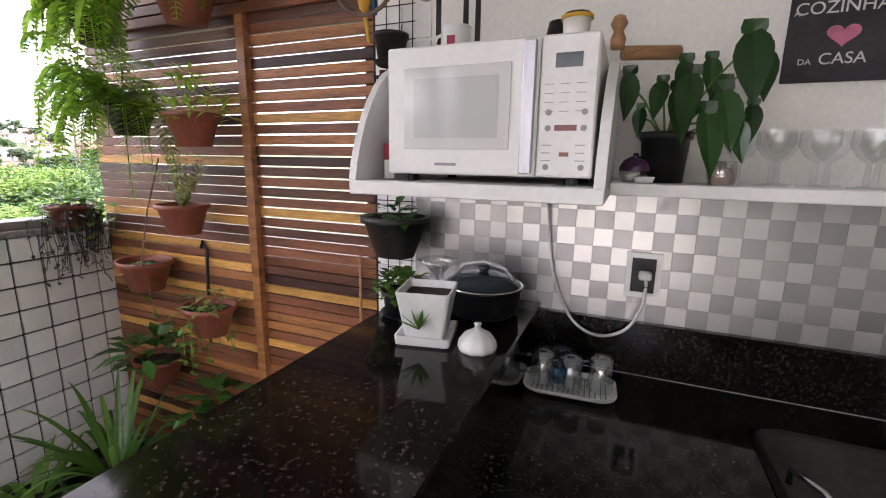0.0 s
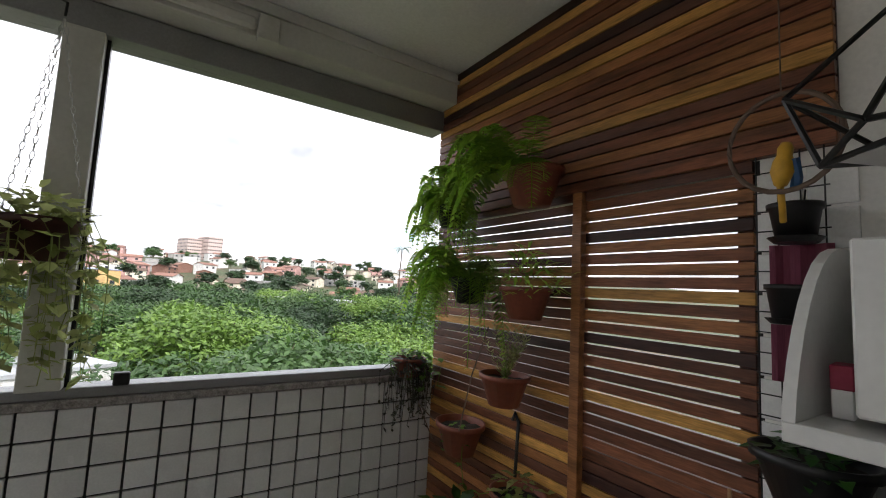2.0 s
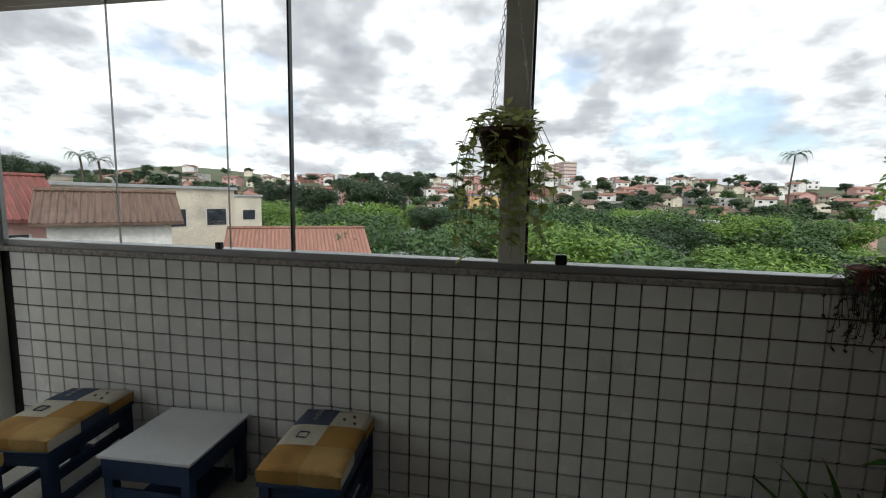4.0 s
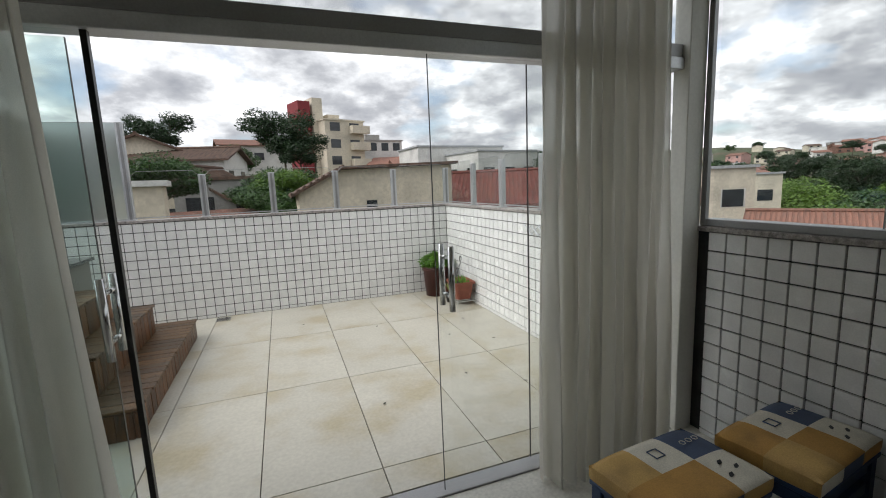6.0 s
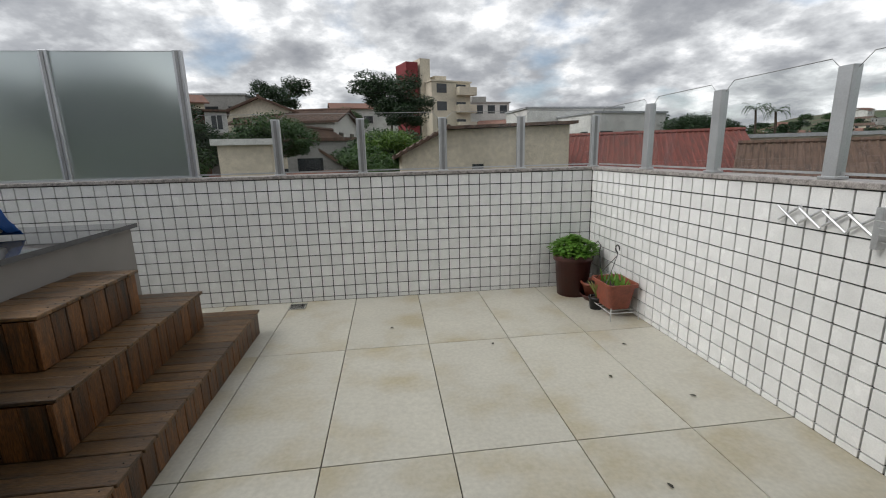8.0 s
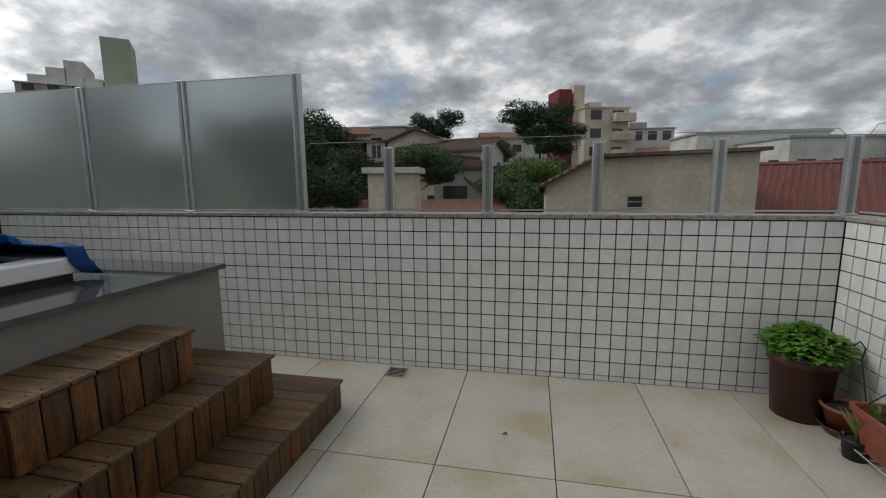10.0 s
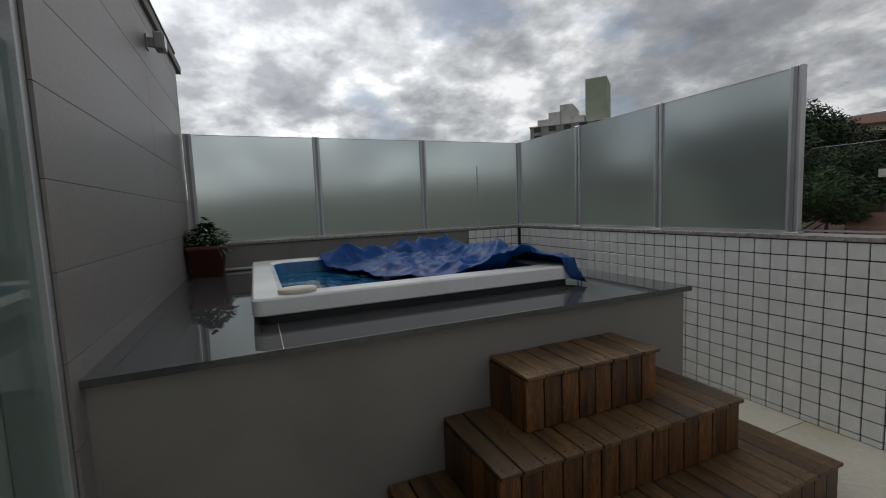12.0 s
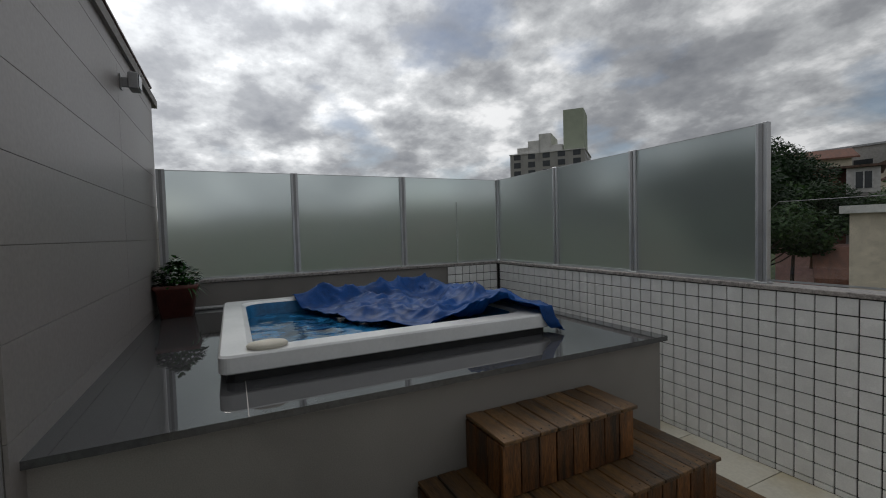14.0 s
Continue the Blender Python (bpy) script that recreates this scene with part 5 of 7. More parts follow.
E2, F2 = Vector((-1.90, -1.95, 2.15)), Vector((-1.80, -2.05, 1.86))
for p, q in ((A, B), (A, C), (B, C), (C, D), (A, E2), (C, E2), (D, E2), (A, F2), (B, F2), (F2, E2), (B, D), (F2, D)):
    part("rod", tube([p, q], 0.0045, 6), M_BLACK, lan)
part("shade", loft([[(-1.775, -1.80, 1.812), (-1.93, -1.80, 1.845), (-1.93, -1.97, 1.845), (-1.80, -2.03, 1.845)], [(-1.80, -1.82, 1.822), (-1.92, -1.82, 1.86), (-1.92, -1.95, 1.86), (-1.81, -2.0, 1.86)]], cap_first=True, cap_last=True), M_WHITE, lan, "white tray of the lantern")
for x in (-1.815, -1.885, -1.915):
    part("strap", boxed(x - 0.006, x + 0.006, -2.07, -2.065, 1.7235, 2.3), M_BLACK, lan)
part("hook_rod", tube([E2, (-1.90, -1.95, 2.72)], 0.003, 6), M_BLACK, lan)

sign = thing("kitchen_sign", "charcoal chalk sign with white lettering and a pink heart", "sign", (-2.675, -2.307, 1.785))
part("board", boxed(-0.10, 0.10, 0, 0.012, -0.115, 0.15, 0.002), M_SIGN, sign)


def lettering(body, size, x, z, name="lettering", parent=None, y=0.0125, material=None, rz=180):
    cu = bpy.data.curves.new("words", "FONT")
    cu.body, cu.size, cu.align_x, cu.align_y, cu.extrude = body, size, "CENTER", "CENTER", 0.0006
    tmp = new("words_tmp", cu)
    me = bpy.data.meshes.new_from_object(tmp.evaluated_get(bpy.context.evaluated_depsgraph_get()))
    bpy.data.objects.remove(tmp)
    me.materials.append(material or M_CHALK)
    o = new(name, me)
    o.parent = parent
    o.matrix_basis = pose(x, y, z, 90, 0, rz)
    return o


lettering("COZINHA", 0.036, 0.01, 0.038, parent=sign)
lettering("A", 0.018, 0.088, 0.031, parent=sign)
lettering("É O", 0.020, -0.082, 0.040, parent=sign)
lettering("CASA", 0.034, -0.005, -0.068, parent=sign)
lettering("DA", 0.018, 0.062, -0.072, parent=sign)
hb = bmesh.new()
hv = []
for k in range(28):
    a = k / 28 * 6.283
    hv.append(hb.verts.new((0.0019 * 16 * math.sin(a) ** 3, 0.0138, 0.0016 * (13 * math.cos(a) - 5 * math.cos(2 * a) - 2 * math.cos(3 * a) - math.cos(4 * a)) - 0.018)))
hb.faces.new(hv)
bmesh.ops.recalc_face_normals(hb, faces=hb.faces)
hb.faces.ensure_lookup_table()
if hb.faces[0].normal.y < 0:
    bmesh.ops.reverse_faces(hb, faces=hb.faces)
part("heart", hb, M_PINK, sign, "chalk pink heart")

# tiled strip, wire grid and what hangs on it
setting("wall_strip", boxed(-1.642, -1.488, -2.60, -2.318, 0.0, 1.985), M_JOINT, "narrow white tiled strip of wall", "wall")
wg = thing("wire_grid", "black wire grid panel fixed to the tiled strip", "wire grid", (0, 0, 0))
for k in range(4):
    part("wire", tube([(-1.50 - 0.045 * k, -2.285, 0.95), (-1.50 - 0.045 * k, -2.285, 2.0)], 0.0018, 5), M_WIRE, wg)
for k in range(22):
    part("wire", tube([(-1.495, -2.282, 0.96 + 0.049 * k), (-1.645, -2.282, 0.96 + 0.049 * k)], 0.0018, 5), M_WIRE, wg)
for x, y, z, r in ((-1.60, -2.215, 1.765, 0.05), (-1.585, -2.22, 1.585, 0.045)):
    hp = pot("hanging_black_pot", "small black pot hung on the wire grid", (x, y, z), r * 0.75, r, 0.075, M_BLACKPOT, "pots on the grid")
    part("saucer", lathe([(0, -0.012), (r * 0.8, -0.012), (r * 1.05, 0.0), (r, 0.001), (0, -0.008)], 20), M_BLACKPOT, hp)
    part("hook", tube([(0, -0.05, 0.07), (0, -0.068, 0.12)], 0.002, 5), M_WIRE, hp)
for z0, z1 in ((1.66, 1.755), (1.44, 1.57)):
    tb = bmesh.new()
    gridv = [[tb.verts.new((-1.655 + 0.012 * i, -2.262 + 0.008 * math.sin(i * 1.5), z0 + (z1 - z0) * j / 3)) for j in range(4)] for i in range(11)]
    for a, b in zip(gridv, gridv[1:]):
        for j in range(3):
            tb.faces.new((a[j], b[j], b[j + 1], a[j + 1]))
    bmesh.ops.solidify(tb, geom=tb.faces[:], thickness=0.003)
    tagged(part("hanging_towel", tb, M_PINKTOWEL), "pink striped cloth hung on the wire grid", "towel", "towels on the grid")
bl = pot("black_wall_planter", "black half-round wall planter with small leaves", (-1.625, -2.19, 1.19), 0.06, 0.105, 0.125, M_BLACKPOT, squash=0.85)
part("foliage", bush(rng, 60, 0.08, 0.09, 0.05, 0.09, width=0.6), M_LEAF, bl)
hoop = thing("parrot_hoop", "twig hoop perch with a small painted parrot figure", "ornament", (0, 0, 0))
part("hoop", tube([(-1.65 + 0.09 * math.cos(a * 0.2618), -2.0, 1.92 + 0.095 * math.sin(a * 0.2618)) for a in range(24)], 0.005, 8, closed=True), M_ROPE, hoop, "twisted twig hoop")
part("cord", tube([(-1.65, -2.0, 2.015), (-1.65, -2.0, 2.7)], 0.0015, 5), M_ROPE, hoop)
bird = lathe([(0, 0), (0.010, 0.005), (0.019, 0.03), (0.017, 0.05), (0.012, 0.062), (0.013, 0.075), (0.008, 0.086), (0, 0.088)], 16, m=pose(-1.645, -2.0, 1.832, 0, -8))
tube([(-1.645, -2.0, 1.845), (-1.638, -2.03, 1.80), (-1.634, -2.045, 1.775)], 0.006, 6, bird)
part("figure", bird, M_YELLOW, hoop, smooth=True)
part("figure_wing", tube([(-1.668, -2.0, 1.885), (-1.668, -2.012, 1.85), (-1.662, -2.02, 1.83)], 0.009, 6), M_BIRDBLUE, hoop, "blue wing")
tagged(part("bamboo_stick", tube([(-1.43, -2.285, 0.90), (-1.428, -2.29, 1.15)], 0.005, 6), M_WOODL), "thin pale bamboo stick leaning on the slats", "stick")

# wall pots on the slats
WP = [("fern", -0.84, -2.16, 1.93, 0.115), ("plant", -0.81, -2.17, 1.52, 0.10), ("fern2", -0.31, -2.17, 1.90, 0.085), ("fern3", -0.50, -2.15, 1.56, 0.095), ("rosemary", -0.70, -2.18, 1.19, 0.10),
      ("empty", -0.42, -2.19, 0.925, 0.112), ("trail", -0.78, -2.19, 0.785, 0.105), ("leafy", -0.44, -2.19, 0.50, 0.105), ("leafy", -0.78, -2.19, 0.33, 0.10)]
for kind, x, y, z, r in WP:
    w = pot("hanging_wall_pot", {"fern": "terracotta ribbed wall pot with a big arching fern", "fern2": "black wall pot hidden under a drooping fern", "fern3": "black wall pot under a bright spreading fern", "plant": "terracotta wall pot with feathery greens", "rosemary": "terracotta wall pot with rosemary sprigs",
             "empty": "wide terracotta wall pot with dry stems", "trail": "terracotta wall pot with trailing stems", "leafy": "terracotta wall pot with broad green leaves"}[kind],
            (x, y, z), r * 0.62, r, r * 1.15, M_BLACKPOT if kind in ("fern2", "fern3") else M_TERRA, "pots on the slatted screen", squash=0.85, ribs=True)
    h = r * 1.15
    if kind == "fern":
        f = fern(rng, 40, 0.47, Vector((0, -1, 0)), Vector((0.55, -0.05, 0)), 0.8, 0.66)
        bmesh.ops.translate(f, verts=f.verts, vec=(0.03, 0.0, h * 0.9))
        part("fronds", f, M_FERN, w, "bright green fern fronds")
    elif kind == "fern2":
        f = fern(rng, 50, 0.40, Vector((0, -1, 0)), Vector((-0.15, -0.05, 0)), 1.0, 0.42)
        bmesh.ops.translate(f, verts=f.verts, vec=(0.0, 0.02, h * 0.9))
        part("fronds", f, M_FERN, w, "bright green fern fronds")
    elif kind == "fern3":
        f = fern(rng, 54, 0.42, Vector((0, -1, 0)), Vector((0.12, 0.05, 0)), 0.95, 0.62)
        bmesh.ops.translate(f, verts=f.verts, vec=(0.0, 0.01, h * 0.9))
        part("fronds", f, M_FERN, w, "bright green fern fronds")
    elif kind == "plant":
        part("foliage", bush(rng, 240, 0.15, 0.2, 0.07, h * 0.7, width=0.2), M_FERN, w)
    elif kind == "rosemary":
        bm = bmesh.new()
        for k in range(16):
            a = rng.uniform(0, 6.28)
            tip = Vector((0.10 * math.cos(a), 0.08 * math.sin(a), rng.uniform(0.12, 0.26)))
            for j in range(12):
                p = tip * (j / 12) + Vector((0, 0, h * 0.8))
                for q in range(4):
                    add_leaf(bm, p, (math.cos(q * 1.57 + j), math.sin(q * 1.57 + j), 0.6), 0.03, 0.005, 0.0, seg=2)
        part("foliage", bm, M_LEAFDULL, w)
    elif kind == "empty":
        bm = tube([(0.05, 0.1, h), (0.16, 0.12, h + 0.05), (0.06, 0.1, h * 0.4)], 0.003, 5)
        tube([(-0.1, 0.08, h), (-0.13, 0.05, 0.35), (-0.2, 0.03, 0.55)], 0.003, 5, bm)
        part("stems", bm, M_ROPE, w)
        part("leaves", trailing(rng, 3, 0.1, 0.25, 0.03, h * 0.9, (0, -1)), M_LEAFBR, w)
    elif kind == "trail":
        part("foliage", trailing(rng, 12, 0.15, 0.36, 0.028, h * 0.95, (0, -1)), M_LEAFBR, w)
        part("top_leaves", bush(rng, 50, 0.11, 0.1, 0.045, h * 0.8), M_LEAFDULL, w)
        part("hanger", tube([(0.10, -0.08, h), (0.11, -0.10, h + 0.20), (0.13, -0.10, h + 0.23), (0.145, -0.10, h + 0.20)], 0.007, 8), M_BLACKPOT, w)
    else:
        part("foliage", bush(rng, 46, 0.15, 0.15, 0.10, h * 0.8, width=0.5), M_LEAF, w)

# sill plant in the corner, hanging planter at the post, floor plants
sp = pot("sill_plant_pot", "terracotta pot of trailing purple and green succulents on the sill", (-0.05, -2.13, 1.18), 0.05, 0.08, 0.09, M_TERRA)
part("trailing_vine", trailing(rng, 60, 0.16, 0.34, 0.02, 0.08, (1, 0)), M_LEAFPURP, sp, "purple trailing stems")
part("jade_leaves", trailing(rng, 8, 0.16, 0.18, 0.05, 0.12, (1, 0)), M_LEAFBR, sp, "fleshy green leaves")
part("clump", bush(rng, 160, 0.12, 0.12, 0.035, 0.02), M_LEAFPURP, sp)
hg = pot("hanging_planter", "dark plastic planter on chains with pale trailing vine", (-0.17, -0.72, 1.64), 0.075, 0.115, 0.13, M_DARKPOT)
part("vine", trailing(rng, 50, 0.21, 0.58, 0.046, 0.12, width=0.85), M_LEAFDULL, hg, "pale olive vine leaves")
part("vine_top", bush(rng, 120, 0.15, 0.13, 0.05, 0.1, width=0.8), M_LEAFDULL, hg)
for dx, dy in ((0.09, 0.06), (-0.09, 0.06), (0.0, -0.11)):
    ch = bmesh.new()
    top = Vector((0.02, 0.0, 0.80))
    bot = Vector((dx, dy, 0.13))
    for k in range(26):
        c = bot.lerp(top, k / 26)
        u = Vector((0.006, 0, 0)) if k % 2 else Vector((0, 0.006, 0))
        tube([c + u * math.cos(a * 1.0472) + (top - bot).normalized() * 0.016 * math.sin(a * 1.0472) for a in range(6)], 0.0013, 4, ch, closed=True)
    part("chain", ch, M_WIREW, hg, "silver chain")
part("hook", tube([(0.02, 0, 0.80), (0.03, 0, 0.85), (0.06, 0.02, 0.87), (0.03, 0.07, 0.90), (-0.02, 0.06, 0.94)], 0.004, 6), M_WIRE, hg)
for k, (x, y, sz) in enumerate(((-0.42, -1.98, 1.0), (-0.20, -1.78, 0.6), (-0.80, -2.08, 0.6))):
    fp = pot("floor_plant_pot", "black floor pot with long strap leaves" if k == 0 else "black floor pot with low green leaves", (x, y, 0.0), 0.11 * sz + 0.02, 0.15 * sz + 0.02, 0.2 * sz + 0.03, M_BLACKPOT, "floor pots")
    bm = bmesh.new()
    for j in range(64 if k == 0 else 26):
        a = rng.uniform(0, 6.28)
        up = rng.uniform(0.5, 2.2)
        if math.sin(a) < -0.3:
            up += 1.2
        add_leaf(bm, (0.03 * math.cos(a), 0.03 * math.sin(a), 0.15 * sz), (math.cos(a), math.sin(a), up), rng.uniform(0.40, 0.72) * (1 if k == 0 else 0.6), 0.024 if k == 0 else 0.032, rng.uniform(0.25, 0.95), seg=8)
    part("leaves", bm, M_STRAP if k == 0 else M_LEAFBR, fp, "long strap leaves")

# pendant lantern over the room, and dried flowers by the window
pend = thing("pendant_lantern", "black wire geometric pendant lantern with a frosted base", "pendant lamp", (-1.9, 1.27, 1.88))
hexa = [(0.13 * math.cos(radians(60 * k)), 0.13 * math.sin(radians(60 * k))) for k in range(6)]
bm = bmesh.new()
for k in range(6):
    a, b = hexa[k], hexa[(k + 1) % 6]
    tube([(a[0] * 0.75, a[1] * 0.75, 0), (b[0] * 0.75, b[1] * 0.75, 0)], 0.004, 6, bm)
    tube([(a[0], a[1], 0.07), (b[0], b[1], 0.07)], 0.004, 6, bm)
    tube([(a[0] * 0.75, a[1] * 0.75, 0), (a[0], a[1], 0.07)], 0.004, 6, bm)
    tube([(a[0], a[1], 0.07), (0, 0, 0.28)], 0.004, 6, bm)
    tube([(a[0] * 0.75, a[1] * 0.75, 0), (b[0], b[1], 0.07)], 0.003, 6, bm)
part("wire_cage", bm, M_BLACK, pend)
part("base_plate", loft([[(x * 0.73, y * 0.73, 0.001) for x, y in hexa], [(x * 0.73, y * 0.73, 0.006) for x, y in hexa]], cap_first=True, cap_last=True), M_CREAM, pend, "frosted base plate")
part("bulb", lathe([(0, 0.05), (0.03, 0.06), (0.045, 0.10), (0.02, 0.15), (0.015, 0.19), (0, 0.19)], 16), M_WHITE, pend, smooth=True)
part("cord", tube([(0, 0, 0.28), (0, 0, CEIL_Z - 1.88)], 0.003, 6), M_BLACK, pend)
part("canopy", lathe([(0, 0), (0.05, 0), (0.05, 0.02), (0, 0.02)], 20, m=pose(0, 0, CEIL_Z - 1.88 - 0.021)), M_BLACK, pend)

# dried flowers in a tall vase
dv = thing("dried_flower_vase", "tall pale vase of dried white flowers on the floor", "vase", (-1.3, 0.56, 0.0))
part("vase", lathe([(0, 0), (0.07, 0), (0.09, 0.12), (0.075, 0.35), (0.05, 0.48), (0.06, 0.52), (0.05, 0.52), (0.04, 0.46)], 24), M_CREAM, dv, smooth=True)
bm, fl_bm = bmesh.new(), bmesh.new()
for k in range(40):
    a, r = rng.uniform(0, 6.28), rng.uniform(0.02, 0.17)
    tip = Vector((r * math.cos(a), r * math.sin(a), rng.uniform(0.62, 0.76)))
    tube([(0, 0, 0.45), tip * 0.6 + Vector((0, 0, 0.22)), tip], 0.0015, 4, bm)
    for q in range(7):
        b = q * 0.9
        add_leaf(fl_bm, tip, (math.cos(b), math.sin(b), rng.uniform(0.0, 0.8)), 0.024, 0.014, 0.1, seg=2)
part("stalks", bm, M_ROPE, dv)
part("blossoms", fl_bm, M_CREAM, dv, "dried white blossoms")

# ---- stools ----


def stool(at, turn, seed):
    r2 = random.Random(seed)
    st = thing("stool", "navy painted wooden stool with a patchwork cushion", "stool", at, turn, "stools along the window wall")
    W, D, H = 0.25, 0.175, 0.34
    for sx in (-1, 1):
        for sy in (-1, 1):
            part("leg", boxed(sx * (W - 0.03) - 0.025, sx * (W - 0.03) + 0.025, sy * (D - 0.03) - 0.022, sy * (D - 0.03) + 0.022, 0, H, 0.003), M_BLUEWOOD, st)
    for sy in (-1, 1):
        for z in (0.06, 0.19, 0.28):
            part("rail", boxed(-W + 0.056, W - 0.056, sy * (D - 0.03) - 0.012, sy * (D - 0.03) + 0.012, z, z + 0.05, 0.003), M_BLUEWOOD, st)
    for sx in (-1, 1):
        for z in (0.06, 0.28):
            part("rail", boxed(sx * (W - 0.03) - 0.012, sx * (W - 0.03) + 0.012, -D + 0.053, D - 0.053, z, z + 0.05, 0.003), M_BLUEWOOD, st)
    part("seat_board", boxed(-W, W, -D, D, H + 0.001, H + 0.02, 0.003), M_BLUEWOOD, st)
    cells = [[M_OCHRE, M_OCHRE, M_CREAM], [M_RUST, M_CREAM, M_NAVY]] if seed % 2 == 0 else [[M_RUST, M_OCHRE, M_CREAM], [M_OCHRE, M_CREAM, M_NAVY]]
    order = [M_OCHRE, M_CREAM, M_NAVY, M_RUST]
    bm = bmesh.new()
    nx, ny, nz = 18, 12, 4
    z0, z1 = H + 0.021, H + 0.092

    def add_grid(fn, na, nb, rule):
        g = [[bm.verts.new(fn(i / na, j / nb)) for j in range(nb + 1)] for i in range(na + 1)]
        for i in range(na):
            for j in range(nb):
                f = bm.faces.new((g[i][j], g[i + 1][j], g[i + 1][j + 1], g[i][j + 1]))
                f.material_index = rule(i / na, j / nb)

    def soft(p):
        x, y, z = p
        k = 0.985 if z < z0 + 0.01 else 1.0
        e = 0.012 * (max(abs(x) / W, 0) ** 6 + max(abs(y) / D, 0) ** 6)
        return Vector((x * k, y * k, z - (e if z > z1 - 0.005 else 0) + 0.003 * noise.noise(Vector((x * 9, y * 9, seed)))))

    add_grid(lambda u, v: soft(((2 * u - 1) * W, (2 * v - 1) * D, z1)), nx, ny, lambda u, v: order.index(cells[int(v * 2)][int(u * 3)]))
    for s in (-1, 1):
        add_grid(lambda u, v: soft(((2 * u - 1) * W, s * D, z0 + (z1 - z0) * v)), nx, nz, lambda u, v: order.index(cells[0 if s < 0 else 1][int(u * 3)] if v > 0.5 else cells[1][(int(u * 3) + 1) % 3]))
        add_grid(lambda u, v: soft((s * W, (2 * u - 1) * D, z0 + (z1 - z0) * v)), ny, nz, lambda u, v: order.index(cells[int(u * 2)][0 if s < 0 else 2]))
    bmesh.ops.remove_doubles(bm, verts=bm.verts, dist=0.0005)
    bmesh.ops.recalc_face_normals(bm, faces=bm.faces)
    part("cushion", bm, order, st, "patchwork cushion in ochre, cream and slate blue", True)
    bm = bmesh.new()
    zt = z1 + 0.0035
    for cx, cy, w in ((-0.01, 0.085, 0.022),):
        tube([(cx - w, cy - w, zt), (cx + w, cy - w, zt), (cx + w, cy + w, zt), (cx - w, cy + w, zt)], 0.003, 4, bm, closed=True)
    part("print", bm, M_NAVY, st, "small printed square")
    bm = bmesh.new()
    for k in range(3):
        tube([(0.135 + 0.035 * k + 0.012 * math.cos(a), 0.085 + 0.012 * math.sin(a), zt) for a in (0, 1.05, 2.1, 3.14, 4.2, 5.2)], 0.0018, 4, bm, closed=True)
    part("print", bm, M_CREAM, st, "small printed rings")
    bm = bmesh.new()
    for q in ((0.13, -0.06), (0.16, -0.10), (0.10, -0.12)):
        add_leaf(bm, (q[0], q[1], zt - 0.001), (0.8, 0.4, 0), 0.035, 0.018, 0.0, seg=2)
    part("print", bm, M_BLACK, st, "printed leaf")
    return st


stool((-0.30, 1.39, 0.0), 8, 1)
stool((-0.89, 1.42, 0.0), 5, 2)
stool((-0.25, 0.04, 0.0), 4, 3)
stool((-0.95, 0.0, 0.0), 4, 4)
wb = thing("storage_box_stool", "navy painted crate stool with a white laminate lid", "stool", (-0.245, 0.775, 0.0), 3)
part("lid", boxed(-0.225, 0.225, -0.222, 0.222, 0.338, 0.352, 0.002), M_LIDWHITE, wb, "white laminate lid")
part("apron", ring_boxes(-0.215, 0.215, -0.21, 0.21, -0.195, 0.195, -0.19, 0.19, 0.24, 0.337), M_BLUEWOOD, wb)
for sx in (-1, 1):
    for sy in (-1, 1):
        part("leg", boxed(sx * 0.19 - 0.022, sx * 0.19 + 0.022, sy * 0.185 - 0.022, sy * 0.185 + 0.022, 0, 0.239, 0.003), M_BLUEWOOD, wb)
part("panel", boxed(-0.213, -0.205, -0.16, 0.16, 0.02, 0.20), M_BLUEWOOD, wb)
part("shelf", boxed(-0.16, 0.16, -0.16, 0.16, 0.06, 0.08), M_BLUEWOOD, wb)

# ---- the town and the valley ----
def ground_z(x, y):
    d = 0.8 * y - 0.5 * x
    g = -10 + 5 * sstep((d + 6) / 22) + 7 * sstep((d - 10) / 60) + 14 * sstep((d - 60) / 120) * sstep((-x + 20) / 60)
    g += 27 * sstep((x - 105) / 330) * sstep((x - 0.75 * y + 40) / 190)
    g += 8 * sstep((math.hypot(x, y) - 300) / 700)
    return g + 0.8 * noise.noise(Vector((x * 0.03, y * 0.03, 0)))


gv, gf, idx_of = [], [], {}
radii = [0, 6, 10, 14, 19, 25, 32, 42, 55, 72, 95, 125, 165, 215, 280, 360, 460, 600, 800, 1100, 1600, 2400, 3600]
NA = 96
for i, r in enumerate(radii):
    for k in range(NA):
        a = 2 * math.pi * k / NA
        x, y = r * math.cos(a), r * math.sin(a)
        gv.append((x, y, ground_z(x, y) if r > 12 else -10.5))
for i in range(len(radii) - 1):
    for k in range(NA):
        gf.append((i * NA + k, i * NA + (k + 1) % NA, (i + 1) * NA + (k + 1) % NA, (i + 1) * NA + k))
gm = bpy.data.meshes.new("ground")
gm.from_pydata(gv, [], gf)
gm.materials.append(mat("grass_and_earth", (0.055, 0.075, 0.030), 0.95, var=0.4, scale=0.08, grain=1.5, bump=0.3, second=(0.13, 0.085, 0.05), fine=0.3))
for p in gm.polygons:
    p.use_smooth = True
tagged(new("ground", gm), "green valley ground rising to the hills", "ground", kind="structure")

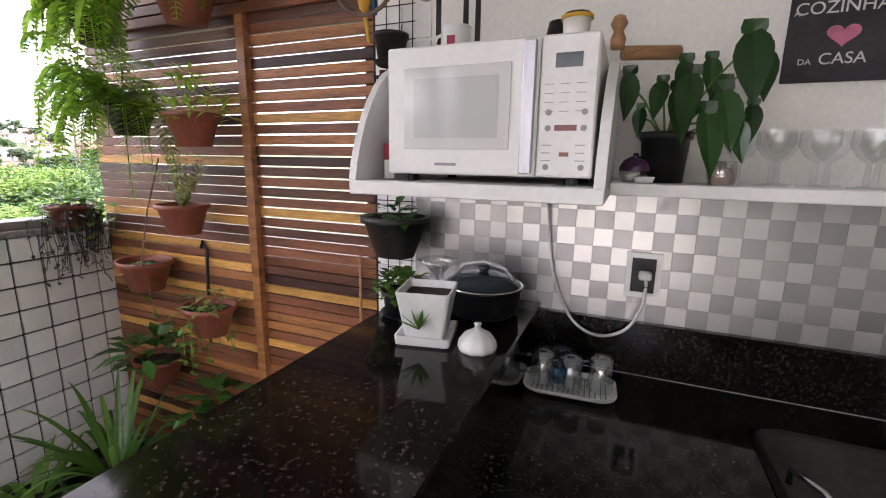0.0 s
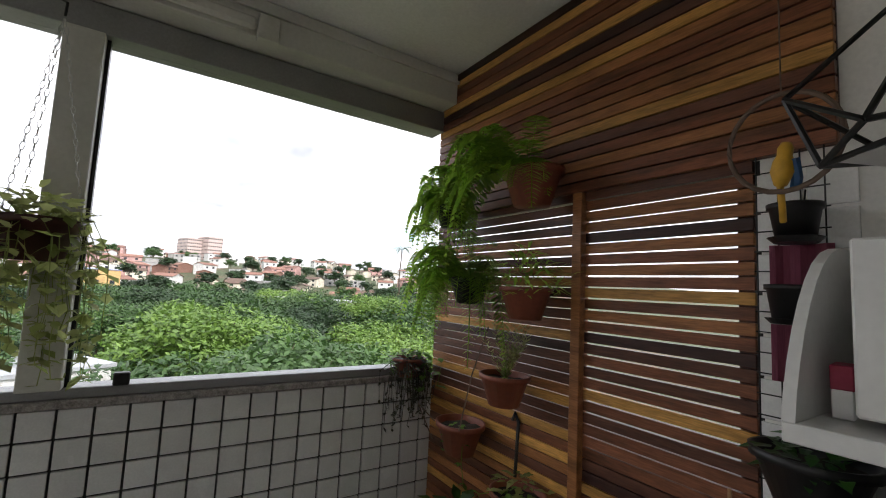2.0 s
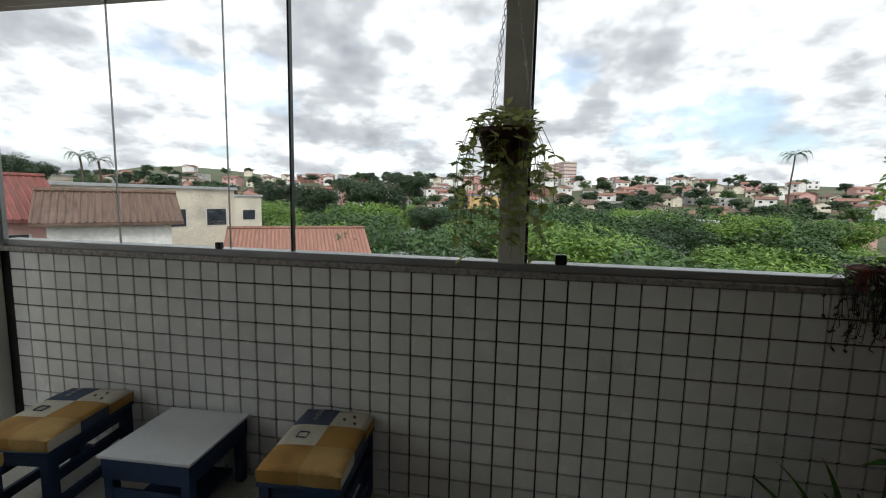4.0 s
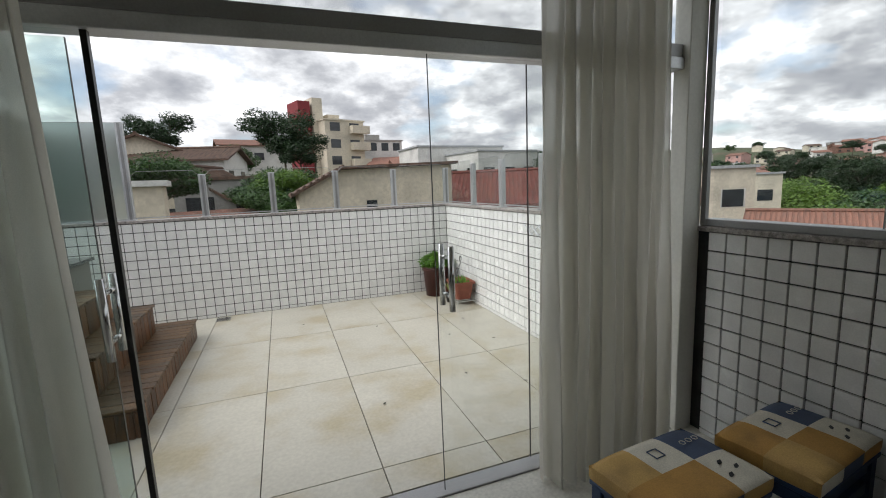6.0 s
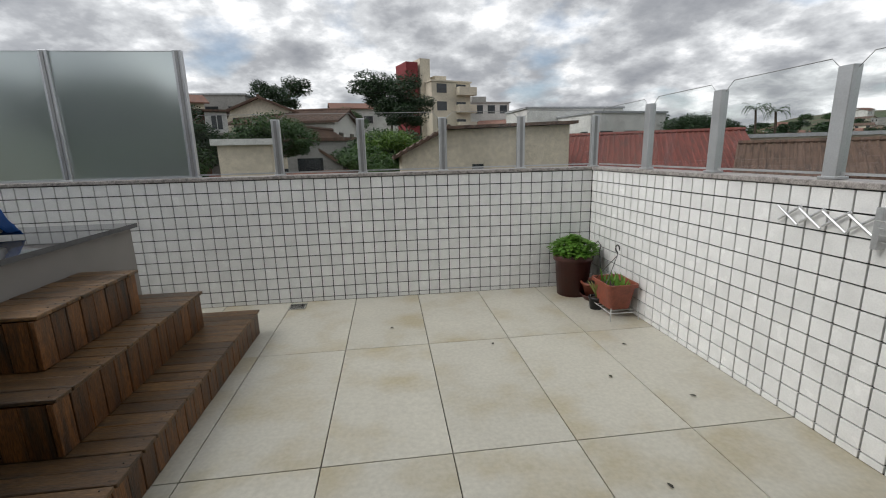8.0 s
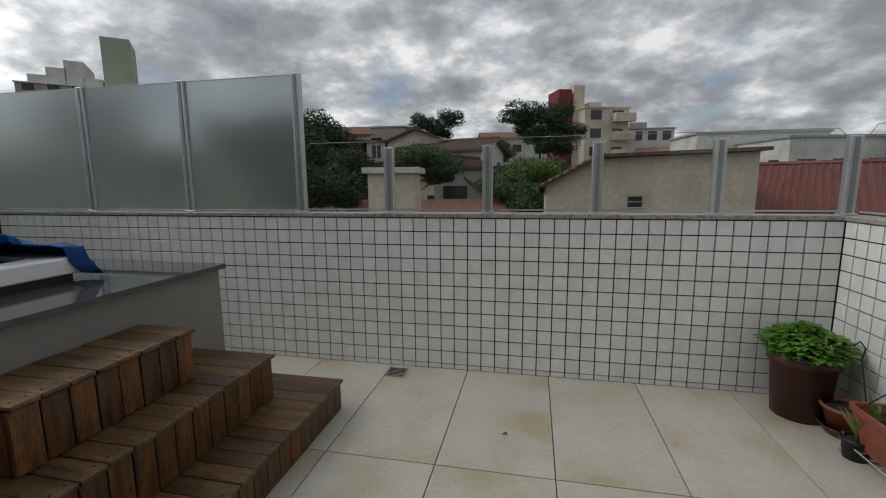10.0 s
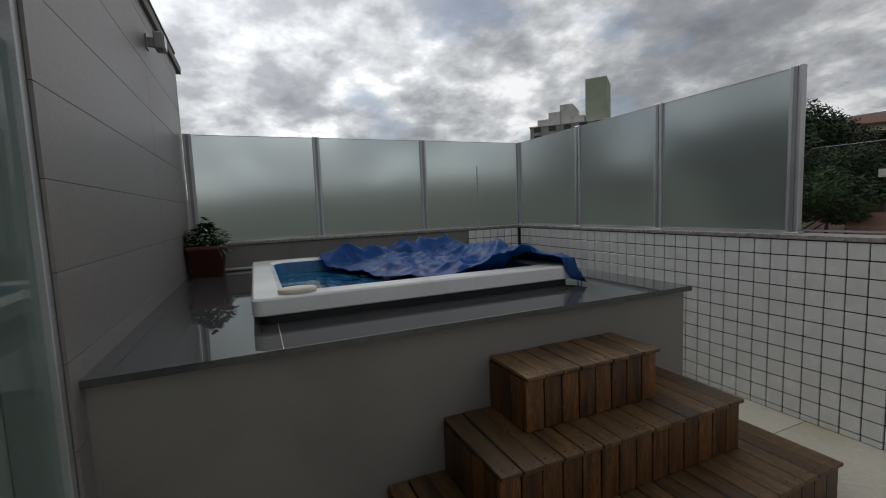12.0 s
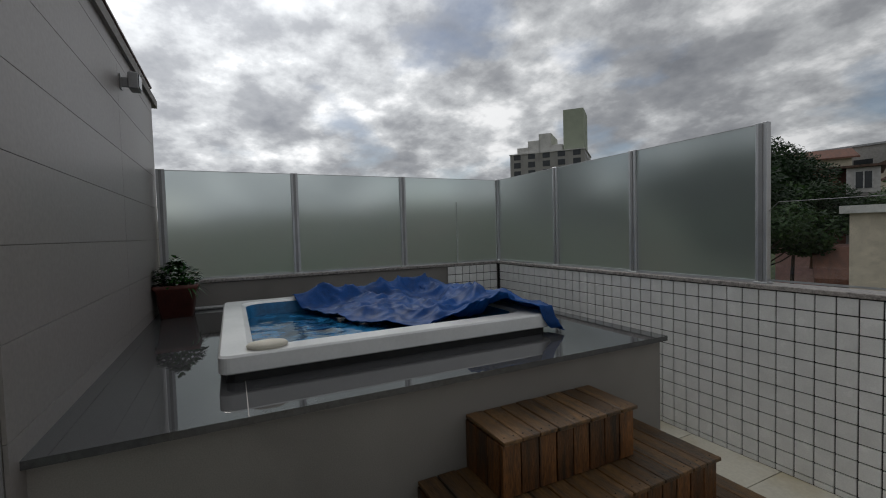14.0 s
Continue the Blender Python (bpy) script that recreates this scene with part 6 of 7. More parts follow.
WALLS = [mat("house_" + n, c, 0.85, var=0.08, scale=0.6, grain=6, bump=0.1, second=tuple(v * 0.75 for v in c)) for n, c in
         (("cream", (0.62, 0.56, 0.45)), ("white", (0.66, 0.65, 0.62)), ("ochre", (0.50, 0.33, 0.14)), ("pink", (0.50, 0.30, 0.27)), ("brick", (0.22, 0.115, 0.085)), ("grey", (0.34, 0.33, 0.31)), ("blue", (0.12, 0.20, 0.42)), ("beige", (0.66, 0.58, 0.46)), ("rose", (0.52, 0.41, 0.37)))]
M_ROOF = mat("clay_roof_tiles", (0.215, 0.105, 0.075), 0.85, var=0.25, scale=1.2, grain=9, bump=0.5, stretch=(6, 1, 1), second=(0.15, 0.085, 0.065), rand=0.25)
M_ROOFRED = mat("dark_red_roof_tiles", (0.165, 0.050, 0.040), 0.85, var=0.3, scale=1.2, grain=9, bump=0.6, stretch=(6, 1, 1), second=(0.09, 0.040, 0.034), rand=0.15)
M_ROOFDK = mat("weathered_dark_roof", (0.12, 0.075, 0.055), 0.9, var=0.25, scale=1.2, grain=9, bump=0.5, stretch=(6, 1, 1), rand=0.1)
M_ROOFGR = mat("grey_sheet_roof", (0.36, 0.37, 0.38), 0.6, var=0.1, scale=1, grain=5, stretch=(5, 1, 1))
M_WIN = mat("dark_window_glass", (0.03, 0.035, 0.04), 0.15, var=0.2, scale=2, bump=0)
M_WFRAME = mat("white_window_frame", (0.6, 0.6, 0.58), 0.6)


def house(x, y, w, d, h, turn, wall, roof, top=None, gable=True, base=None, storeys=2, across=3, name="house", label="", pitch=0.32, group="houses", ends=True, near=False):
    """A house with walls, roof, windows and eaves; top: the height of its ridge or roofline."""
    zb = ground_z(x, y) - 0.5 if base is None else base
    if top is not None:
        h = top - zb - (pitch * d / 2 if gable else 0)
    e = thing(name, label or "painted house with a clay tile roof on the hillside", "house", (x, y, zb), turn, group)
    bm = bmesh.new()
    box(bm, -w / 2, w / 2, -d / 2, d / 2, 0, h)
    rise = pitch * d / 2
    if gable:
        for s in (-1, 1):
            v = [bm.verts.new(p) for p in ((s * w / 2, -d / 2, h), (s * w / 2, d / 2, h), (s * w / 2, 0, h + rise))]
            bm.faces.new(v)
    part("wall", bm, wall, e)
    bm = bmesh.new()
    if gable:
        o = 0.45
        for s in (-1, 1):
            drop = rise * (o / (d / 2))
            a = [(-w / 2 - o, s * (d / 2 + o), h - drop), (w / 2 + o, s * (d / 2 + o), h - drop), (w / 2 + o, 0, h + rise), (-w / 2 - o, 0, h + rise)]
            lo = [bm.verts.new(p) for p in a]
            hi = [bm.verts.new((p[0], p[1], p[2] + 0.14)) for p in a]
            bm.faces.new(lo)
            bm.faces.new(hi)
            for k in range(4):
                bm.faces.new((lo[k], lo[(k + 1) % 4], hi[(k + 1) % 4], hi[k]))
        bmesh.ops.recalc_face_normals(bm, faces=bm.faces)
        if near:
            # courses of round tiles running down both slopes
            courses = bmesh.new()
            for s in (-1, 1):
                for k in range(int((w + 0.9) / 0.24)):
                    xk = -w / 2 - 0.42 + 0.24 * k
                    tube([(xk, s * (d / 2 + 0.46), h - rise * 0.46 / (d / 2) + 0.13), (xk, 0, h + rise + 0.14)], 0.05, 5, courses)
            tube([(-w / 2 - 0.45, 0, h + rise + 0.18), (w / 2 + 0.45, 0, h + rise + 0.18)], 0.12, 6, courses)
            tagged(part("tile_courses", courses, roof, e), "rows of round clay roof tiles", kind="stuff")
    else:
        box(bm, -w / 2 - 0.15, w / 2 + 0.15, -d / 2 - 0.15, d / 2 + 0.15, h, h + 0.18)
        if storeys > 3:
            box(bm, -w * 0.2, w * 0.1, -d * 0.2, d * 0.2, h + 0.18, h + 1.1)
    part("roof", bm, roof, e)
    sh = h / storeys
    for side in (-1, 1):
        for k in range(across):
            for f in range(storeys):
                cx = -w / 2 + w * (k + 0.5) / across
                z = sh * f + sh * 0.38
                bw = min(0.7, w / across * 0.3)
                g = part("window", boxed(cx - bw, cx + bw, side * d / 2 - 0.02, side * d / 2 + 0.03, z, z + 1.1), M_WIN, e)
                if near:
                    part("window_frame", ring_boxes(cx - bw - 0.08, cx + bw + 0.08, -0.05, 0.05, cx - bw, cx + bw, -0.049, 0.049, 0, 0.01), M_WFRAME, e).matrix_basis = Matrix(((1, 0, 0, 0), (0, 0, 1, side * (d / 2 + 0.03) - (0.01 if side < 0 else 0)), (0, 11.8, 0, z + 0.55), (0, 0, 0, 1)))
        nd = max(1, across - 1) if ends else 0
        for k in range(nd):
            for f in range(storeys):
                cy = -d / 2 + d * (k + 0.5) / nd
                z = sh * f + sh * 0.38
                part("window", boxed(side * w / 2 - 0.02, side * w / 2 + 0.03, cy - 0.55, cy + 0.55, z, z + 1.1), M_WIN, e)
    return e


def at_az(az, dist):
    return -1.9 + dist * math.sin(radians(az)), 2.0 + dist * math.cos(radians(az))


W = {m.name[6:]: m for m in WALLS}
# near houses to the north
bh = thing("beige_house", "beige plastered house with a tiled eave sloping down on one side", "house", (0.30, 18.5, -7.0))
bm = bmesh.new()
front_line = [(-1.75, 0), (4.75, 0), (4.75, 9.32), (0.0, 9.20), (-1.75, 8.32)]
lp0, lp1 = [[bm.verts.new((x, y, z)) for x, z in front_line] for y in (0.0, 5.0)]
for k in range(5):
    bm.faces.new((lp0[k], lp0[(k + 1) % 5], lp1[(k + 1) % 5], lp1[k]))
bm.faces.new(lp0)
bm.faces.new(lp1)
bmesh.ops.recalc_face_normals(bm, faces=bm.faces)
part("wall", bm, W["beige"], bh)
bm = bmesh.new()
edge = [(-2.05, 8.17), (0.0, 9.22), (4.95, 9.345)]
rows_ = [[bm.verts.new((x, y, z + dz)) for x, z in edge] for y, dz in ((-0.35, 0.0), (5.2, 0.0), (5.2, 0.11), (-0.35, 0.11))]
for k in range(2):
    for q in range(4):
        bm.faces.new((rows_[q][k], rows_[q][k + 1], rows_[(q + 1) % 4][k + 1], rows_[(q + 1) % 4][k]))
for k in (0, 2):
    bm.faces.new([r_[k] for r_ in rows_])
bmesh.ops.recalc_face_normals(bm, faces=bm.faces)
part("roof", bm, M_ROOFDK, bh)
bm = bmesh.new()
for k in range(9):
    t = k / 8
    x, z = -2.0 + 2.0 * t, 8.30 + 1.02 * t
    tube([(x, -0.42, z), (x, 0.4, z)], 0.07, 6, bm)
part("eave_tiles", bm, M_ROOFDK, bh, "ends of the round eave tiles")
wdw = part("window", boxed(0.92, 1.36, -0.03, 0.04, 7.58, 7.93), M_WIN, bh)
part("frame", boxed(0.88, 1.40, -0.035, 0.03, 7.54, 7.579), M_WFRAME, wdw)
part("slat", boxed(0.92, 1.36, -0.045, -0.031, 7.74, 7.765), M_WFRAME, wdw)
x, y = at_az(30, 25)
house(x, y, 9, 7.5, 0, -28, W["pink"], M_ROOFRED, top=1.95, pitch=0.42, near=True, label="pink house with a red clay tile roof", name="pink_house")
x, y = at_az(44, 33)
house(x, y, 14, 8, 0, -20, W["cream"], M_ROOFGR, top=1.75, gable=False, across=5, near=True, label="long cream building with a pale flat roof")
x, y = at_az(47, 23)
house(x, y, 4.2, 4.0, 0, -42, W["white"], M_ROOFDK, top=1.3, pitch=0.5, near=True, across=2, label="white house with a clay tile roof below the terrace")
x, y = at_az(66, 30)
house(x, y, 8, 7, 0, -60, W["white"], M_ROOF, top=-0.9, pitch=0.5, near=True, label="low white house with a broad orange tile roof")
x, y = at_az(52, 55)
house(x, y, 12, 8, 0, -30, W["cream"], M_ROOFGR, top=1.2, gable=False, across=4, label="cream block of flats")
x, y = at_az(-9.5, 30)
house(x, y, 5.5, 6, 0, 70, W["cream"], M_ROOFDK, top=3.0, pitch=0.6, across=2, near=True, label="cream house with a steep dark roof")
x, y = at_az(-7.0, 26)
house(x, y + 2, 5, 4, 0, 0, W["grey"], M_ROOFDK, top=2.2, gable=False, across=2, storeys=2, label="grey house with a shaded veranda")
x, y = at_az(-10.5, 40)
house(x, y, 8, 6, 0, -12, W["white"], M_ROOFDK, top=5.0, near=True, label="white house with a weathered tiled roof")
x, y = at_az(-14, 44)
house(x, y, 8, 6.4, 0, 96, W["cream"], M_ROOFDK, top=6.1, pitch=0.42, storeys=3, near=True, label="cream and white house with a tiled roof")
x, y = at_az(-21.8, 30)
kh = thing("brick_house", "bare brick house with open verandas and a white painted bay", "house", (x, y, -4.0), 20, group="houses")
part("wall", boxed(-2.2, 0.55, 0.6, 5.0, 0.0, 8.1), W["brick"], kh)
part("upper_wall", boxed(-2.2, 0.2, 0.0, 0.595, 6.9, 8.1), W["brick"], kh)
part("parapet", boxed(-2.2, 1.75, -0.05, 0.10, 5.2, 5.85), W["brick"], kh, "brick veranda parapet")
part("lower_wall", boxed(-2.2, 1.75, 0.0, 0.59, 0.0, 4.4), W["pink"], kh)
part("bay", boxed(0.56, 1.75, 0.0, 5.0, 6.9, 8.1), W["white"], kh, "white painted bay")
part("bay_wall", boxed(0.56, 1.75, 0.6, 5.0, 0.0, 6.89), W["grey"], kh)
for z in (5.05, 6.75):
    part("slab", boxed(-2.3, 1.85, -0.1, 0.595, z, z + 0.13), W["grey"], kh, "concrete veranda slab")
part("roof", boxed(-2.45, 1.95, -0.2, 5.1, 8.11, 8.22), M_ROOFDK, kh)
for x in (-2.15, -0.85, 0.45, 1.65):
    part("post", boxed(x - 0.06, x + 0.06, 0.0, 0.12, 5.86, 6.74), W["white"], kh)
part("window", boxed(0.85, 1.5, -0.02, 0.03, 7.1, 7.9), M_WIN, kh)
for k in range(3):
    part("window_bar", boxed(0.84 + 0.31 * k, 0.89 + 0.31 * k, -0.04, -0.021, 7.08, 7.92), M_WFRAME, kh)
part("window", boxed(-1.5, -1.0, -0.02, 0.03, 7.3, 7.8), M_WIN, kh)
for x in (-1.6, -0.3, 0.9):
    part("doorway", boxed(x - 0.4, x + 0.4, 0.57, 0.594, 5.19, 6.7), M_WIN, kh)
x, y = at_az(-16.8, 15.5)
house(x, y, 1.5, 1.5, 0, 8, W["beige"], W["white"], top=1.75, gable=False, storeys=1, across=1, label="beige water tank housing with a white cap", name="tank_house")
x, y = at_az(-13, 20)
house(x, y, 6, 4, 0, 25, W["grey"], M_ROOF, top=0.6, label="grey house with a low tiled roof")
# block of flats with the red tower
x, y = at_az(6.6, 62)
fl = house(x, y, 5.6, 8, 0, 20, W["cream"], W["cream"], top=10.2, gable=False, storeys=5, across=2, name="apartment_block", label="pinkish five storey apartment block with a red lift tower", group="")
part("lift_tower", boxed(-5.3, -3.7, -2, 1.5, 0.2, 12.7 - fl.location.z), mat("dark_red_paint", (0.22, 0.03, 0.035), 0.8, var=0.1), fl, "dark red lift tower")
part("tower_side", boxed(-3.39, -2.0, -2, 1.5, 0.2, 13.2 - fl.location.z), W["cream"], fl)
for f in range(5):
    zf = (10.2 - fl.location.z) * (f + 0.25) / 5
    part("balcony", boxed(0.6, 3.2, -5.0, -4.02, zf, zf + 1.0), W["cream"], fl, "balcony")
x, y = at_az(11.8, 66)
house(x, y, 7, 6, 0, 5, W["white"], W["grey"], top=8.0, gable=False, storeys=4, across=4, name="white_block", label="white four storey block of flats")
for az, dist, top, wl_, rf in ((15.5, 60, 5.4, "white", M_ROOF), (19, 58, 4.8, "cream", M_ROOF), (22, 52, 5.6, "white", M_ROOFGR), (25, 60, 4.0, "grey", M_ROOF), (33, 70, 3.6, "white", M_ROOF), (36, 60, 3.0, "cream", M_ROOFGR), (-19, 62, 8.6, "grey", M_ROOFGR), (-2.5, 75, 9.5, "white", M_ROOF), (-26, 55, 8.0, "cream", M_ROOF), (27.5, 48, 4.6, "white", M_ROOFGR)):
    x, y = at_az(az, dist)
    house(x, y, rng.uniform(7, 11), 6, 0, rng.uniform(-30, 30), W[wl_], rf, top=top, gable=rf is M_ROOF, across=3)
# the tall block to the west
x, y = at_az(-49.4, 95)
tb2 = house(x, y, 14.5, 12, 0, 40, W["grey"], W["white"], top=16.5, gable=False, storeys=8, across=5, name="apartment_tower", label="tall pale apartment tower with stepped balconies", group="")
part("lift_tower", boxed(3.2, 7.0, -5, 2, 16.5 - tb2.location.z, 24.5 - tb2.location.z), mat("pale_green_render", (0.42, 0.46, 0.36), 0.85, var=0.06, scale=0.5), tb2, "pale green tank tower")
for k in range(4):
    part("penthouse", boxed(-6 + 2.2 * k, -3.6 + 2.2 * k, -5, 3, 16.6 - tb2.location.z, 18.0 + 1.2 * (k % 3) - tb2.location.z), W["white"], tb2)
# hillside town to the east: a few kinds, repeated
hr = random.Random(11)
protos = []
for k, (wl_, rf, gb_) in enumerate((("white", M_ROOF, True), ("cream", M_ROOFDK, True), ("brick", M_ROOF, True), ("white", M_ROOFGR, False), ("pink", M_ROOF, True), ("grey", M_ROOFGR, False), ("cream", M_ROOFDK, True))):
    protos.append(house(180 + 16 * k, 30 + 3 * k, hr.uniform(7, 10), hr.uniform(6, 8), hr.uniform(4, 6.5), hr.uniform(0, 90), W[wl_], rf, gable=gb_, across=2, ends=False, group="hillside town", label="small " + wl_ + " house of the hillside town"))
placed = []
n_made = 0
while n_made < 235:
    az, dist = hr.uniform(56, 126), 120 + 330 * hr.random()
    x, y = at_az(az, dist)
    if any((x - a) ** 2 + (y - b) ** 2 < 95 for a, b in placed) or x < 112:
        continue
    placed.append((x, y))
    copy_thing(hr.choice(protos), pose(x, y, ground_z(x, y) - 0.6, 0, 0, hr.uniform(0, 360)))
    n_made += 1
n_made = 0
while n_made < 60:
    az, dist = hr.uniform(24, 60), 95 + 330 * hr.random()
    x, y = at_az(az, dist)
    if any((x - a) ** 2 + (y - b) ** 2 < 110 for a, b in placed):
        continue
    placed.append((x, y))
    copy_thing(hr.choice(protos), pose(x, y, ground_z(x, y) - 0.6, 0, 0, hr.uniform(0, 360)))
    n_made += 1
for az, dist, top in ((95.5, 420, 40), (93.5, 425, 38), (83, 430, 33), (81.5, 440, 30)):
    x, y = at_az(az, dist)
    house(x, y, 20, 12, 0, 20, W["rose"] if az > 90 else W["white"], W["rose"] if az > 90 else W["white"], top=top - 4, gable=False, storeys=6, across=8, name="apartment_block", label="far apartment block on the ridge", group="far blocks")
x, y = at_az(86, 150)
house(x, y, 14, 10, 0, 10, W["ochre"], W["blue"], top=2.5, gable=False, storeys=2, across=4, label="yellow building with a blue side")
x, y = at_az(109, 90)
house(x, y, 20, 10, 0, 25, W["grey"], M_ROOFGR, top=-1.5, gable=False, storeys=2, across=5, label="low shed with a pale grey roof")
x, y = at_az(84, 30)
house(x, y, 9, 6, 0, 30, W["white"], M_ROOFGR, top=-3.0, gable=False, storeys=2, across=3, label="white low shed under the trees")


def tree(seed, height, crown, leaves, leaf, material, trunk=0.16, flatten=0.7):
    """A tapered trunk, limbs and a crown of many leaf clumps."""
    r2 = random.Random(seed)
    e = thing("tree", {0: "mid green broadleaf tree of the valley", 1: "dark green broadleaf tree of the valley", 2: "fresh light green broadleaf tree of the valley"}[M_TREE.index(material)], "tree", (60, 300, -40), group="valley trees")
    bm = bmesh.new()
    bend = r2.uniform(-0.3, 0.3)
    pts = [(bend * t * t, 0.2 * math.sin(3 * t), height * 0.6 * t) for t in [k / 5 for k in range(6)]]
    tube(pts, trunk, 7, bm, taper=trunk * 0.5)
    blobs = []
    for k in range(24):
        a = k * 2.399
        rr_ = crown * (0.25 + 0.7 * r2.random())
        c = Vector((bend + rr_ * math.cos(a), rr_ * math.sin(a), height * (0.58 + 0.34 * r2.random()) - 0.12 * rr_))
        blobs.append((c, crown * r2.uniform(0.25, 0.44)))
        tube([Vector(pts[3 + k % 3]), (Vector(pts[3 + k % 3]) + c) / 2 + Vector((0, 0, -0.2)), c], trunk * 0.35, 5, bm, taper=0.02)
    part("trunk", bm, M_BARK, e)
    vs, fs = [], []
    for _ in range(leaves):
        c, r = blobs[int(r2.random() * len(blobs))]
        d = Vector((r2.gauss(0, 1), r2.gauss(0, 1), r2.gauss(0, 1))).normalized()
        p = c + Vector((d.x, d.y, d.z * flatten)) * r * (0.62 + 0.42 * r2.random())
        u = Vector((r2.gauss(0, 1), r2.gauss(0, 1), r2.gauss(0, 0.5))).normalized()
        w = (d + Vector((0, 0, 0.6))).cross(u)
        if w.length < 0.1:
            continue
        w.normalize()
        s = leaf * r2.uniform(0.6, 1.3)
        b = len(vs)
        vs += [p - u * s, p + w * s * 0.45, p + u * s, p - w * s * 0.45]
        fs.append((b, b + 1, b + 2, b + 3))
    me = bpy.data.meshes.new("crown")
    me.from_pydata([tuple(v) for v in vs], [], fs)
    me.materials.append(material)
    cr = new("crown", me)
    cr.parent = e
    return e


kinds = [tree(1, 8.0, 3.6, 10500, 0.155, M_TREE[0]), tree(2, 9.5, 3.8, 10500, 0.16, M_TREE[1]), tree(3, 7.0, 3.4, 10500, 0.15, M_TREE[2]), tree(4, 7.5, 4.4, 10500, 0.17, M_TREE[0], flatten=0.4)]
far_kinds = [tree(5, 8.0, 3.6, 1500, 0.42, M_TREE[0]), tree(6, 9.5, 3.8, 1500, 0.42, M_TREE[1]), None, tree(8, 7.5, 4.4, 1500, 0.45, M_TREE[1], flatten=0.45)]
tr = random.Random(21)


def plant_tree(kind, az, dist, top, size=1.0, kinds=kinds):
    x, y = at_az(az, dist)
    hh = (8.0, 9.5, 7.0, 7.5)[kind] * size * 0.93
    t = copy_thing(kinds[kind], pose(x, y, top - hh, 0, 0, tr.uniform(0, 360)))
    t.scale = (size, size, size)
    return t


used = 0
spots = []
while used < 85:
    az, dist = tr.uniform(58, 124), 20 + 95 * tr.random() ** 0.9
    x, y = at_az(az, dist)
    if any((x - a) ** 2 + (y - b) ** 2 < 20 for a, b in spots) or abs(az - 66) < 12 and dist < 36:
        continue
    spots.append((x, y))
    top = 1.5 - dist * math.tan(radians(max(1.2, 8.5 - dist * 0.09 + tr.uniform(-2.5, 3.2))))
    plant_tree(tr.choice((0, 0, 1, 2, 3, 2)), az, dist, top, tr.uniform(0.9, 1.6))
    used += 1
for _ in range(170):
    az, dist = tr.uniform(26, 126), 110 + 320 * tr.random()
    x, y = at_az(az, dist)
    plant_tree(tr.choice((0, 1, 1, 3)), az, dist, ground_z(x, y) + tr.uniform(6, 10), tr.uniform(0.9, 1.3), far_kinds)
for kind, az, dist, top, size in ((1, -29, 24, 4.9, 0.55), (1, -26, 26, 4.6, 0.5), (0, -27, 20, 2.6, 0.6), (1, -12, 62, 11.0, 0.85), (1, 0.5, 48, 9.5, 0.9), (1, 2.5, 46, 7.0, 0.7), (3, -1.5, 25, 2.7, 0.55), (2, 0.5, 24, 2.4, 0.5), (0, -1, 21, 1.6, 0.5),
                                  (0, -14.5, 22, 3.2, 0.5), (0, -5, 55, 6.5, 0.7), (1, 36, 46, 4.2, 0.6), (1, 38, 48, 3.9, 0.5), (1, 28, 75, 5.5, 0.7), (0, 42, 70, 3.2, 0.6), (1, 47, 60, 2.4, 0.6), (1, 60, 110, 4.5, 1.2), (1, 70, 100, 5.5, 1.4), (1, 76, 110, 7.5, 1.4), (1, 65, 90, 3.2, 1.3), (1, 73, 85, 4.0, 1.2),
                                  (1, -20, 70, 9.5, 0.8), (1, -44, 60, 5.5, 0.8), (1, -30.5, 19, 3.9, 0.5), (1, -24.5, 22, 3.0, 0.45), (0, -29, 17, 2.2, 0.42), (1, -22, 27, 2.6, 0.4), (0, -12, 28, 3.4, 0.4), (1, -33, 26, 5.0, 0.6)):
    plant_tree(kind, az, dist, top, size)
for k_ in kinds + [f_ for f_ in far_kinds if f_]:
    x, y = at_az(tr.uniform(85, 110), tr.uniform(60, 100))
    k_.location = (x, y, -13.0)

# palms between the houses
def palm(at, height, reach, seed):
    r2 = random.Random(seed)
    e = thing("palm_tree", "slender palm with an arching crown of fronds", "palm tree", (at[0], at[1], at[2] - height), group="palms")
    part("trunk", tube([(0.25 * math.sin(k * 0.4), 0.1 * math.sin(k * 0.7), height * k / 8) for k in range(9)], 0.16, 8, taper=0.10), M_BARK, e)
    f = fern(r2, 22, reach, None, Vector((0, 0, 0)), 0.9, 0.8)
    bmesh.ops.translate(f, verts=f.verts, vec=(0.25 * math.sin(3.2), 0.1 * math.sin(5.6), height))
    part("fronds", f, M_TREE[0], e)
    return e


for k, (at, height, reach) in enumerate((((77.52, -43.22, 9.44), 9.0, 2.6), ((37.54, 46.09, 5.09), 8.0, 1.8), ((34.62, 40.47, 4.43), 8.0, 1.5))):
    palm(at, height, reach, 40 + k)

# wires across the view
for k, (p, q) in enumerate((((-30, 34, 5.0), (26, 30, 2.2)), ((-30, 36, 4.4), (28, 31, 1.8)))):
    tagged(part("power_line", tube([Vector(p).lerp(Vector(q), t / 12) - Vector((0, 0, 1.2 * math.sin(math.pi * t / 12))) for t in range(13)], 0.012, 4), M_WIRE), "thin black overhead wire between the houses", "power line", "overhead wires")

# ---- tiles and slabs ----
def tile_mesh(w, h, d, name, material, bevel=0.0015):
    return mesh_of(boxed(-w / 2, w / 2, -d / 2, d / 2, -h / 2, h / 2, bevel), name, material)


tile_me = tile_mesh(TILE - 0.008, TILE - 0.008, 0.014, "tile", M_TILE)
ROWS = 12
TOP = 1.1615


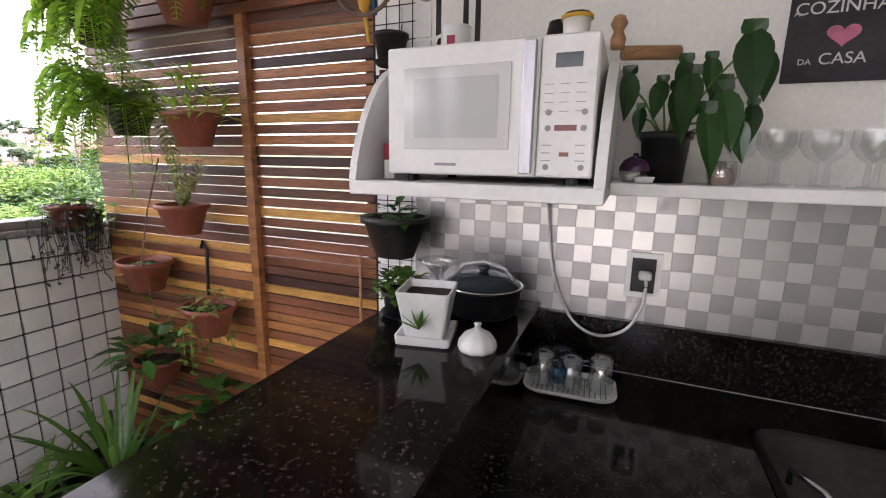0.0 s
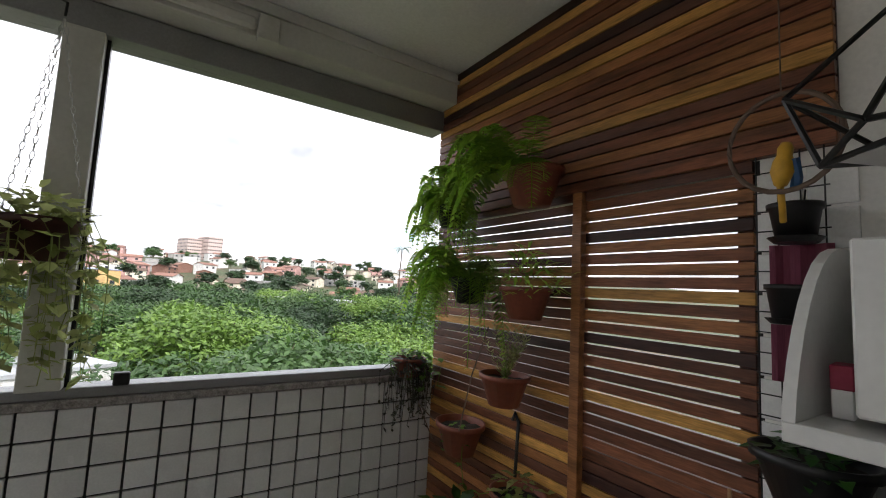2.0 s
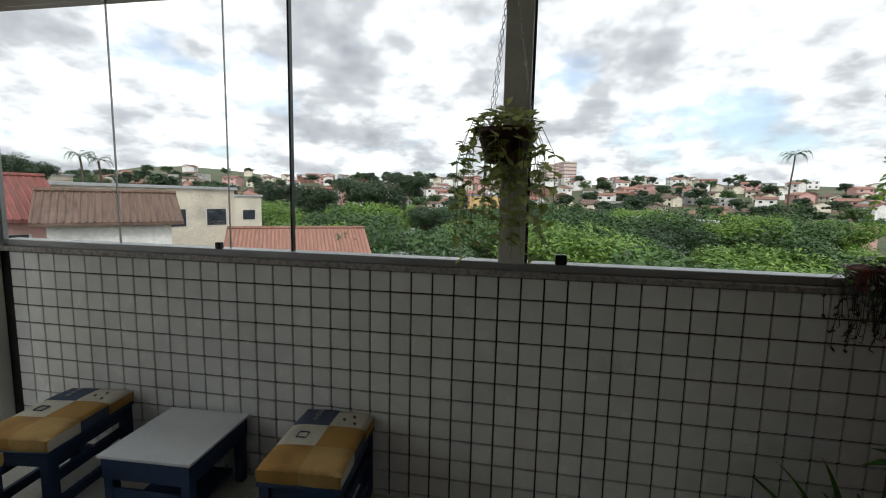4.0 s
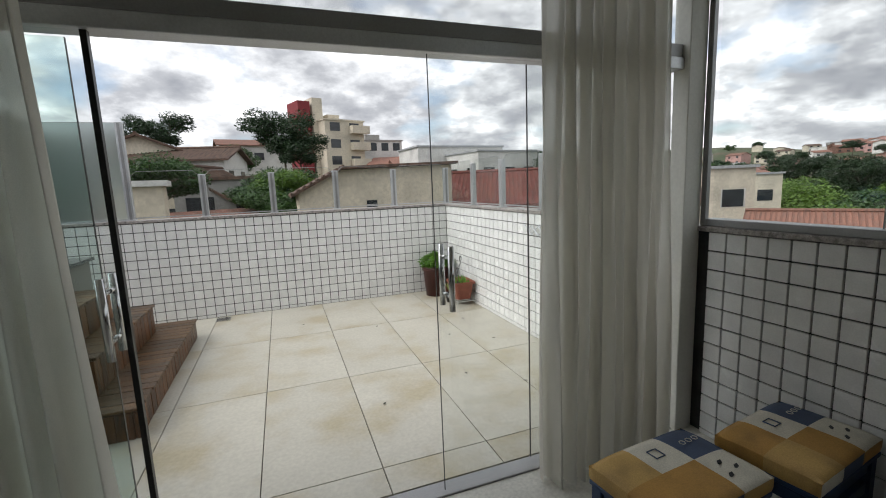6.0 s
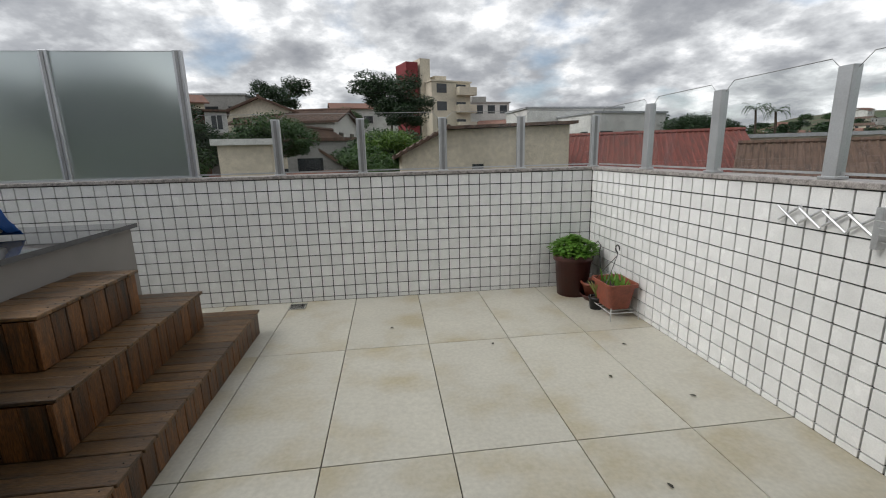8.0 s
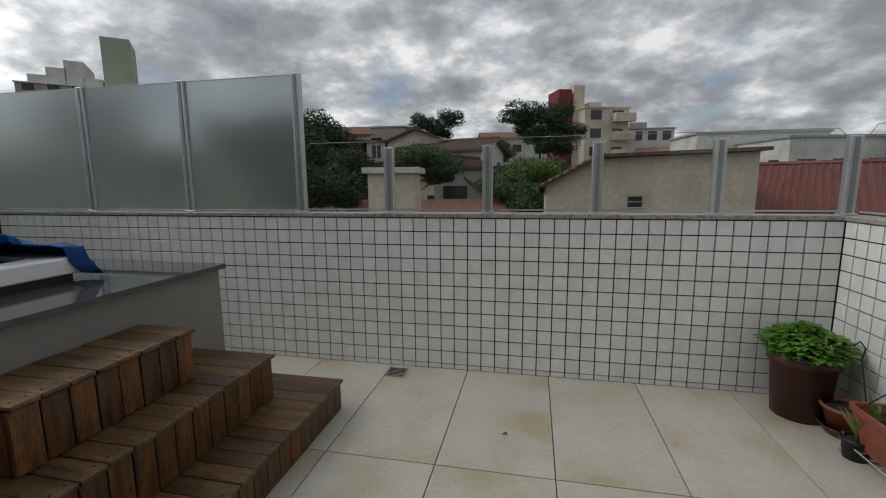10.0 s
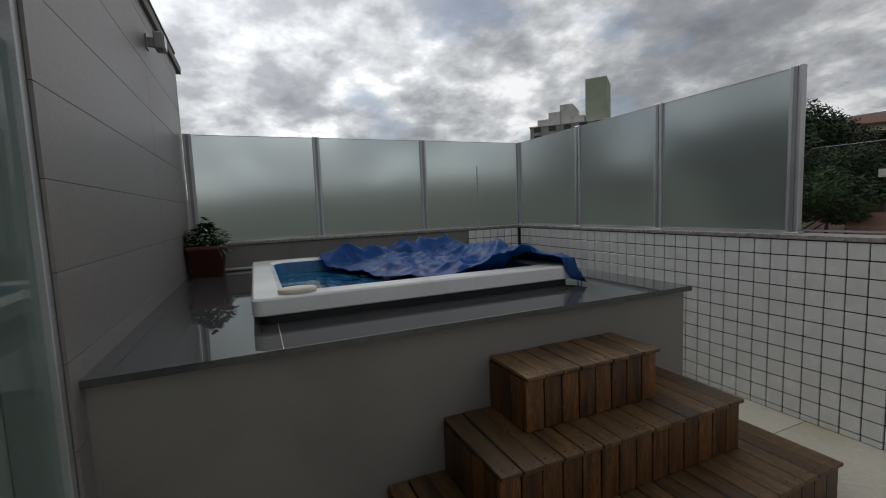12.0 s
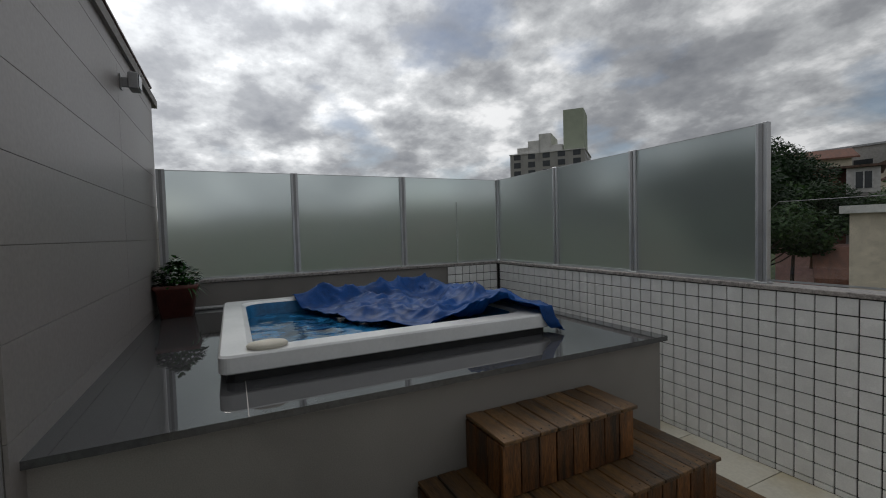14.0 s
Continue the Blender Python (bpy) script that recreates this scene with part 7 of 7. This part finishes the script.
def tile_field(parent, cols, place, near):
    """Square tiles hung from the cap downwards: those near as parts, the rest joined."""
    vs, fs = [], []
    base = [v.co.copy() for v in tile_me.vertices]
    polys = [tuple(p.vertices) for p in tile_me.polygons]
    made = 0
    for r in range(ROWS):
        zc = TOP - TILE * (r + 0.5)
        cut = 1.0
        if zc < TILE * 0.45:
            low = zc + TILE / 2
            if low < 0.015:
                continue
            cut, zc = (low - 0.004) / TILE, low / 2
        for c in range(cols):
            m = place(c, zc)
            m = m @ Matrix.Diagonal((1, 1, cut, 1))
            if made < 300 and near(c):
                o = new("tile", tile_me)
                o.parent = parent
                o.matrix_basis = m
                made += 1
            else:
                b = len(vs)
                vs += [tuple(m @ v) for v in base]
                fs += [tuple(b + i for i in p) for p in polys]
    me = bpy.data.meshes.new("tiles")
    me.from_pydata(vs, [], fs)
    me.materials.append(M_TILE)
    o = new("tiles", me)
    o.parent = parent
    tagged(o, "rest of the white square tiles", kind="stuff")


tile_field(wall_far, 66, lambda c, z: pose(-TILE * (c + 0.5) - 0.002, 6.005, z), lambda c: 6 <= c < 31)
tile_field(wall_right, 37, lambda c, z: pose(0.005, 5.995 - TILE * (c + 0.5), z, 0, 0, 90), lambda c: 5 <= c < 30)
wall_win = setting("wall_window", boxed(0.0115, 0.0118, -2.29, 2.1, 0.0, 1.15), M_JOINT, "white square tiles with dark grout under the window", "wall")
A0 = -0.807 + 28 * TILE
tile_field(wall_win, 43, lambda c, z: pose(0.005, A0 - TILE * (c + 0.5), z - 0.013, 0, 0, 90), lambda c: 16 <= c < 41)
for r in range(19):
    for c in range(2):
        o = new("tile", tile_me)
        o.parent = wall_win
        o.matrix_basis = pose(-1.54 - 0.0 - TILE * c + (0.0), -2.311, 0.06 + TILE * r) @ Matrix.Diagonal((1 if c == 0 else 0.97, 1, 1, 1))
fence_me = setting("wall_fence_tiled", boxed(-6.785, -6.782, 5.28, 5.99, 0.0, 1.16), M_JOINT, "tiled end of the wall behind the hot tub", "wall")
tile_field(fence_me, 7, lambda c, z: pose(-6.776, 5.98 - TILE * (c + 0.5), z, 0, 0, 90), lambda c: True)

# terrace slabs, 60 x 120
slab_w, slab_l = 0.597, 1.2
sx0, sy0 = -0.555, 4.855
floor_ob = bpy.data.objects["floor"]
sm_cache = {}
for i in range(-10, 3):
    for j in range(-4, 2):
        x0, x1 = sx0 + slab_w * (i - 1), sx0 + slab_w * i
        y0, y1 = sy0 + slab_l * (j - 1), sy0 + slab_l * j
        x0, x1, y0, y1 = max(x0, -6.79), min(x1, 0.006), max(y0, DOOR_Y + 0.072), min(y1, 6.006)
        if x1 - x0 < 0.02 or y1 - y0 < 0.02:
            continue
        key = (round(x1 - x0, 3), round(y1 - y0, 3))
        if key not in sm_cache:
            w_, l_ = key
            sm_cache[key] = mesh_of(boxed(-w_ / 2 + 0.0028, w_ / 2 - 0.0028, -l_ / 2 + 0.0028, l_ / 2 - 0.0028, -0.012, 0.0, 0.001), "slab", M_FLOOR)
        o = new("slab", sm_cache[key])
        o.parent = floor_ob
        o.location = ((x0 + x1) / 2, (y0 + y1) / 2, 0.0)
